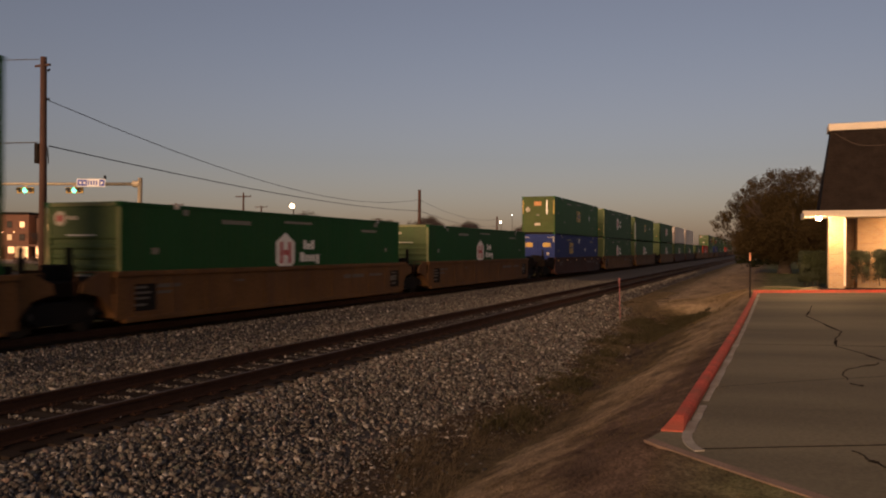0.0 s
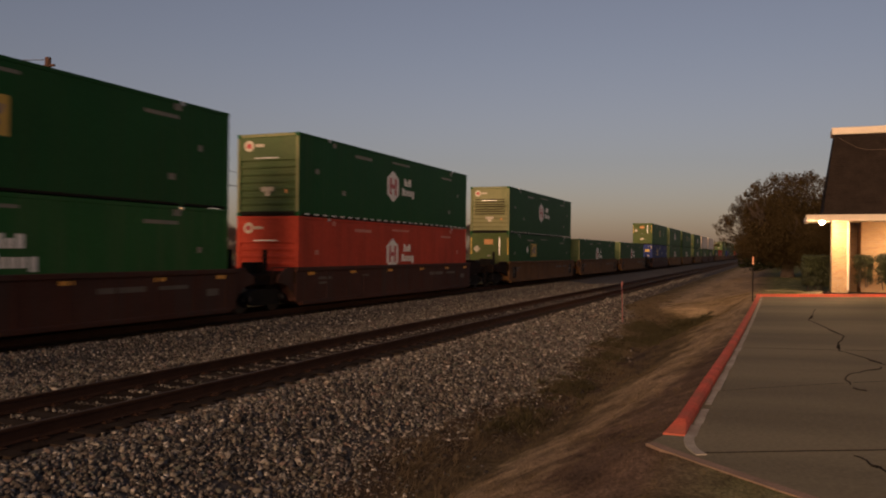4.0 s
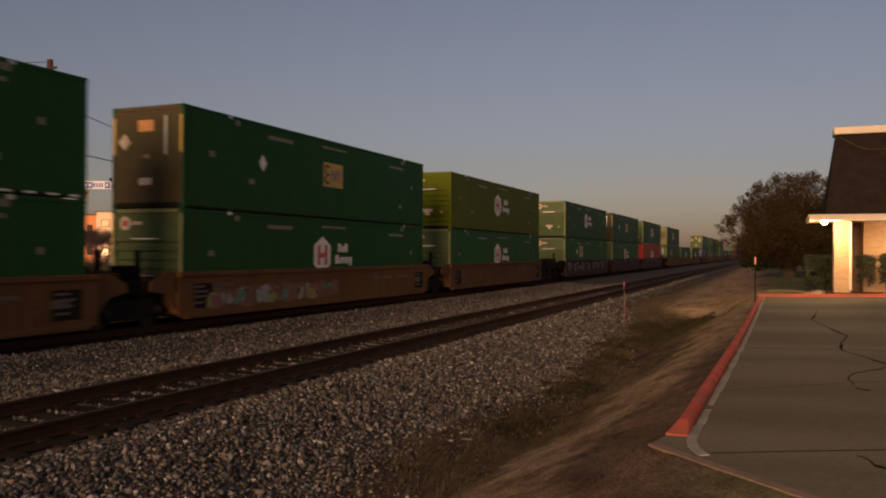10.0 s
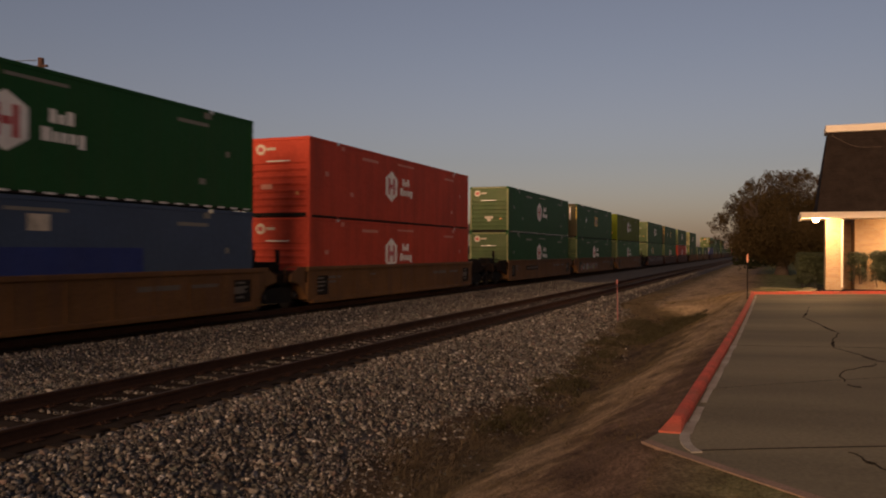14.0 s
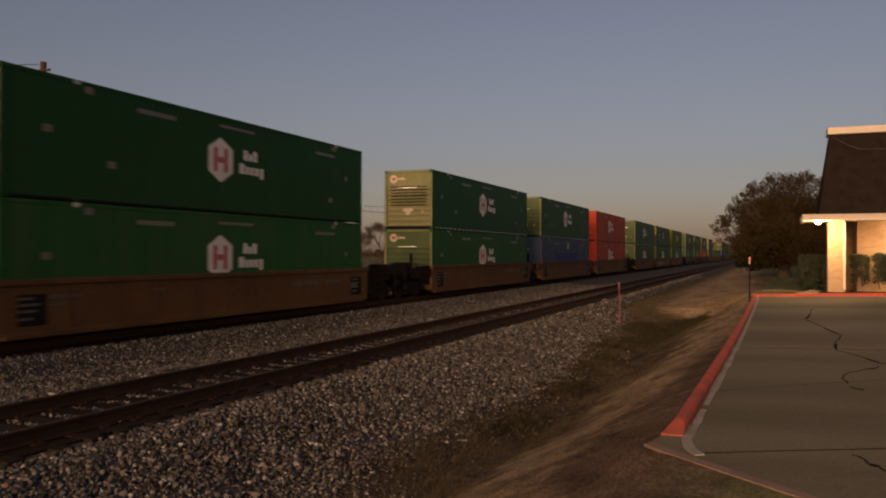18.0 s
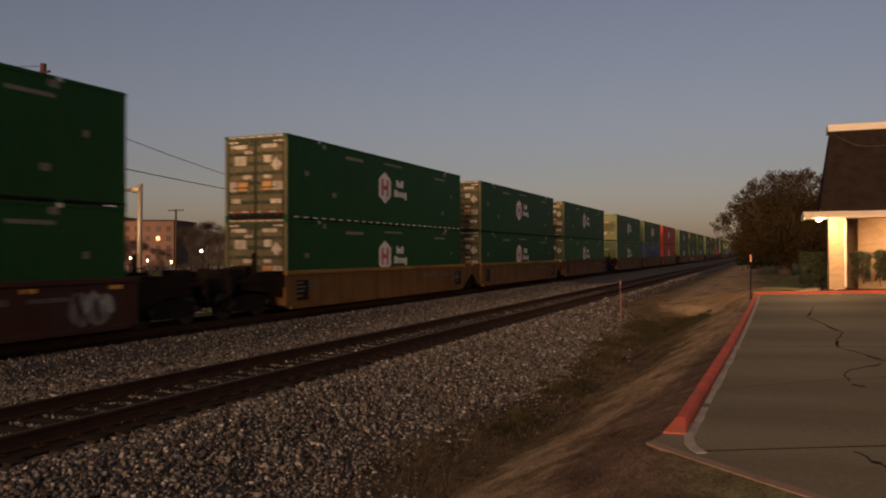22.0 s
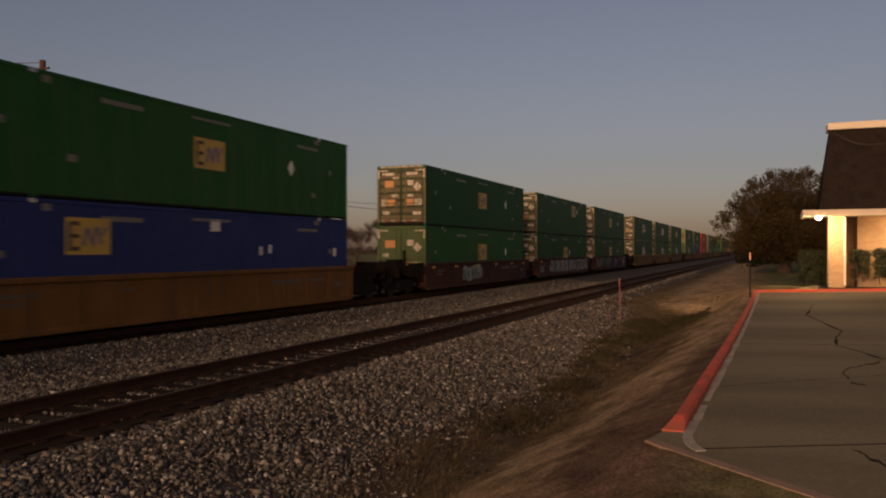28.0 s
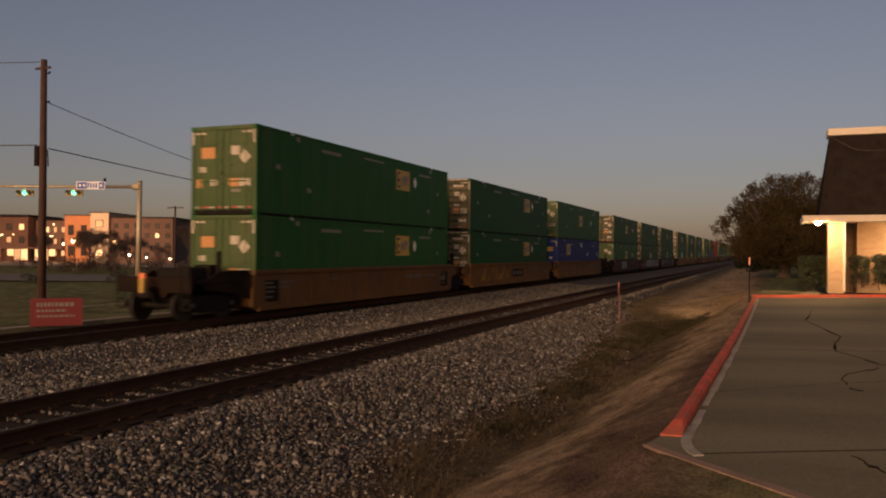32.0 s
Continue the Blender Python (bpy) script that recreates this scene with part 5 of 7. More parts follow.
shops = thing("shopfront", "brightly lit ground floor shopfront with tall panes", "shopfront", at=pose(-137.5, 115.4, -0.4, 0, 0, 22.4))
part("lintel", Build().box(-9, 6.2, 0, 1.2, 2.6, 2.9), WALLDARK, shops)
for k in range(11):
    part("mullion", Build().box(-9 + 1.4 * k - 0.06, -9 + 1.4 * k + 0.06, 0, 0.2, 0.0, 2.6), WALLDARK, shops)
    if k < 10 and k not in (2, 6):
        part("pane", Build().box(-9 + 1.4 * k + 0.06, -9 + 1.4 * (k + 1) - 0.06, 0.05, 0.1, 0.25 if k % 3 else 1.2, 2.5), WINLIT if k % 2 else WINDIM, shops)
# Unseen area lamp added to brighten and warm the far facades.
flood = new("facade_fill", bpy.data.lights.new("facade_fill", "AREA"))
flood.data.energy, flood.data.color, flood.data.size = 3300, (1.0, 0.62, 0.30), 2.5
flood.matrix_world = look((-116, 104, 8.0), (-128, 120, 5))


def far_side():
    st = thing("street", "worn asphalt street beyond the lawn", "road", kind="structure")
    asp = mat("far_asphalt", (0.09, 0.075, 0.062), 0.85, 0, 0.2, 1, 20, 0.2)
    far = mat("far_pavement", (0.24, 0.172, 0.125), 0.9, 0, 0.15, 1, 20, 0.1)
    part("carriageway", Build().add([(-260, -40, -0.42), (-260, -22, -0.42), (-30, 74, -0.40), (-30, 56, -0.40)], [(0, 1, 2, 3)]), asp, st)
    part("kerb_line", Build().add([(-260, -42.6, -0.38), (-260, -40, -0.38), (-30, 56, -0.36), (-30, 54.9, -0.36)], [(0, 1, 2, 3)]), far, st)
    part("forecourt", Build().add([(-180, 60, -0.41), (-180, 100, -0.41), (-90, 122, -0.41), (-72, 96, -0.41)], [(0, 1, 2, 3)]), far, st)
    strip = mat("pale_gravel", (0.30, 0.25, 0.19), 0.95, 0, 0.3, 3, 40, 0.4, spec=0.08)
    part("gravel_path", Build().add([(-21.95, 4, -0.36), (-21.45, 4, -0.36), (-21.35, 60, -0.36), (-21.8, 60, -0.36)], [(0, 1, 2, 3)]), strip, st, "pale gravel strip along the ballast")
    part("path_edge", Build().add([(-27.1, 23, -0.36), (-26.8, 23, -0.36), (-27.5, 31, -0.36), (-27.8, 31, -0.36)], [(0, 1, 2, 3)]), strip, st)
    for i, (x, y, w) in enumerate(((-50.5, 41.5, 1.6), (-46.2, 44.6, 2.0), (-56, 37, 1.6))):
        make_hedge("low_shrub", "low dark clipped shrub on the lawn", x, x + w, y, y + w * 0.7, -0.45, 0.25, 30, 60 + i, 2)
    r = np.random.default_rng(8)
    cs, rs = [], []
    for a in np.radians(np.linspace(-22, 66, 300)):
        d = r.uniform(330, 520)
        cs.append((-math.sin(a) * d, math.cos(a) * d, r.uniform(0.5, 3.2)))
        rs.append(r.uniform(2.2, 4.5))
    v, f = leaf_cloud(cs, rs, 110, 0.55, r, 0.8)
    tagged(new("far_woods", bulk_mesh("far_woods", v, f, TWIG)), "dark line of distant leafless woods", "woods", kind="stuff")
    cs, rs = [], []
    for _ in range(50):
        k = r.random()
        cs.append((-80 + 38 * k + r.uniform(-3, 3), 66 + 12 * k + r.uniform(-4, 4), r.uniform(0.0, 1.5) * r.uniform(0.4, 1)))
        rs.append(r.uniform(0.5, 1.3))
    v, f = leaf_cloud(cs, rs, 260, 0.09, r)
    tagged(new("far_brush", bulk_mesh("far_brush", v, f, TWIG)), "dark leafless brush along the far street", "brush", kind="stuff")
    cs = [(x, y, z) for x, y, z in zip(r.uniform(-2.5, 40, 160), r.uniform(78, 130, 160), r.uniform(0.6, 4.6, 160))]
    v, f = leaf_cloud(cs, r.uniform(0.8, 1.8, 160), 120, 0.22, r)
    tagged(new("back_trees", bulk_mesh("back_trees", v, f, DARKLEAF)), "dark mass of trees behind the building", "woods", kind="stuff")


far_side()


# ---- containers ----
CL, CW, CH = 16.154, 2.59, 2.896
HW = CW / 2
MESHES = {}


def cached(key, fn):
    if key not in MESHES:
        MESHES[key] = fn()
    return MESHES[key]


def body_mesh(paint, end):
    """Box with corrugated sides; the end towards y = 0 is a ribbed nose or a plain door bed."""
    b = Build()
    prof = [(0.14, 0)]
    y = 0.14
    while y < CL - 0.42:
        prof += [(y + 0.10, 0), (y + 0.14, 1), (y + 0.24, 1), (y + 0.28, 0)]
        y += 0.28
    prof.append((CL - 0.14, 0))
    for s in (-1, 1):
        vs, fs = [], []
        for yy, k in prof:
            x = s * (HW - 0.012 - 0.004 * k)
            vs += [(x, yy, 0.075), (x, yy, CH - 0.1)]
        for i in range(len(prof) - 1):
            fs.append((2 * i, 2 * i + 2, 2 * i + 3, 2 * i + 1))
        b.add(vs, fs)
    b.add([(-HW + 0.02, 0.05, CH - 0.03), (HW - 0.02, 0.05, CH - 0.03), (HW - 0.02, CL - 0.05, CH - 0.03), (-HW + 0.02, CL - 0.05, CH - 0.03)], [(0, 1, 2, 3)])
    b.add([(-HW + 0.02, 0.05, 0.05), (HW - 0.02, 0.05, 0.05), (HW - 0.02, CL - 0.05, 0.05), (-HW + 0.02, CL - 0.05, 0.05)], [(3, 2, 1, 0)])
    b.add([(-HW + 0.1, CL - 0.03, 0.1), (HW - 0.1, CL - 0.03, 0.1), (HW - 0.1, CL - 0.03, CH - 0.05), (-HW + 0.1, CL - 0.03, CH - 0.05)], [(0, 1, 2, 3)])
    if end in ("door", "flat", "plain"):
        b.add([(-HW + 0.1, 0.06, 0.1), (HW - 0.1, 0.06, 0.1), (HW - 0.1, 0.06, CH - 0.05), (-HW + 0.1, 0.06, CH - 0.05)], [(0, 1, 2, 3)])
    return b.mesh("body", paint)


def nose_mesh(material):
    """Ribbed front wall of a container."""
    b = Build()
    zs = [(0.14, 0)]
    z = 0.2
    while z < 2.02:
        zs += [(z, 0), (z + 0.05, 1), (z + 0.16, 1), (z + 0.21, 0)]
        z += 0.26
    zs.append((CH - 0.1, 0))
    vs, fs = [], []
    for zz, k in zs:
        vs += [(-HW + 0.12, 0.03 + 0.045 * k, zz), (HW - 0.12, 0.03 + 0.045 * k, zz)]
    for i in range(len(zs) - 1):
        fs.append((2 * i, 2 * i + 1, 2 * i + 3, 2 * i + 2))
    b.add(vs, fs)
    return b.mesh("front_wall", material)


def sticker(name, x, y0, y1, z0, z1, material, parent, label="", lift=0.0):
    """A thin plate on the side wall at height z, from y0 to y1 along the container."""
    return part(name, Build().box(x, x + 0.004 + lift, y0, y1, z0, z1), material, parent, label)


def hex_logo(c, y, z):
    e = HW - 0.011
    w, h = 0.56, 0.67
    pts = [(y, z - h), (y + w, z - h * 0.52), (y + w, z + h * 0.52), (y, z + h), (y - w, z + h * 0.52), (y - w, z - h * 0.52)]
    p = part("emblem_panel", Build().prism(pts, 0, e, e + 0.006), DECAL, c, "white hexagon emblem")
    for s in (-1, 1):
        part("emblem_bar", Build().box(e + 0.006, e + 0.010, y + s * 0.24 - 0.085, y + s * 0.24 + 0.085, z - 0.36, z + 0.36), DECALRED, p)
    part("emblem_bar", Build().box(e + 0.006, e + 0.010, y - 0.125, y + 0.125, z - 0.09, z + 0.09), DECALRED, p)
    for a, b_, zz, hh in ((1.12, 1.30, 0.27, 0.16), (1.36, 1.54, 0.22, 0.11), (1.60, 1.80, 0.27, 0.16), (0.90, 1.16, -0.16, 0.16), (1.22, 1.38, -0.20, 0.12),
                          (1.44, 1.62, -0.20, 0.12), (1.68, 1.88, -0.20, 0.12), (1.95, 2.14, -0.24, 0.17)):
        sticker("lettering_bar", e, y + a, y + b_, z + zz - hh, z + zz + hh, DECAL, c)


DIAMOND = {10.15: 2.05, 10.38: 2.05, 7.6: 2.1, 4.72: -0.72, 7.31: -3.6}   # place of the placard beside the emblem


def square_logo(c, y, z, diamond, plates=False):
    e = HW - 0.011
    p = part("emblem_panel", Build().box(e, e + 0.006, y + 0.08, y + 1.44, z - 0.44, z + 0.44), YELLOW, c, "yellow square emblem")
    part("emblem_bar", Build().box(e + 0.006, e + 0.010, y + 0.16, y + 0.25, z - 0.35, z + 0.35), BLACK, p)
    for k in (-0.30, 0, 0.30):
        part("emblem_bar", Build().box(e + 0.006, e + 0.010, y + 0.28, y + 0.48, z + k - 0.05, z + k + 0.05), BLACK, p)
    for a, c0, c1 in ((0.56, -0.24, 0.20), (0.70, 0.20, -0.16), (0.84, -0.24, 0.24), (1.00, 0.24, -0.20), (1.14, 0.02, 0.24)):
        part("emblem_stroke", Build().prism([(y + a, z + c0), (y + a + 0.09, z + c0), (y + a + 0.19, z + c1), (y + a + 0.10, z + c1)], 0, e + 0.006, e + 0.010), DECALBLUE, p)
    d = diamond
    if plates:
        for a, w, b_, h in ((8.1, 0.42, 2.28, 0.36), (10.5, 0.14, 1.56, 0.28), (11.0, 0.14, 1.62, 0.28), (15.1, 0.22, 1.5, 0.3)):
            sticker("data_plate", e, a, a + w, b_, b_ + h, DECAL, c)
        return
    part("placard", Build().prism([(d, z - 0.27), (d + 0.20, z), (d, z + 0.27), (d - 0.20, z)], 0, e, e + 0.006), DECAL, c, "white diamond placard")


# Faded front walls, and post and header faces with the glow painted cream.
PALENOSE = mat("faded_and_lit_cream_paint", (0.205, 0.205, 0.100), 0.6, 0, 0.2, 1, 12, 0.05, dirt=(0.075, 0.10, 0.04), dirt_amount=0.85, spec=0.2)


def make_container(color, end, side, off=7.35, tape=False, fine=True):
    paint = {"green": GREEN, "deep": DARKGREEN, "olive": OLIVE, "red": RED, "blue": BLUE, "slate": SLATE, "white": WHITEBOX}[color]
    word = {"green": "green", "deep": "dark green", "olive": "olive green", "red": "red", "blue": "blue", "slate": "faded slate blue", "white": "white"}[color]
    mark = {"hex": "with a white hexagon emblem", "square": "with a yellow square emblem", "none": "with plain sides"}[side]
    c = thing("shipping_container", f"{word} corrugated steel shipping container {mark}", "container", "containers on the train")
    part("body", cached(("body", color, end), lambda: body_mesh(paint, end)), paint, c)
    for s in (-1, 1):
        for y0 in (0.0, CL - 0.18):
            for z0 in (0.0, CH - 0.118):
                part("corner_casting", cached(("casting", color, s, y0, z0), lambda: Build().box(s * HW - (0.16 if s > 0 else 0.003), s * HW + (0.003 if s > 0 else 0.16), y0, y0 + 0.18, z0, z0 + 0.118, 0.012).mesh("corner_casting", paint)), paint, c)
    if fine:
        for s in (-1, 1):
            part("top_rail", Build().box(s * HW - (0.06 if s > 0 else 0), s * HW + (0 if s > 0 else 0.06), 0.15, CL - 0.15, CH - 0.11, CH - 0.004, 0.012), paint, c)
            # Black rail paints in the shade of the gap between stacked containers.
            part("bottom_rail", Build().box(s * HW - (0.06 if s > 0 else 0), s * HW + (0 if s > 0 else 0.06), 0.15, CL - 0.15, 0.015, 0.085, 0.012), UNDER, c, "bottom rail blackened as the shaded gap")
            for y0 in (0.0, CL - 0.17):
                post = part("corner_post", Build().box(s * HW - (0.14 if s > 0 else 0), s * HW + (0 if s > 0 else 0.14), y0, y0 + 0.17, 0.12, CH - 0.12, 0.015), paint, c)
                # Tan and cream post faces carry the low glow as paint.
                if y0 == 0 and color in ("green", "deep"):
                    part("post_face", Build().box(s * HW - (0.125 if s > 0 else -0.015), s * HW - (0.015 if s > 0 else -0.125), -0.004, 0.0005, 0.14, CH - 0.14), {"flat": FLATEND, "plain": PLAINEND, "door": ENDRIB if color == "deep" else ENDPAINT["green"]}.get(end, PALENOSE), post, "end face in its glow-lit tone")
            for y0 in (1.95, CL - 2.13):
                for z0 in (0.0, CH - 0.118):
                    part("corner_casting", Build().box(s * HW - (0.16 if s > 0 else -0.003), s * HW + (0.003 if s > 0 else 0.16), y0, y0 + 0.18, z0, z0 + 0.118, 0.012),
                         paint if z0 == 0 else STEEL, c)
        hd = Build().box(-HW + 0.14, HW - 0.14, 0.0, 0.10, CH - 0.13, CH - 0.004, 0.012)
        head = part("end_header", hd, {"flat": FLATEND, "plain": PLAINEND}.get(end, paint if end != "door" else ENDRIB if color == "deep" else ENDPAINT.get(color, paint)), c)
        # Header face in cream, its lit tone put into the colour.
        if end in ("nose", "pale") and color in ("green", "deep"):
            part("header_face", Build().box(-HW + 0.16, HW - 0.16, -0.004, 0.0005, CH - 0.115, CH - 0.015), PALENOSE, head, "end face in its glow-lit tone")
        # Pale dashes stand in for the light along the header edge.
        if end == "door" and color == "deep":
            tp = Build()
            for k in range(6):
                tp.box(-1.1 + 0.38 * k, -0.80 + 0.38 * k, -0.004, 0.0005, CH - 0.075, CH - 0.035)
            part("lit_header_dashes", tp, ENDPLATE, head)
        # End sill blackened likewise, for the shaded gap at the ends.
        part("end_sill", Build().box(-HW + 0.14, HW - 0.14, 0.0, 0.10, 0.02, 0.16, 0.012), UNDER, c)
        e = HW - 0.011
        faint = REDPLATE if color == "red" else PLATE
        sticker("reflector_strip", e, 7.3, 9.0, 2.56, 2.64, faint, c)
        sticker("number_bar", e, 12.7, 14.0, 2.38, 2.48, faint, c)
        sticker("number_bar", e, 4.0, 5.4, 2.44, 2.56, faint, c)
        for y, z in ((1.1, 1.55), (13.8, 2.62), (3.0, 0.9), (14.8, 1.6), (2.3, 2.62), (13.6, 0.7)):
            sticker("label_plate", e, y, y + random.Random(int(y * 10 + z)).uniform(0.16, 0.34), z, z + 0.17, faint, c)
    if tape:
        dash = cached("dash", lambda: Build().box(HW + 0.0005, HW + 0.004, 0, 0.30, 0.05, 0.10).mesh("reflective_tape", DECAL))
        y = 0.4
        while y < CL - 0.5:
            part("reflective_tape", dash, DECAL, c).location = (0, y, 0)
            y += 0.61
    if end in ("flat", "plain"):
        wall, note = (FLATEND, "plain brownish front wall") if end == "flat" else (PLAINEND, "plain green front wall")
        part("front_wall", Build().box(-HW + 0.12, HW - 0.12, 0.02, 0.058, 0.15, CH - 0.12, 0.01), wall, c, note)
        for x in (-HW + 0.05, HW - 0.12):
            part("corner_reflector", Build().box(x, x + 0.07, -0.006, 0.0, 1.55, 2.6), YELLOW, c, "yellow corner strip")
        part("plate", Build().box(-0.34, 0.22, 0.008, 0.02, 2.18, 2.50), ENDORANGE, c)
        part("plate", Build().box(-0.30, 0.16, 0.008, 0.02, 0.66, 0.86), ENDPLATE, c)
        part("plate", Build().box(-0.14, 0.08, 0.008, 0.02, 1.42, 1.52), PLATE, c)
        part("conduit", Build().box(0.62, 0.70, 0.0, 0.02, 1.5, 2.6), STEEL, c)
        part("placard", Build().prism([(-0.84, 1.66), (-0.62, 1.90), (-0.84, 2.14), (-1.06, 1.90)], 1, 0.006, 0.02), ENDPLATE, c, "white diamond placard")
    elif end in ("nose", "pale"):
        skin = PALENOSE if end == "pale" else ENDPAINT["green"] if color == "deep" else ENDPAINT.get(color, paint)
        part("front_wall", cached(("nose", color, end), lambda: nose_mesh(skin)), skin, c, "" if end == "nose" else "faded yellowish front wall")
        if end == "pale":
            for k in range(7):
                part("louvre_slot", Build().box(-0.98, 0.98, 0.012, 0.03, 1.16 + 0.15 * k, 1.21 + 0.15 * k), UNDER, c, "dark louvre slot")
        # emblem roundel and small plates on the ribbed end
        part("roundel", Build().tube((-0.80, 0.026, CH - 0.42), (-0.80, 0.018, CH - 0.42), 0.20, n=20), ENDPLATE if color != "olive" else ENDORANGE, c, "white roundel")
        part("roundel_mark", Build().box(-0.90, -0.70, 0.012, 0.0175, CH - 0.50, CH - 0.34), DECALRED, c)
        part("lettering_bar", Build().box(-0.55, -0.18, 0.018, 0.026, CH - 0.46, CH - 0.36), ENDPLATE, c)
        if color == "red":
            part("plate", Build().box(-0.78, -0.30, 0.015, 0.026, 1.02, 1.20), REDPLATE, c)
        else:
            part("plate", Build().box(-0.30, 0.26, 0.015, 0.026, 0.86, 1.02), ENDPLATE, c)
            part("plate", Build().box(-0.12, 0.10, 0.012, 0.026, 0.70, 0.86), ENDPLATE, c)
        part("grab_bar", Build().box(-0.55, 0.45, 0.0, 0.02, CH - 0.88, CH - 0.84), STEEL, c)
        part("plate", Build().box(0.70, 0.82, 0.015, 0.026, 0.80, 0.92), ENDORANGE, c)
    else:
        for s in (-1, 1):
            x0, x1 = (-HW + 0.15, -0.012) if s < 0 else (0.012, HW - 0.15)
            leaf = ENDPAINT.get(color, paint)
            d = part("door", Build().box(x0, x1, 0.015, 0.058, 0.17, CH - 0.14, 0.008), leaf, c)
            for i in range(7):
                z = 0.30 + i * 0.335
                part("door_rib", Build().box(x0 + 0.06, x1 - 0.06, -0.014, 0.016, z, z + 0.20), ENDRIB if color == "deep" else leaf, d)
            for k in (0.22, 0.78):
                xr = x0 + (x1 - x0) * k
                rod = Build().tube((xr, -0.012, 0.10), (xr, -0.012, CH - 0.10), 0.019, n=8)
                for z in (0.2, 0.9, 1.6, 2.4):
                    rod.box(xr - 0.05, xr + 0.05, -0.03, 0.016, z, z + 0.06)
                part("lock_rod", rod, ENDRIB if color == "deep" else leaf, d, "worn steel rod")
                part("handle", Build().box(xr - 0.02, xr + 0.30 * (1 if k < 0.5 else -1), -0.045, -0.02, 1.06, 1.10), paint, d)
            part("reflector", Build().box(x0 + 0.04, x0 + 0.42, 0.002, 0.014, CH - 0.26, CH - 0.20) if s < 0 else Build().box(x1 - 0.42, x1 - 0.04, 0.002, 0.014, CH - 0.26, CH - 0.20), ENDPLATE, d)
            for k in range(4):
                q = x0 + 0.05 + k * (x1 - x0 - 0.1) / 4
                part("reflector", Build().box(q, q + (x1 - x0 - 0.1) / 4 - 0.01, 0.002, 0.014, 0.22, 0.27), DECALRED if k % 2 else ENDPLATE, d)
        labels = ((-1.0, 2.08, 0.56, 0.34, YELLOW), (0.36, 2.08, 0.60, 0.34, YELLOW), (0.66, 1.4, 0.2, 0.2, ENDPLATE))
        tidy = ((-0.86, 2.02, 0.54, 0.36, ENDORANGE), (0.32, 2.08, 0.34, 0.28, ENDPLATE), (-1.06, 1.02, 0.24, 0.28, ENDORANGE), (0.22, 1.04, 0.40, 0.26, ENDORANGE), (0.64, 1.04, 0.44, 0.24, ENDPLATE),
                (-0.5, 1.04, 0.30, 0.20, ENDPLATE), (-0.96, 1.48, 0.28, 0.18, ENDPLATE), (0.34, 0.78, 0.34, 0.10, PLATE))
        busy = ((-0.86, 2.02, 0.46, 0.32, ENDORANGE), (0.35, 2.06, 0.30, 0.25, ENDPLATE), (-1.06, 1.12, 0.26, 0.34, ENDPLATE), (-0.74, 1.12, 0.40, 0.30, ENDORANGE), (0.24, 1.14, 0.40, 0.30, ENDORANGE),
                (0.70, 1.14, 0.40, 0.30, ENDPLATE), (-0.5, 1.45, 0.32, 0.14, ENDPLATE), (0.34, 1.45, 0.3, 0.12, ENDPLATE), (-1.0, 2.50, 0.62, 0.13, ENDPLATE), (0.28, 2.50, 0.62, 0.13, ENDPLATE),
                (-0.98, 0.62, 0.34, 0.16, ENDPLATE), (0.62, 0.60, 0.42, 0.16, ENDPLATE), (-0.44, 2.30, 0.3, 0.10, ENDPLATE))
        for x, z, w, h, m in tidy if color == "green" else labels if color == "blue" else busy:
            if side == "hex" and x == -0.86:
                m = ENDPLATE
            part("placard", Build().box(x, x + w, -0.020, 0.004, z - h / 2, z + h / 2), m, c)
        if color != "blue":
            part("placard", Build().prism([(0.86, 1.62), (1.08, 1.86), (0.86, 2.10), (0.64, 1.86)], 1, -0.024, 0.002), ENDPLATE, c, "white diamond placard")
        if side == "square":
            for x in (-HW + 0.05, HW - 0.13):
                part("corner_reflector", Build().box(x, x + 0.08, -0.009, -0.0045, 2.3, 2.72), ENDPLATE, c)
    if side == "hex":
        hex_logo(c, off, 1.58)
    if color == "slate":
        part("repaint_patch", Build().box(HW - 0.011, HW - 0.006, 4.2, 11.4, 0.95, 1.75), BLUE, c, "darker navy repainted patch")
        sticker("data_plate", HW - 0.011, 7.9, 8.5, 2.12, 2.50, ENDPLATE, c)
        part("corner_reflector", Build().box(HW + 0.001, HW + 0.005, 0.02, 0.15, 0.14, CH - 0.14), DECALRED, c, "orange red corner stripe")
    elif side == "square":
        square_logo(c, off, 2.02 if off > 9 else 2.06 if off == 2.85 else 1.5 if off == 7.6 else 1.62 if off > 7 else 1.85, off + (DIAMOND[off] if off in DIAMOND else 5.0), color == "blue")
    return c


# ---- well cars ----
WL = 8.35     # half the length of a well's side sill


REFLECT = mat("amber_reflector_sheet", (0.62, 0.27, 0.03), 0.4, 0, 0.15, 5, 40, 0.0)
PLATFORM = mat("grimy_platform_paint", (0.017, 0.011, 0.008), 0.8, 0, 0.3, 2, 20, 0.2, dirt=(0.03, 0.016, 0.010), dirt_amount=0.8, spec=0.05)


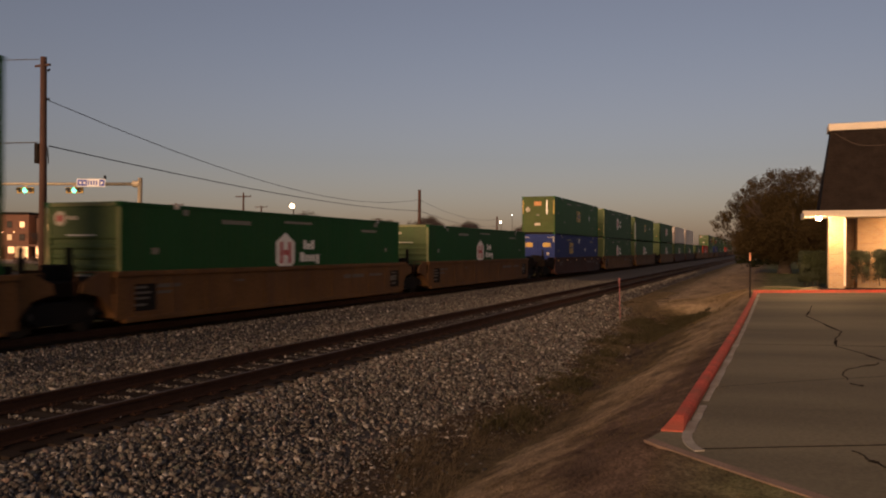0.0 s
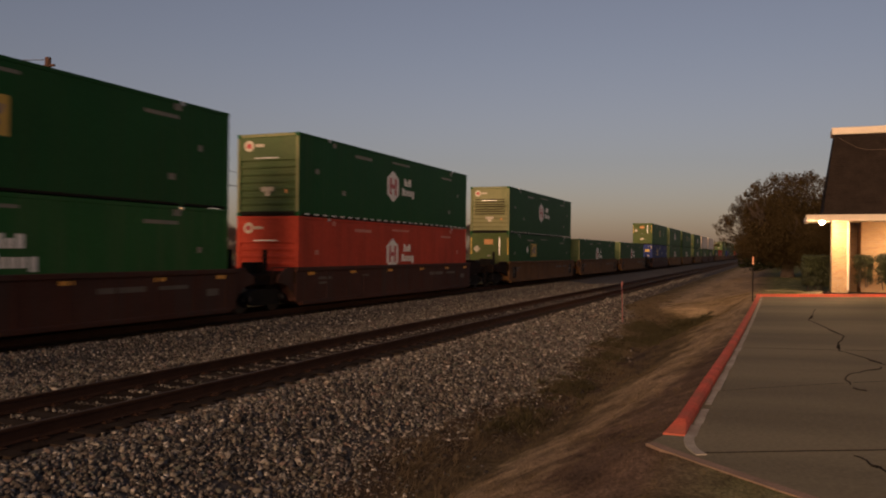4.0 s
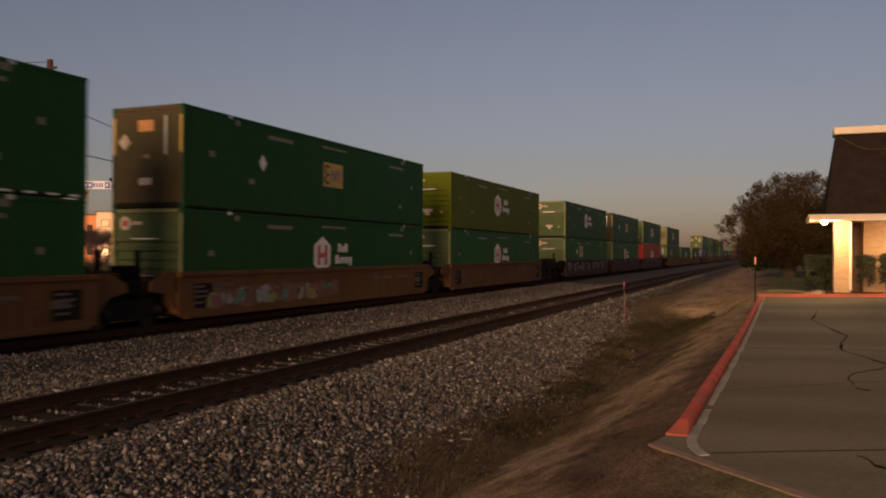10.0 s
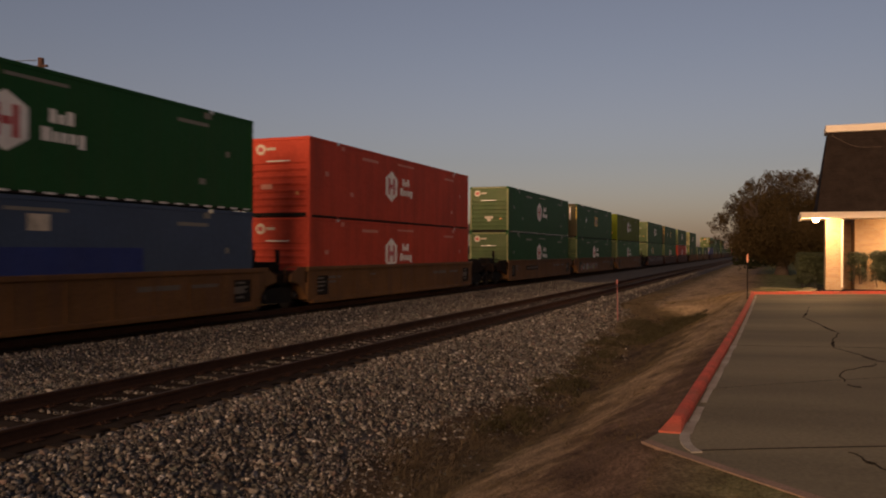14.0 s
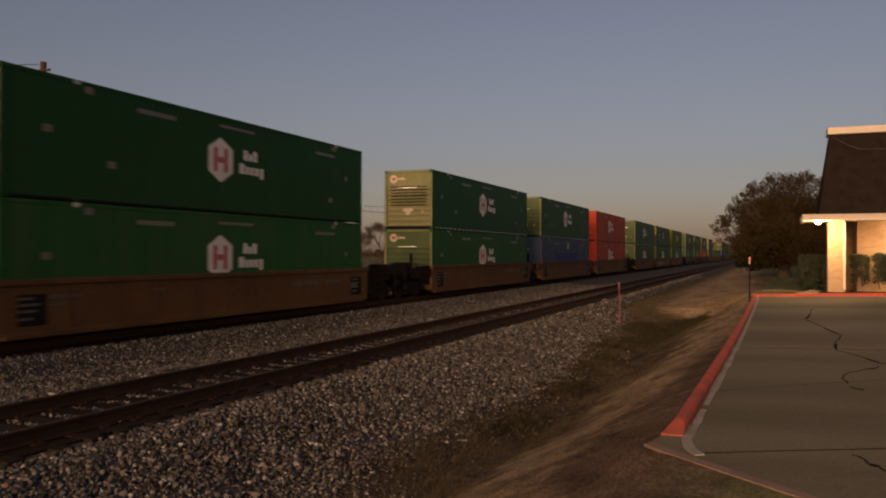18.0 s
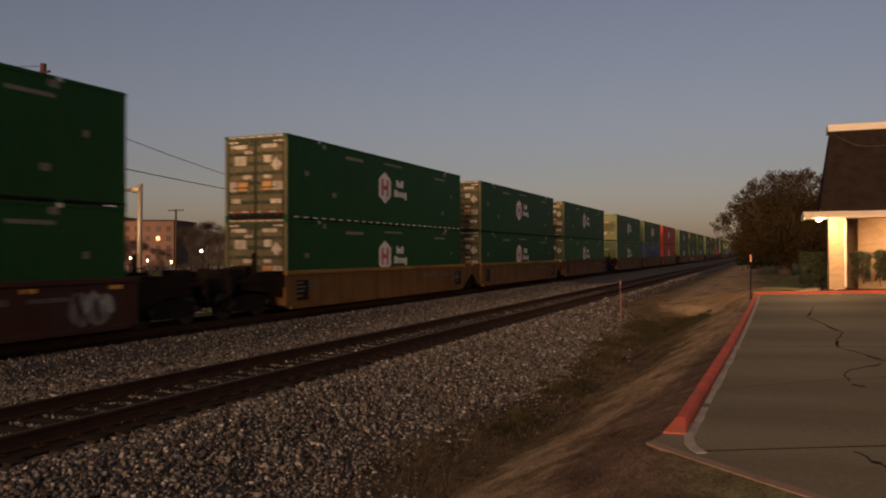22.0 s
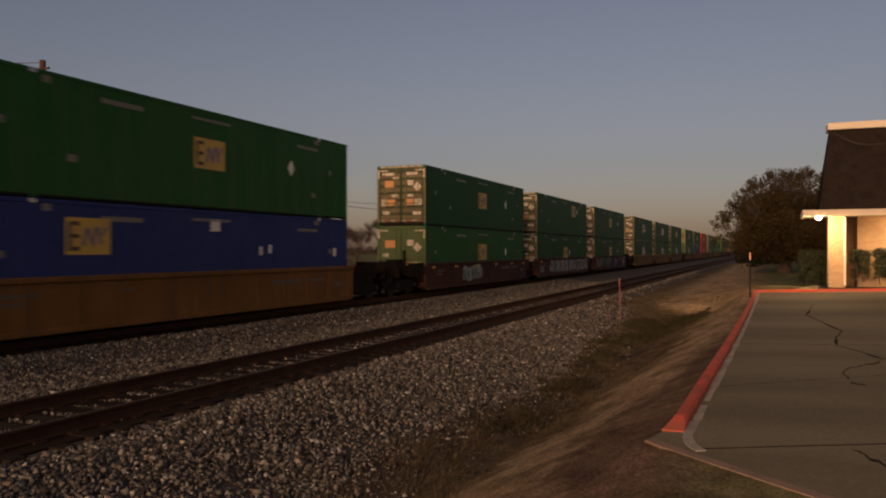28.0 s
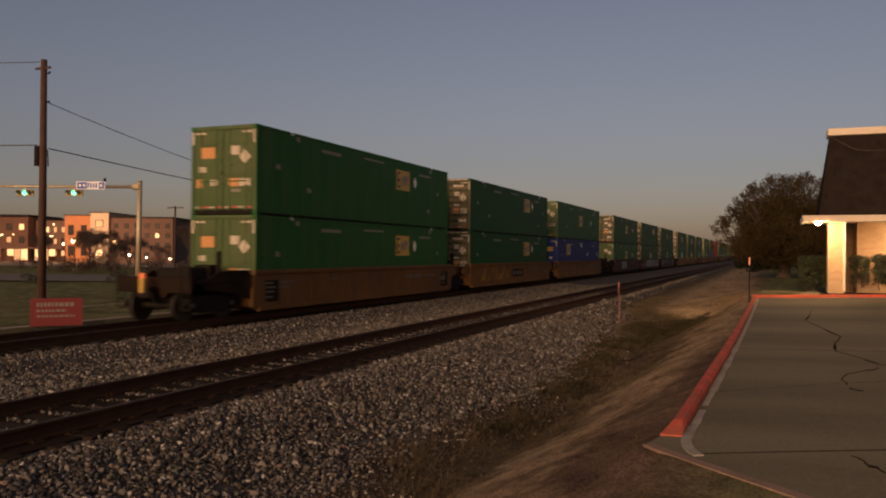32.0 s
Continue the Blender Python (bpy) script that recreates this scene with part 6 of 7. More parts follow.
def well_car(paint, word, front, rear, fine=True):
    """One unit of an articulated well car. Ends: 'joint' shares a truck, 'end' carries its own truck, platform and coupler."""
    c = thing("well_car", f"{word} low well car of a container train", "rail car", "well cars of the train")
    for s in (-1, 1):
        side = part("side_sill", Build().box(s * 1.40 - 0.012, s * 1.40 + 0.012, -WL, WL, 0.24, 1.36), paint, c)
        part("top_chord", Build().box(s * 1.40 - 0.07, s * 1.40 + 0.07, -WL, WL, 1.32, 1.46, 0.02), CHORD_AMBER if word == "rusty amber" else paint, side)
        part("bottom_chord", Build().box(s * 1.38 - 0.09, s * 1.38 + 0.08, -WL + 0.3, WL - 0.3, 0.15, 0.29, 0.02), paint, side)
        if fine:
            rib = Build().box(s * 1.40 - 0.05 if s < 0 else 1.411, s * 1.40 - 0.011 if s < 0 else 1.424, -0.035, 0.035, 0.28, 1.34).mesh("rib", paint)
            y = -WL + 0.6
            while y < WL:
                r = part("rib", rib, paint, side)
                r.location = (0, y, 0)
                y += 1.42
            for y in (-7.6, -4.6, -1.4, 1.9, 4.9, 7.4) if s > 0 and word[0] == "m" else ():
                r = part("reflector", Build().box(s * 1.415 - 0.003, s * 1.415 + 0.003, y, y + 0.42, 1.18, 1.28), REFLECT, side, "orange yellow reflector")
            if s > 0:
                for y, w, z, h in ((-6.9, 0.9, 1.05, 0.10), (-6.9, 0.6, 0.88, 0.08), (3.0, 1.6, 1.0, 0.14), (5.0, 1.2, 1.0, 0.10), (-3.6, 0.45, 1.08, 0.07), (7.0, 0.5, 0.8, 0.2)):
                    part("stencil_bar", Build().box(1.4125, 1.4155, y, y + w, z - h / 2, z + h / 2), STENCIL, side)
                if word[0] == "r":
                    for y in (-7.8, 7.0):
                        pan = part("data_panel", Build().box(1.4122, 1.4152, y, y + 0.85, 0.42, 1.12), UNDER, side, "black data panel")
                        for z in (0.55, 0.72, 0.86, 1.0):
                            part("stencil_bar", Build().box(1.4152, 1.4175, y + 0.1, y + 0.1 + 0.62 * random.Random(int(z * 90)).uniform(0.6, 1), z, z + 0.06), STENCIL, pan)
    fl = Build()
    for y in np.linspace(-7.6, 7.6, 7):
        fl.box(-1.38, 1.38, y - 0.14, y + 0.14, 0.16, 0.33)
    part("floor_beams", fl, UNDER, c)
    for s, kind in ((1, front), (-1, rear)):
        y0 = WL
        part("bulkhead", Build().box(-1.38, 1.38, min(s * y0, s * (y0 - 0.1)), max(s * y0, s * (y0 - 0.1)), 0.3, 1.3), paint, c)
        ln = 1.36 if kind == "joint" else 2.85
        a, b_ = s * y0, s * (y0 + ln)
        p = Build()
        p.box(-0.5, 0.5, min(a, b_), max(a, b_), 0.72, 1.18, 0.05)
        p.add([(-1.38, a, 1.32), (1.38, a, 1.32), (0.6, b_, 1.16), (-0.6, b_, 1.16), (-1.38, a, 0.9), (1.38, a, 0.9), (0.6, b_, 0.86), (-0.6, b_, 0.86)],
              [(0, 1, 2, 3), (7, 6, 5, 4), (0, 4, 5, 1), (1, 5, 6, 2), (2, 6, 7, 3), (3, 7, 4, 0)])
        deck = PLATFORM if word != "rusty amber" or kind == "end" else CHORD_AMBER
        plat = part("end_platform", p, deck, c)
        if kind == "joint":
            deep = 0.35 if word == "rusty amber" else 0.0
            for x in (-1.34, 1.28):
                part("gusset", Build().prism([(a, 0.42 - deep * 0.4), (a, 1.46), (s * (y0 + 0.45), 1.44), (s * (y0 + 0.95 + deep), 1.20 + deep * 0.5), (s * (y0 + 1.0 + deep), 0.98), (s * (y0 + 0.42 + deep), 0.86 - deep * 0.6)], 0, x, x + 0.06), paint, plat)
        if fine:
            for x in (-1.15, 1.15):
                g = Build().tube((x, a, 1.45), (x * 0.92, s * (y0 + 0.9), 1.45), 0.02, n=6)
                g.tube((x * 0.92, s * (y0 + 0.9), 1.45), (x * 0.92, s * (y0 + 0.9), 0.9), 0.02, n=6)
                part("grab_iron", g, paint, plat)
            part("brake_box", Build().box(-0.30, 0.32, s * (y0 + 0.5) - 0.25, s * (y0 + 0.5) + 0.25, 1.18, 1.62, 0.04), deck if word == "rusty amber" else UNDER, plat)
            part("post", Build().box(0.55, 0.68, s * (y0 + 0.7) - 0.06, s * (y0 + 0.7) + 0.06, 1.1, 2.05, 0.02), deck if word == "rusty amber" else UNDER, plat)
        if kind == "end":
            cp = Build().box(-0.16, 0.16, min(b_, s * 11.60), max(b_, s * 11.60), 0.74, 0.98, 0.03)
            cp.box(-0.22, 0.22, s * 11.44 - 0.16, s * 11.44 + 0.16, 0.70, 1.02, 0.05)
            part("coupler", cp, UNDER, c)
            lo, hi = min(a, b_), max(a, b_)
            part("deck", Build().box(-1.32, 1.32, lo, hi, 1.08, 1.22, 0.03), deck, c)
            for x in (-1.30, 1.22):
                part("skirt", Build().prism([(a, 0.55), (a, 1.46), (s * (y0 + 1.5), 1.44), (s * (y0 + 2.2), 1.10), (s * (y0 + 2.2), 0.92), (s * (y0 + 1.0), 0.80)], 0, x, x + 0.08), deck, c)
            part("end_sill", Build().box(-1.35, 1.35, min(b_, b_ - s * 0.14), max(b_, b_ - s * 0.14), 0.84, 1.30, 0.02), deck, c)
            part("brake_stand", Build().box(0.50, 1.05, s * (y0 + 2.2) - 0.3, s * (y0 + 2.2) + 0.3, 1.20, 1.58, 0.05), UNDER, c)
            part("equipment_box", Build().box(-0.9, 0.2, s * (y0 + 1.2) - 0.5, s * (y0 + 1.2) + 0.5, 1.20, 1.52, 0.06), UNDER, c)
            for x in (-1.3, 1.3):
                k = 0.26 if x < 0 else -0.26
                lad = Build()
                for q in (0, k):
                    lad.tube((x + q, b_, 1.62), (x + q, b_, 0.35), 0.02, n=6)
                for z in (0.37, 0.65, 0.95, 1.60):
                    lad.tube((x, b_, z), (x + k, b_, z), 0.02, n=6)
                part("ladder", lad, UNDER, c)
        if kind == "end" or s < 0:
            yt = s * (9.735 if kind == "joint" else 9.95)
            truck(c, yt)
    return c


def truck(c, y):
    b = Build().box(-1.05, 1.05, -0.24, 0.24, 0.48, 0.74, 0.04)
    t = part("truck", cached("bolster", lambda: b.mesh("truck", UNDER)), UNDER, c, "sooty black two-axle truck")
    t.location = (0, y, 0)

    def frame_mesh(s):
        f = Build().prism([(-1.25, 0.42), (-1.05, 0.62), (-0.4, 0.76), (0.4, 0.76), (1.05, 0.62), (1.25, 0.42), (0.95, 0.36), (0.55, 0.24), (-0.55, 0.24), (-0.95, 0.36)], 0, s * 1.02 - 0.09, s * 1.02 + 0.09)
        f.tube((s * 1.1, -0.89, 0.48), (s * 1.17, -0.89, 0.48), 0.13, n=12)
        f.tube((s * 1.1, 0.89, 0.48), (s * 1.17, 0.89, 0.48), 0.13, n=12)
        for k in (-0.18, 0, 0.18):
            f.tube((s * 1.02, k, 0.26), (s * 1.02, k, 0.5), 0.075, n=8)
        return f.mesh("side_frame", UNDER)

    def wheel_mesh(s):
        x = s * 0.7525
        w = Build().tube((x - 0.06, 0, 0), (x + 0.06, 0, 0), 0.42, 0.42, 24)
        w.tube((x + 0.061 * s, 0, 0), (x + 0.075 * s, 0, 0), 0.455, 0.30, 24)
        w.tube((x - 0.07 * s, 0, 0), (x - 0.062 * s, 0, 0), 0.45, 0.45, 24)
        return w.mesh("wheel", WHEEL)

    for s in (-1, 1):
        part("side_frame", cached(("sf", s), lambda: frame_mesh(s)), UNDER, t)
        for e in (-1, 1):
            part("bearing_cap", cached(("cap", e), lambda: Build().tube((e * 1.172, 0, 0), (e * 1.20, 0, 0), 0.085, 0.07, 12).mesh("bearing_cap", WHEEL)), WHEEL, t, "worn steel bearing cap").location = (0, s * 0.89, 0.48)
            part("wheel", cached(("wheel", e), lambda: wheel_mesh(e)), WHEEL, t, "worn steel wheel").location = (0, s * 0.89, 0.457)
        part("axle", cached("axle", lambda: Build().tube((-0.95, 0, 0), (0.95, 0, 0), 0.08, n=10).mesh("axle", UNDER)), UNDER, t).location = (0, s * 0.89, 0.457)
    return t


def graffiti(car, y, w, colors, seed, size=1.0, up=0.0):
    """Sprayed letters on a well's side: a blurred base, bolder shapes over it and dark strokes."""
    side = [o for o in car.children if o.name.startswith("side_sill")][1]
    r = random.Random(seed)
    layer = 1.4165

    def blob(cx, cz, a, h, material, jag=0.3, tilt=0.0, n=11):
        nonlocal layer
        pts = []
        for i in range(n):
            t = 2 * math.pi * i / n
            k = 1 - jag * r.random()
            q = math.sin(t) * h * k
            pts.append((cx + math.cos(t) * a * k + tilt * q, min(max(cz + up + q, 0.32), 1.30)))
        part("graffiti", Build().prism(pts, 0, layer - 0.004, layer), material, side, "sprayed graffiti shape")
        layer += 0.00035

    x = y
    while x < y + w:
        a = r.uniform(0.4, 0.8) * size
        blob(x + a * 0.6, 0.80 + r.uniform(-0.08, 0.08), a, 0.46, colors[0], 0.25)
        x += a * 1.1
    x = y
    while x < y + w:
        a = r.uniform(0.16, 0.34) * size
        blob(x + a, 0.82 + r.uniform(-0.1, 0.12), a, r.uniform(0.25, 0.42), r.choice(colors), 0.5, r.uniform(-0.5, 0.5))
        x += a * r.uniform(1.5, 2.2)
    x = y
    while x < y + w:
        blob(x + 0.2, 0.80 + r.uniform(-0.2, 0.2), r.uniform(0.05, 0.10), r.uniform(0.15, 0.40), r.choice((UNDER, SILL_RED)), 0.3, r.uniform(-0.8, 0.8), 7)
        x += r.uniform(0.35, 0.8)


def mural(car, y0, y1, zlo, zhi, fill, colors, seed):
    """A wide sprayed piece: a ragged pale fill with soft-edged letters and dark nicks."""
    side = [o for o in car.children if o.name.startswith("side_sill")][1]
    r = random.Random(seed)
    n = int((y1 - y0) / 0.35)
    top = [(y0 + (y1 - y0) * k / n, min(1.31, zhi + r.uniform(-0.12, 0.08))) for k in range(n + 1)]
    low = [(y0 + (y1 - y0) * k / n, max(0.31, zlo + r.uniform(-0.06, 0.16))) for k in range(n + 1)]
    layer = 1.4145
    for k in range(n):
        part("graffiti", Build().prism([low[k], low[k + 1], top[k + 1], top[k]], 0, layer - 0.003, layer), fill if k % 4 else colors[0], side, "sprayed graffiti fill")
    y = y0
    while y < y1 - 0.5:
        w, h = r.uniform(0.25, 0.7), r.uniform(0.22, 0.6)
        z = r.uniform(zlo, max(zlo + 0.05, zhi - h))
        t = r.uniform(-0.3, 0.3)
        layer = 1.4148 if layer > 1.4165 else layer + 0.0004
        pts = [(y + t * 0.5, z + 0.06), (y + w * 0.5, z), (y + w, z + 0.12), (y + w + t, z + h * 0.8), (y + w * 0.6 + t, min(z + h, 1.31)), (y + t, z + h * 0.85)]
        part("graffiti", Build().prism(pts, 0, layer - 0.003, layer), r.choice(colors), side, "sprayed graffiti shape")
        y += w * r.uniform(0.6, 1.0)
    for _ in range(n // 3):
        y, z = r.uniform(y0, y1 - 0.2), r.uniform(zlo + 0.1, zhi - 0.15)
        part("graffiti", Build().prism([(y, z), (y + 0.12, z + 0.02), (y + 0.15, z + 0.13), (y + 0.02, z + 0.12)], 0, 1.4165, 1.4185), SILL_RED, side, "dark sprayed nick")


PATCH = mat("repainted_ochre", (0.30, 0.165, 0.034), 0.7, 0, 0.35, 1.6, 14, 0.1, dirt=(0.13, 0.055, 0.02), dirt_amount=0.8, spec=0.1)
GRAFWHITE = mat("graffiti_pale", (0.25, 0.26, 0.24), 0.7, 0, 0.3, 3, 20, 0)
GRAFRUST = mat("graffiti_rusty", (0.15, 0.075, 0.045), 0.7, 0, 0.4, 3, 20, 0)
GRAFDULL = mat("graffiti_faded", (0.13, 0.115, 0.11), 0.7, 0, 0.4, 3, 20, 0)
GRAFDARK = mat("graffiti_dark_green", (0.030, 0.060, 0.045), 0.7, 0, 0.3, 3, 20, 0)
GRAFLIME = mat("graffiti_ochre_green", (0.20, 0.19, 0.06), 0.7, 0, 0.3, 3, 20, 0)
GRAFGREY = mat("graffiti_blue_grey", (0.215, 0.225, 0.225), 0.7, 0, 0.35, 2.5, 20, 0)
GRAFMAUVE = mat("graffiti_mauve", (0.185, 0.120, 0.145), 0.7, 0, 0.3, 3, 20, 0)
GRAFTEAL = mat("graffiti_teal", (0.070, 0.165, 0.135), 0.7, 0, 0.3, 3, 20, 0)
GRAFPINK = mat("graffiti_pink", (0.22, 0.07, 0.075), 0.7, 0, 0.3, 3, 20, 0)
GRAFBLUE = mat("graffiti_blue", (0.05, 0.07, 0.22), 0.7, 0, 0.3, 3, 20, 0)

# ---- the train: rear end of each container at 32 s, colours, ends and emblems ----
SPAN, GAP = 19.47, 23.45
UPPER_Z, LOWER_Z = 3.238, 0.335
TRAIN = [  # upper, lower (colour, end, emblem, place of the emblem), car paint
    (("green", "door", "square", 10.15), ("green", "door", "square", 10.15), "tan"),
    (("deep", "door", "square", 10.15), ("deep", "door", "square", 10.15), "ochre"),
    (("green", "door", "square", 7.3), ("blue", "door", "square", 2.85), "ochre"),
    (("deep", "door", "square", 7.3), ("green", "door", "square", 7.3), "maroon"),
    (("deep", "door", "square", 10.38), ("deep", "door", "square", 7.6), "maroon"),
    (("deep", "door", "square", 7.3), ("deep", "door", "square", 7.3), "maroon"),
    (("deep", "door", "hex", 7.35, True), ("deep", "door", "hex", 7.35), "amber"),
    (("deep", "door", "hex", 7.35), ("deep", "door", "hex", 7.35), "amber"),
    (("deep", "door", "hex", 7.35), ("green", "door", "hex", 7.35), "tan"),
    (("deep", "pale", "hex", 7.35, True), ("green", "nose", "hex", 7.35), "tan"),
    (("deep", "nose", "hex", 7.35, True), ("slate", "nose", "square", 2.45), "tan"),
    (("red", "nose", "hex", 6.67), ("red", "nose", "hex", 6.67), "tan"),
    (("deep", "nose", "hex", 7.35, True), ("deep", "nose", "hex", 7.35), "tan"),
    (("deep", "flat", "square", 7.31), ("deep", "nose", "hex", 7.35), "tan"),
    (("olive", "nose", "hex", 7.35), ("green", "nose", "hex", 7.35), "tan"),
    (("deep", "nose", "hex", 7.35), ("green", "nose", "square", 4.72), "maroon"),
    (("deep", "flat", "square", 7.31), ("green", "nose", "hex", 7.35), "maroon"),
    (("deep", "nose", "hex", 7.35, True), ("red", "nose", "hex", 7.35), "maroon"),
    (("deep", "pale", "hex", 7.35, True), ("deep", "plain", "square", 4.72), "tan"),
    (None, ("deep", "nose", "hex", 7.35), "tan"),
    (None, ("deep", "nose", "hex", 7.35), "tan"),
    (("green", "plain", "square", 7.3), ("blue", "door", "square", 4.7), "maroon"),
    (("deep", "nose", "hex", 7.35), ("deep", "nose", "hex", 7.35), "tan"),
    (("deep", "nose", "square", 7.3), ("deep", "nose", "hex", 7.35), "tan"),
    (("deep", "nose", "hex", 7.35), ("deep", "nose", "hex", 7.35), "tan"),
    (("white", "nose", "none", 7.3), ("deep", "nose", "hex", 7.35), "maroon"),
    (("white", "nose", "none", 7.3), ("deep", "nose", "hex", 7.35), "maroon"),
    (None, ("deep", "nose", "hex", 7.35), "tan"),
    (None, ("red", "nose", "hex", 7.35), "tan"),
    (("deep", "nose", "hex", 7.35), ("deep", "nose", "hex", 7.35), "tan"),
    (("deep", "nose", "hex", 7.35), ("blue", "nose", "square", 4.7), "tan"),
    (("deep", "nose", "hex", 7.35), ("deep", "nose", "hex", 7.35), "maroon"),
    (("green", "nose", "hex", 7.35), ("deep", "nose", "hex", 7.35), "maroon"),
    (("deep", "nose", "hex", 7.35), ("red", "nose", "hex", 7.35), "maroon"),
    (("deep", "nose", "hex", 7.35), ("deep", "nose", "hex", 7.35), "tan"),
    (("green", "nose", "hex", 7.35), ("deep", "nose", "hex", 7.35), "tan"),
]
REAR_Y = [20.98, 40.47, 59.77, 83.5, 102.97, 122.59, 146.0, 165.39, 184.93, 208.26, 228.04, 247.54, 270.97, 290.43, 310.02, 333.68, 353.14, 373.1, 396.71, 416.15, 435.6, 459.6]
MOVERS = []    # (thing, y at 32 s, z)
masters = {}


def stock(key, maker, m):
    """The first of a kind is built, the others are copies."""
    if key not in masters:
        masters[key] = maker()
        masters[key].matrix_basis = m
        return masters[key]
    return copy_thing(masters[key], m)


def build_train():
    y = REAR_Y[0]
    for i, (up_, low, paint) in enumerate(TRAIN):
        fine = i < 23
        if i < len(REAR_Y):
            y = REAR_Y[i]
        for spec, z in ((up_, UPPER_Z), (low, LOWER_Z)):
            if spec:
                ob = stock((*spec, fine), lambda: make_container(*spec, fine=fine), pose(FAR_X, y, z))
                MOVERS.append((ob, y, z))
        k = i % 3
        rear = "end" if k == 0 else "joint"
        front = "end" if k == 2 else "joint"
        m = {"ochre": (SILL_YEL, "ochre yellow"), "maroon": (SILL_RED, "maroon brown"), "amber": (SILL_AMBER, "rusty amber"), "tan": (SILL_TAN, "rusty yellow-brown")}[paint]
        cy = y + CL / 2
        if i in (3, 4, 5, 12, 13, 15):
            car = well_car(m[0], m[1] if i == 12 else m[1] + " graffiti-covered", front, rear, True)
            car.matrix_basis = pose(FAR_X, cy, 0)
            if i == 3:
                graffiti(car, -3.4, 2.2, (GRAFWHITE, GRAFTEAL), 1)
            elif i == 4:
                mural(car, -5.0, 7.9, 0.36, 1.31, GRAFGREY, (GRAFDULL, GRAFGREY, GRAFTEAL, GRAFMAUVE, GRAFGREY), 2)
                side = [o for o in car.children if o.name.startswith("side_sill")][1]
                part("number_patch", Build().box(1.4122, 1.4152, -7.7, -6.7, 0.48, 0.95), GRAFDULL, side, "pale square stencil patch")
            elif i == 5:
                graffiti(car, -4.4, 3.9, (GRAFDARK, GRAFTEAL, GRAFDULL, GRAFTEAL), 3, 1.2, 0.08)
                graffiti(car, 1.6, 0.9, (GRAFBLUE,), 4)
                graffiti(car, 6.3, 0.9, (GRAFDULL, GRAFWHITE), 7, 0.7)
                graffiti(car, -7.6, 1.8, (GRAFRUST, GRAFDULL), 5)
            elif i == 15:
                for y0 in (-7.4, -5.6, -2.9, -0.6, 1.6, 3.2, 5.4):
                    graffiti(car, y0, 0.5, (GRAFDULL,), 20 + int(y0), 0.7, 0.18)
                side = [o for o in car.children if o.name.startswith("side_sill")][1]
                part("name_bar", Build().box(1.4122, 1.4152, -4.4, -2.6, 0.78, 0.96), GRAFDULL, side, "faded pale lettering bar")
            elif i == 13:
                mural(car, -7.4, 0.2, 0.36, 0.98, GRAFRUST, (GRAFRUST, GRAFTEAL, GRAFLIME, GRAFGREY, GRAFTEAL, GRAFPINK), 6)
        else:
            car = (well_car(m[0], m[1], front, rear, fine) if i == 1 else None) or stock(("car", paint, front, rear, fine), lambda: well_car(m[0], m[1], front, rear, fine), pose(FAR_X, cy, 0))
        if i == 1:
            car.matrix_basis = pose(FAR_X, cy, 0)
            side = [o for o in car.children if o.name.startswith("side_sill")][1]
            for k, (y0, y1, za, zb) in enumerate(((-6.6, -5.6, 0.45, 1.25), (-5.5, -4.9, 0.40, 0.95), (-5.0, -4.1, 0.82, 1.26), (-4.2, -3.5, 0.40, 1.22), (-3.6, -2.6, 0.45, 0.85), (-2.9, -2.2, 0.70, 1.27), (-2.3, -1.4, 0.42, 1.05))):
                lift = 1.4148 + 0.0004 * k
                part("paint_patch", Build().prism([(y0, za), (y1 - 0.25, za + 0.08), (y1, zb - 0.1), (y0 + 0.3, zb)], 0, 1.4121, lift), PATCH, side, "lighter repainted ochre patch")
            pan = part("name_panel", Build().box(1.4148, 1.4170, -0.85, 1.6, 0.58, 1.06), UNDER, side, "dark name panel")
            for k in range(3):
                part("lettering_bar", Build().box(1.4170, 1.4190, -0.55 + 0.7 * k, -0.05 + 0.7 * k, 0.70, 0.94), STENCIL, pan)
        if i == 12:
            side = [o for o in car.children if o.name.startswith("side_sill")][1]
            pan = part("name_panel", Build().box(1.4125, 1.4150, -4.42, -1.46, 0.76, 1.06), UNDER, side, "dark name panel")
            for k in range(5):
                part("lettering_bar", Build().box(1.4150, 1.4165, -4.2 + 0.55 * k, -3.78 + 0.55 * k, 0.84, 0.98), STENCIL, pan)
        MOVERS.append((car, cy, 0.0))
        if i == 0:
            mark = thing("end_of_train_device", "orange and yellow end-of-train marker on the rear coupler", "train marker", at=pose(FAR_X, cy - 11.58, 0))
            part("box", Build().box(-0.075, 0.075, -0.10, 0.04, 0.86, 1.26, 0.02), YELLOW, mark)
            part("marker", Build().box(-0.065, 0.065, -0.09, 0.03, 1.26, 1.42, 0.02), mat("flashing_marker", (0.8, 0.2, 0.06), 0.4, 0, 0, 1, 1, 0, emit=(1.0, 0.25, 0.06), power=0.35), mark, "glowing orange lens")
            part("hose", Build().tube((0.25, 0.05, 0.85), (0.45, 0.1, 0.35), 0.03, n=8), UNDER, mark)
            MOVERS.append((mark, cy - 11.58, 0.0))
        y += GAP if front == "end" else SPAN


build_train()


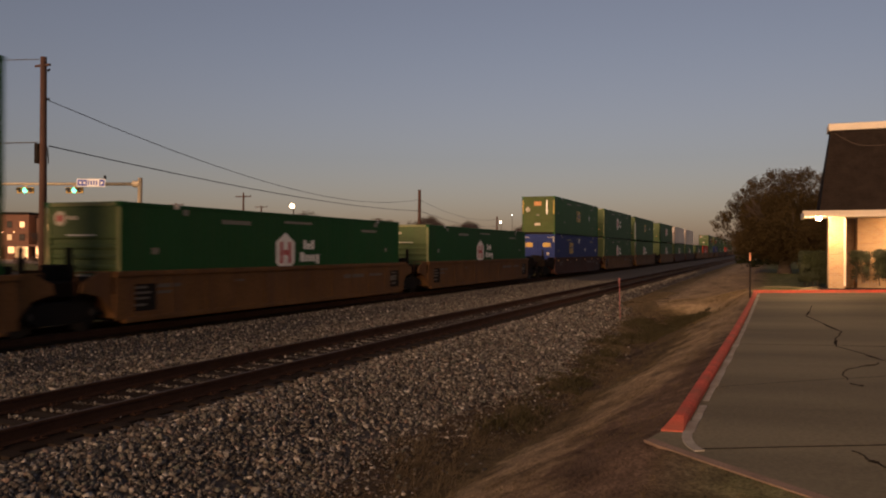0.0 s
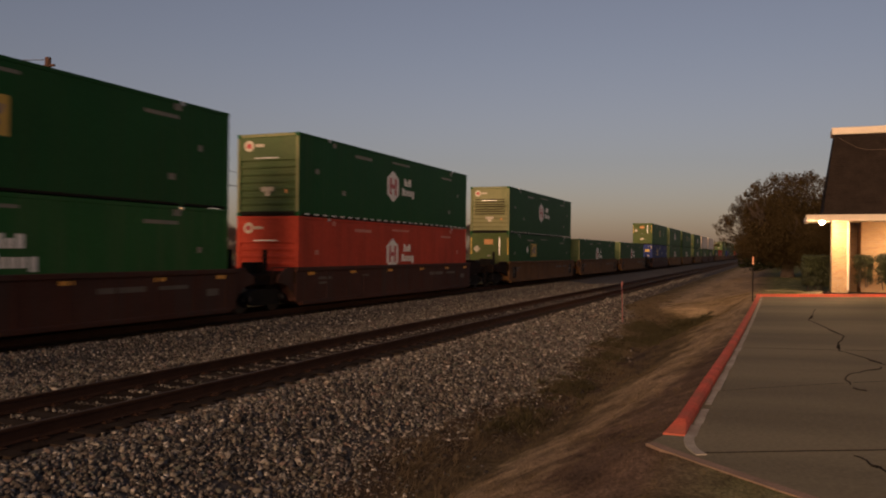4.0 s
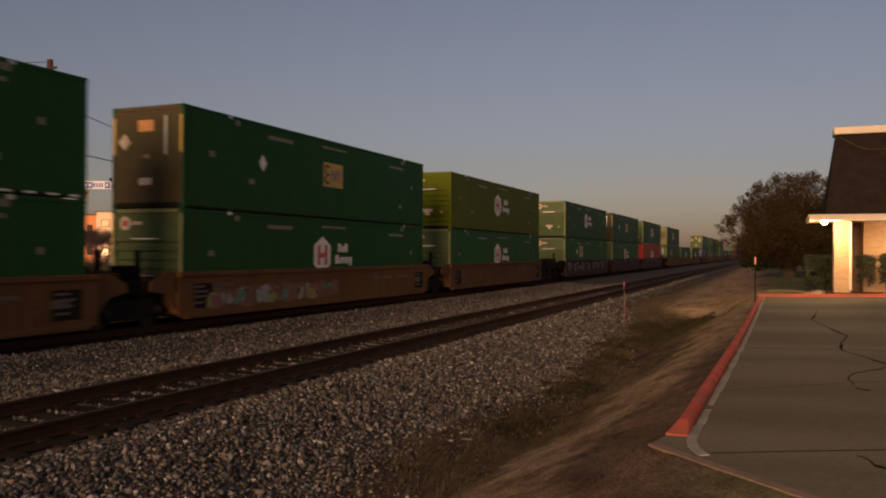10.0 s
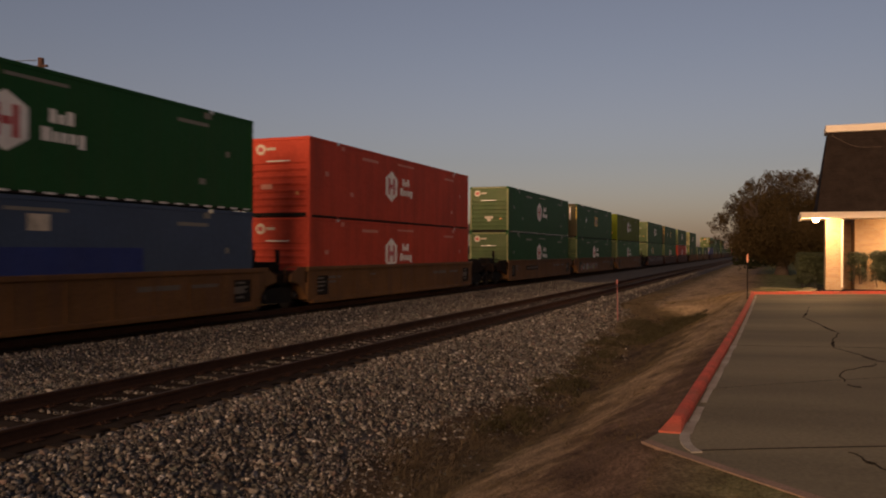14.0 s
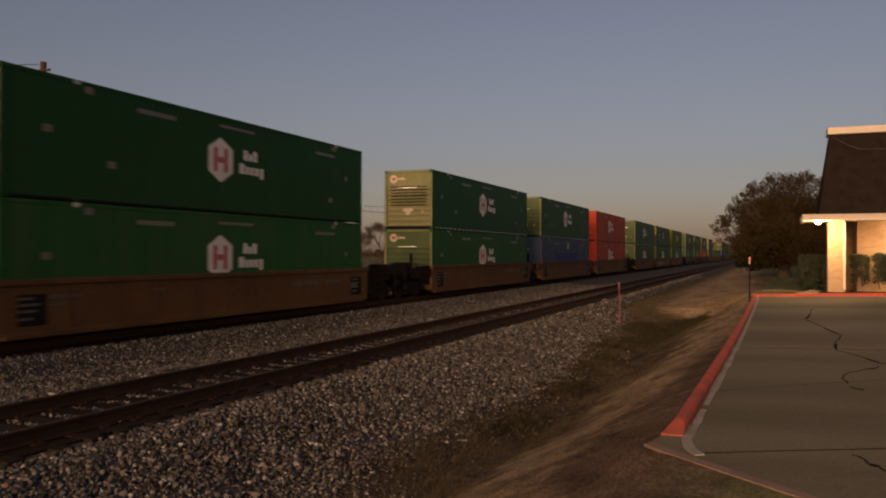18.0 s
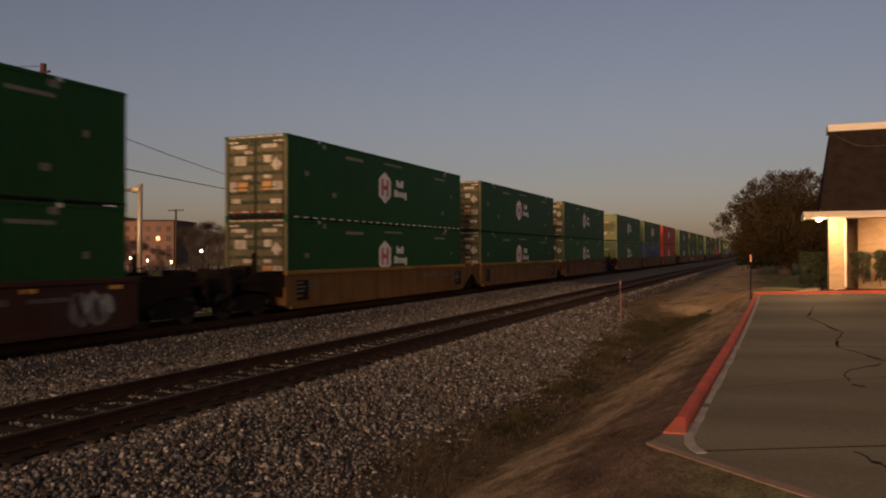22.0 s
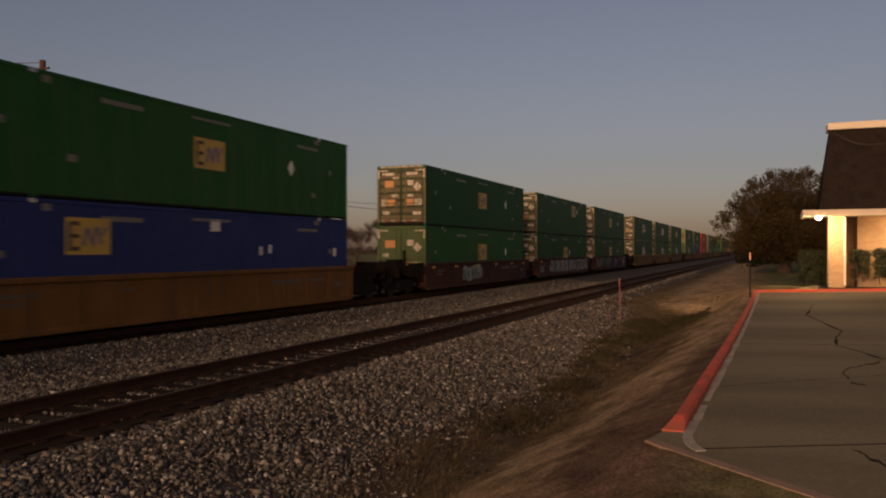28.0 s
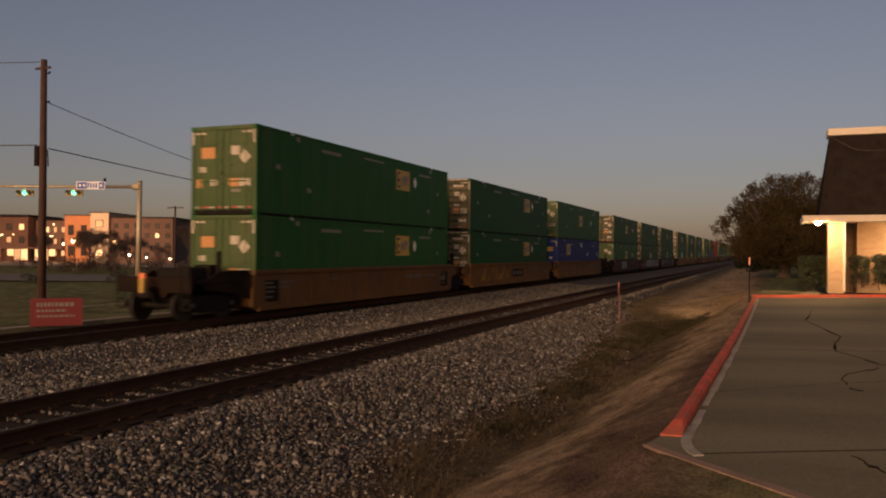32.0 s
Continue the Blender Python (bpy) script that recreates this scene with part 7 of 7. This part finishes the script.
def motions():
    way = [  # seconds, metres the train still has to go
        (0, -400.86), (1, -387.93), (2, -375.45), (3, -362.78), (4.5, -343.4), (6, -324.03), (7, -311.11), (8, -298.69), (9, -285.94), (10, -273.07),
        (11, -260.86), (12, -248.26), (13, -235.33), (14, -223.28), (15.5, -204.4), (17, -185.54), (18, -173.05), (19, -160.38), (20, -148.14), (21, -135.91),
        (22, -123.28), (23, -111.15), (24, -98.74), (25, -85.98), (26.5, -67.5), (28, -49.09), (29, -36.96), (30, -24.45), (31, -12.16), (32, 0.0)]
    for ob, y, z in MOVERS:
        walk(ob, [(t, pose(FAR_X, y + s, z)) for t, s in way])
    # wheels roll on the rail
    ts, ss = [w[0] for w in way], [w[1] for w in way]
    turn = [(k / 20, -math.degrees(float(np.interp(k / 20, ts, ss)) / 0.457)) for k in range(641)]
    cars = [ob for ob, y, z in MOVERS if ob.name.startswith("well_car")]
    for car in cars[:6]:
        for tr in car.children:
            if tr.name.startswith("truck"):
                for ob in tr.children:
                    if ob.name.startswith("wheel"):
                        y, z = ob.location.y, ob.location.z
                        walk(ob, [(t, pose(0, y, z, a)) for t, a in turn])


motions()
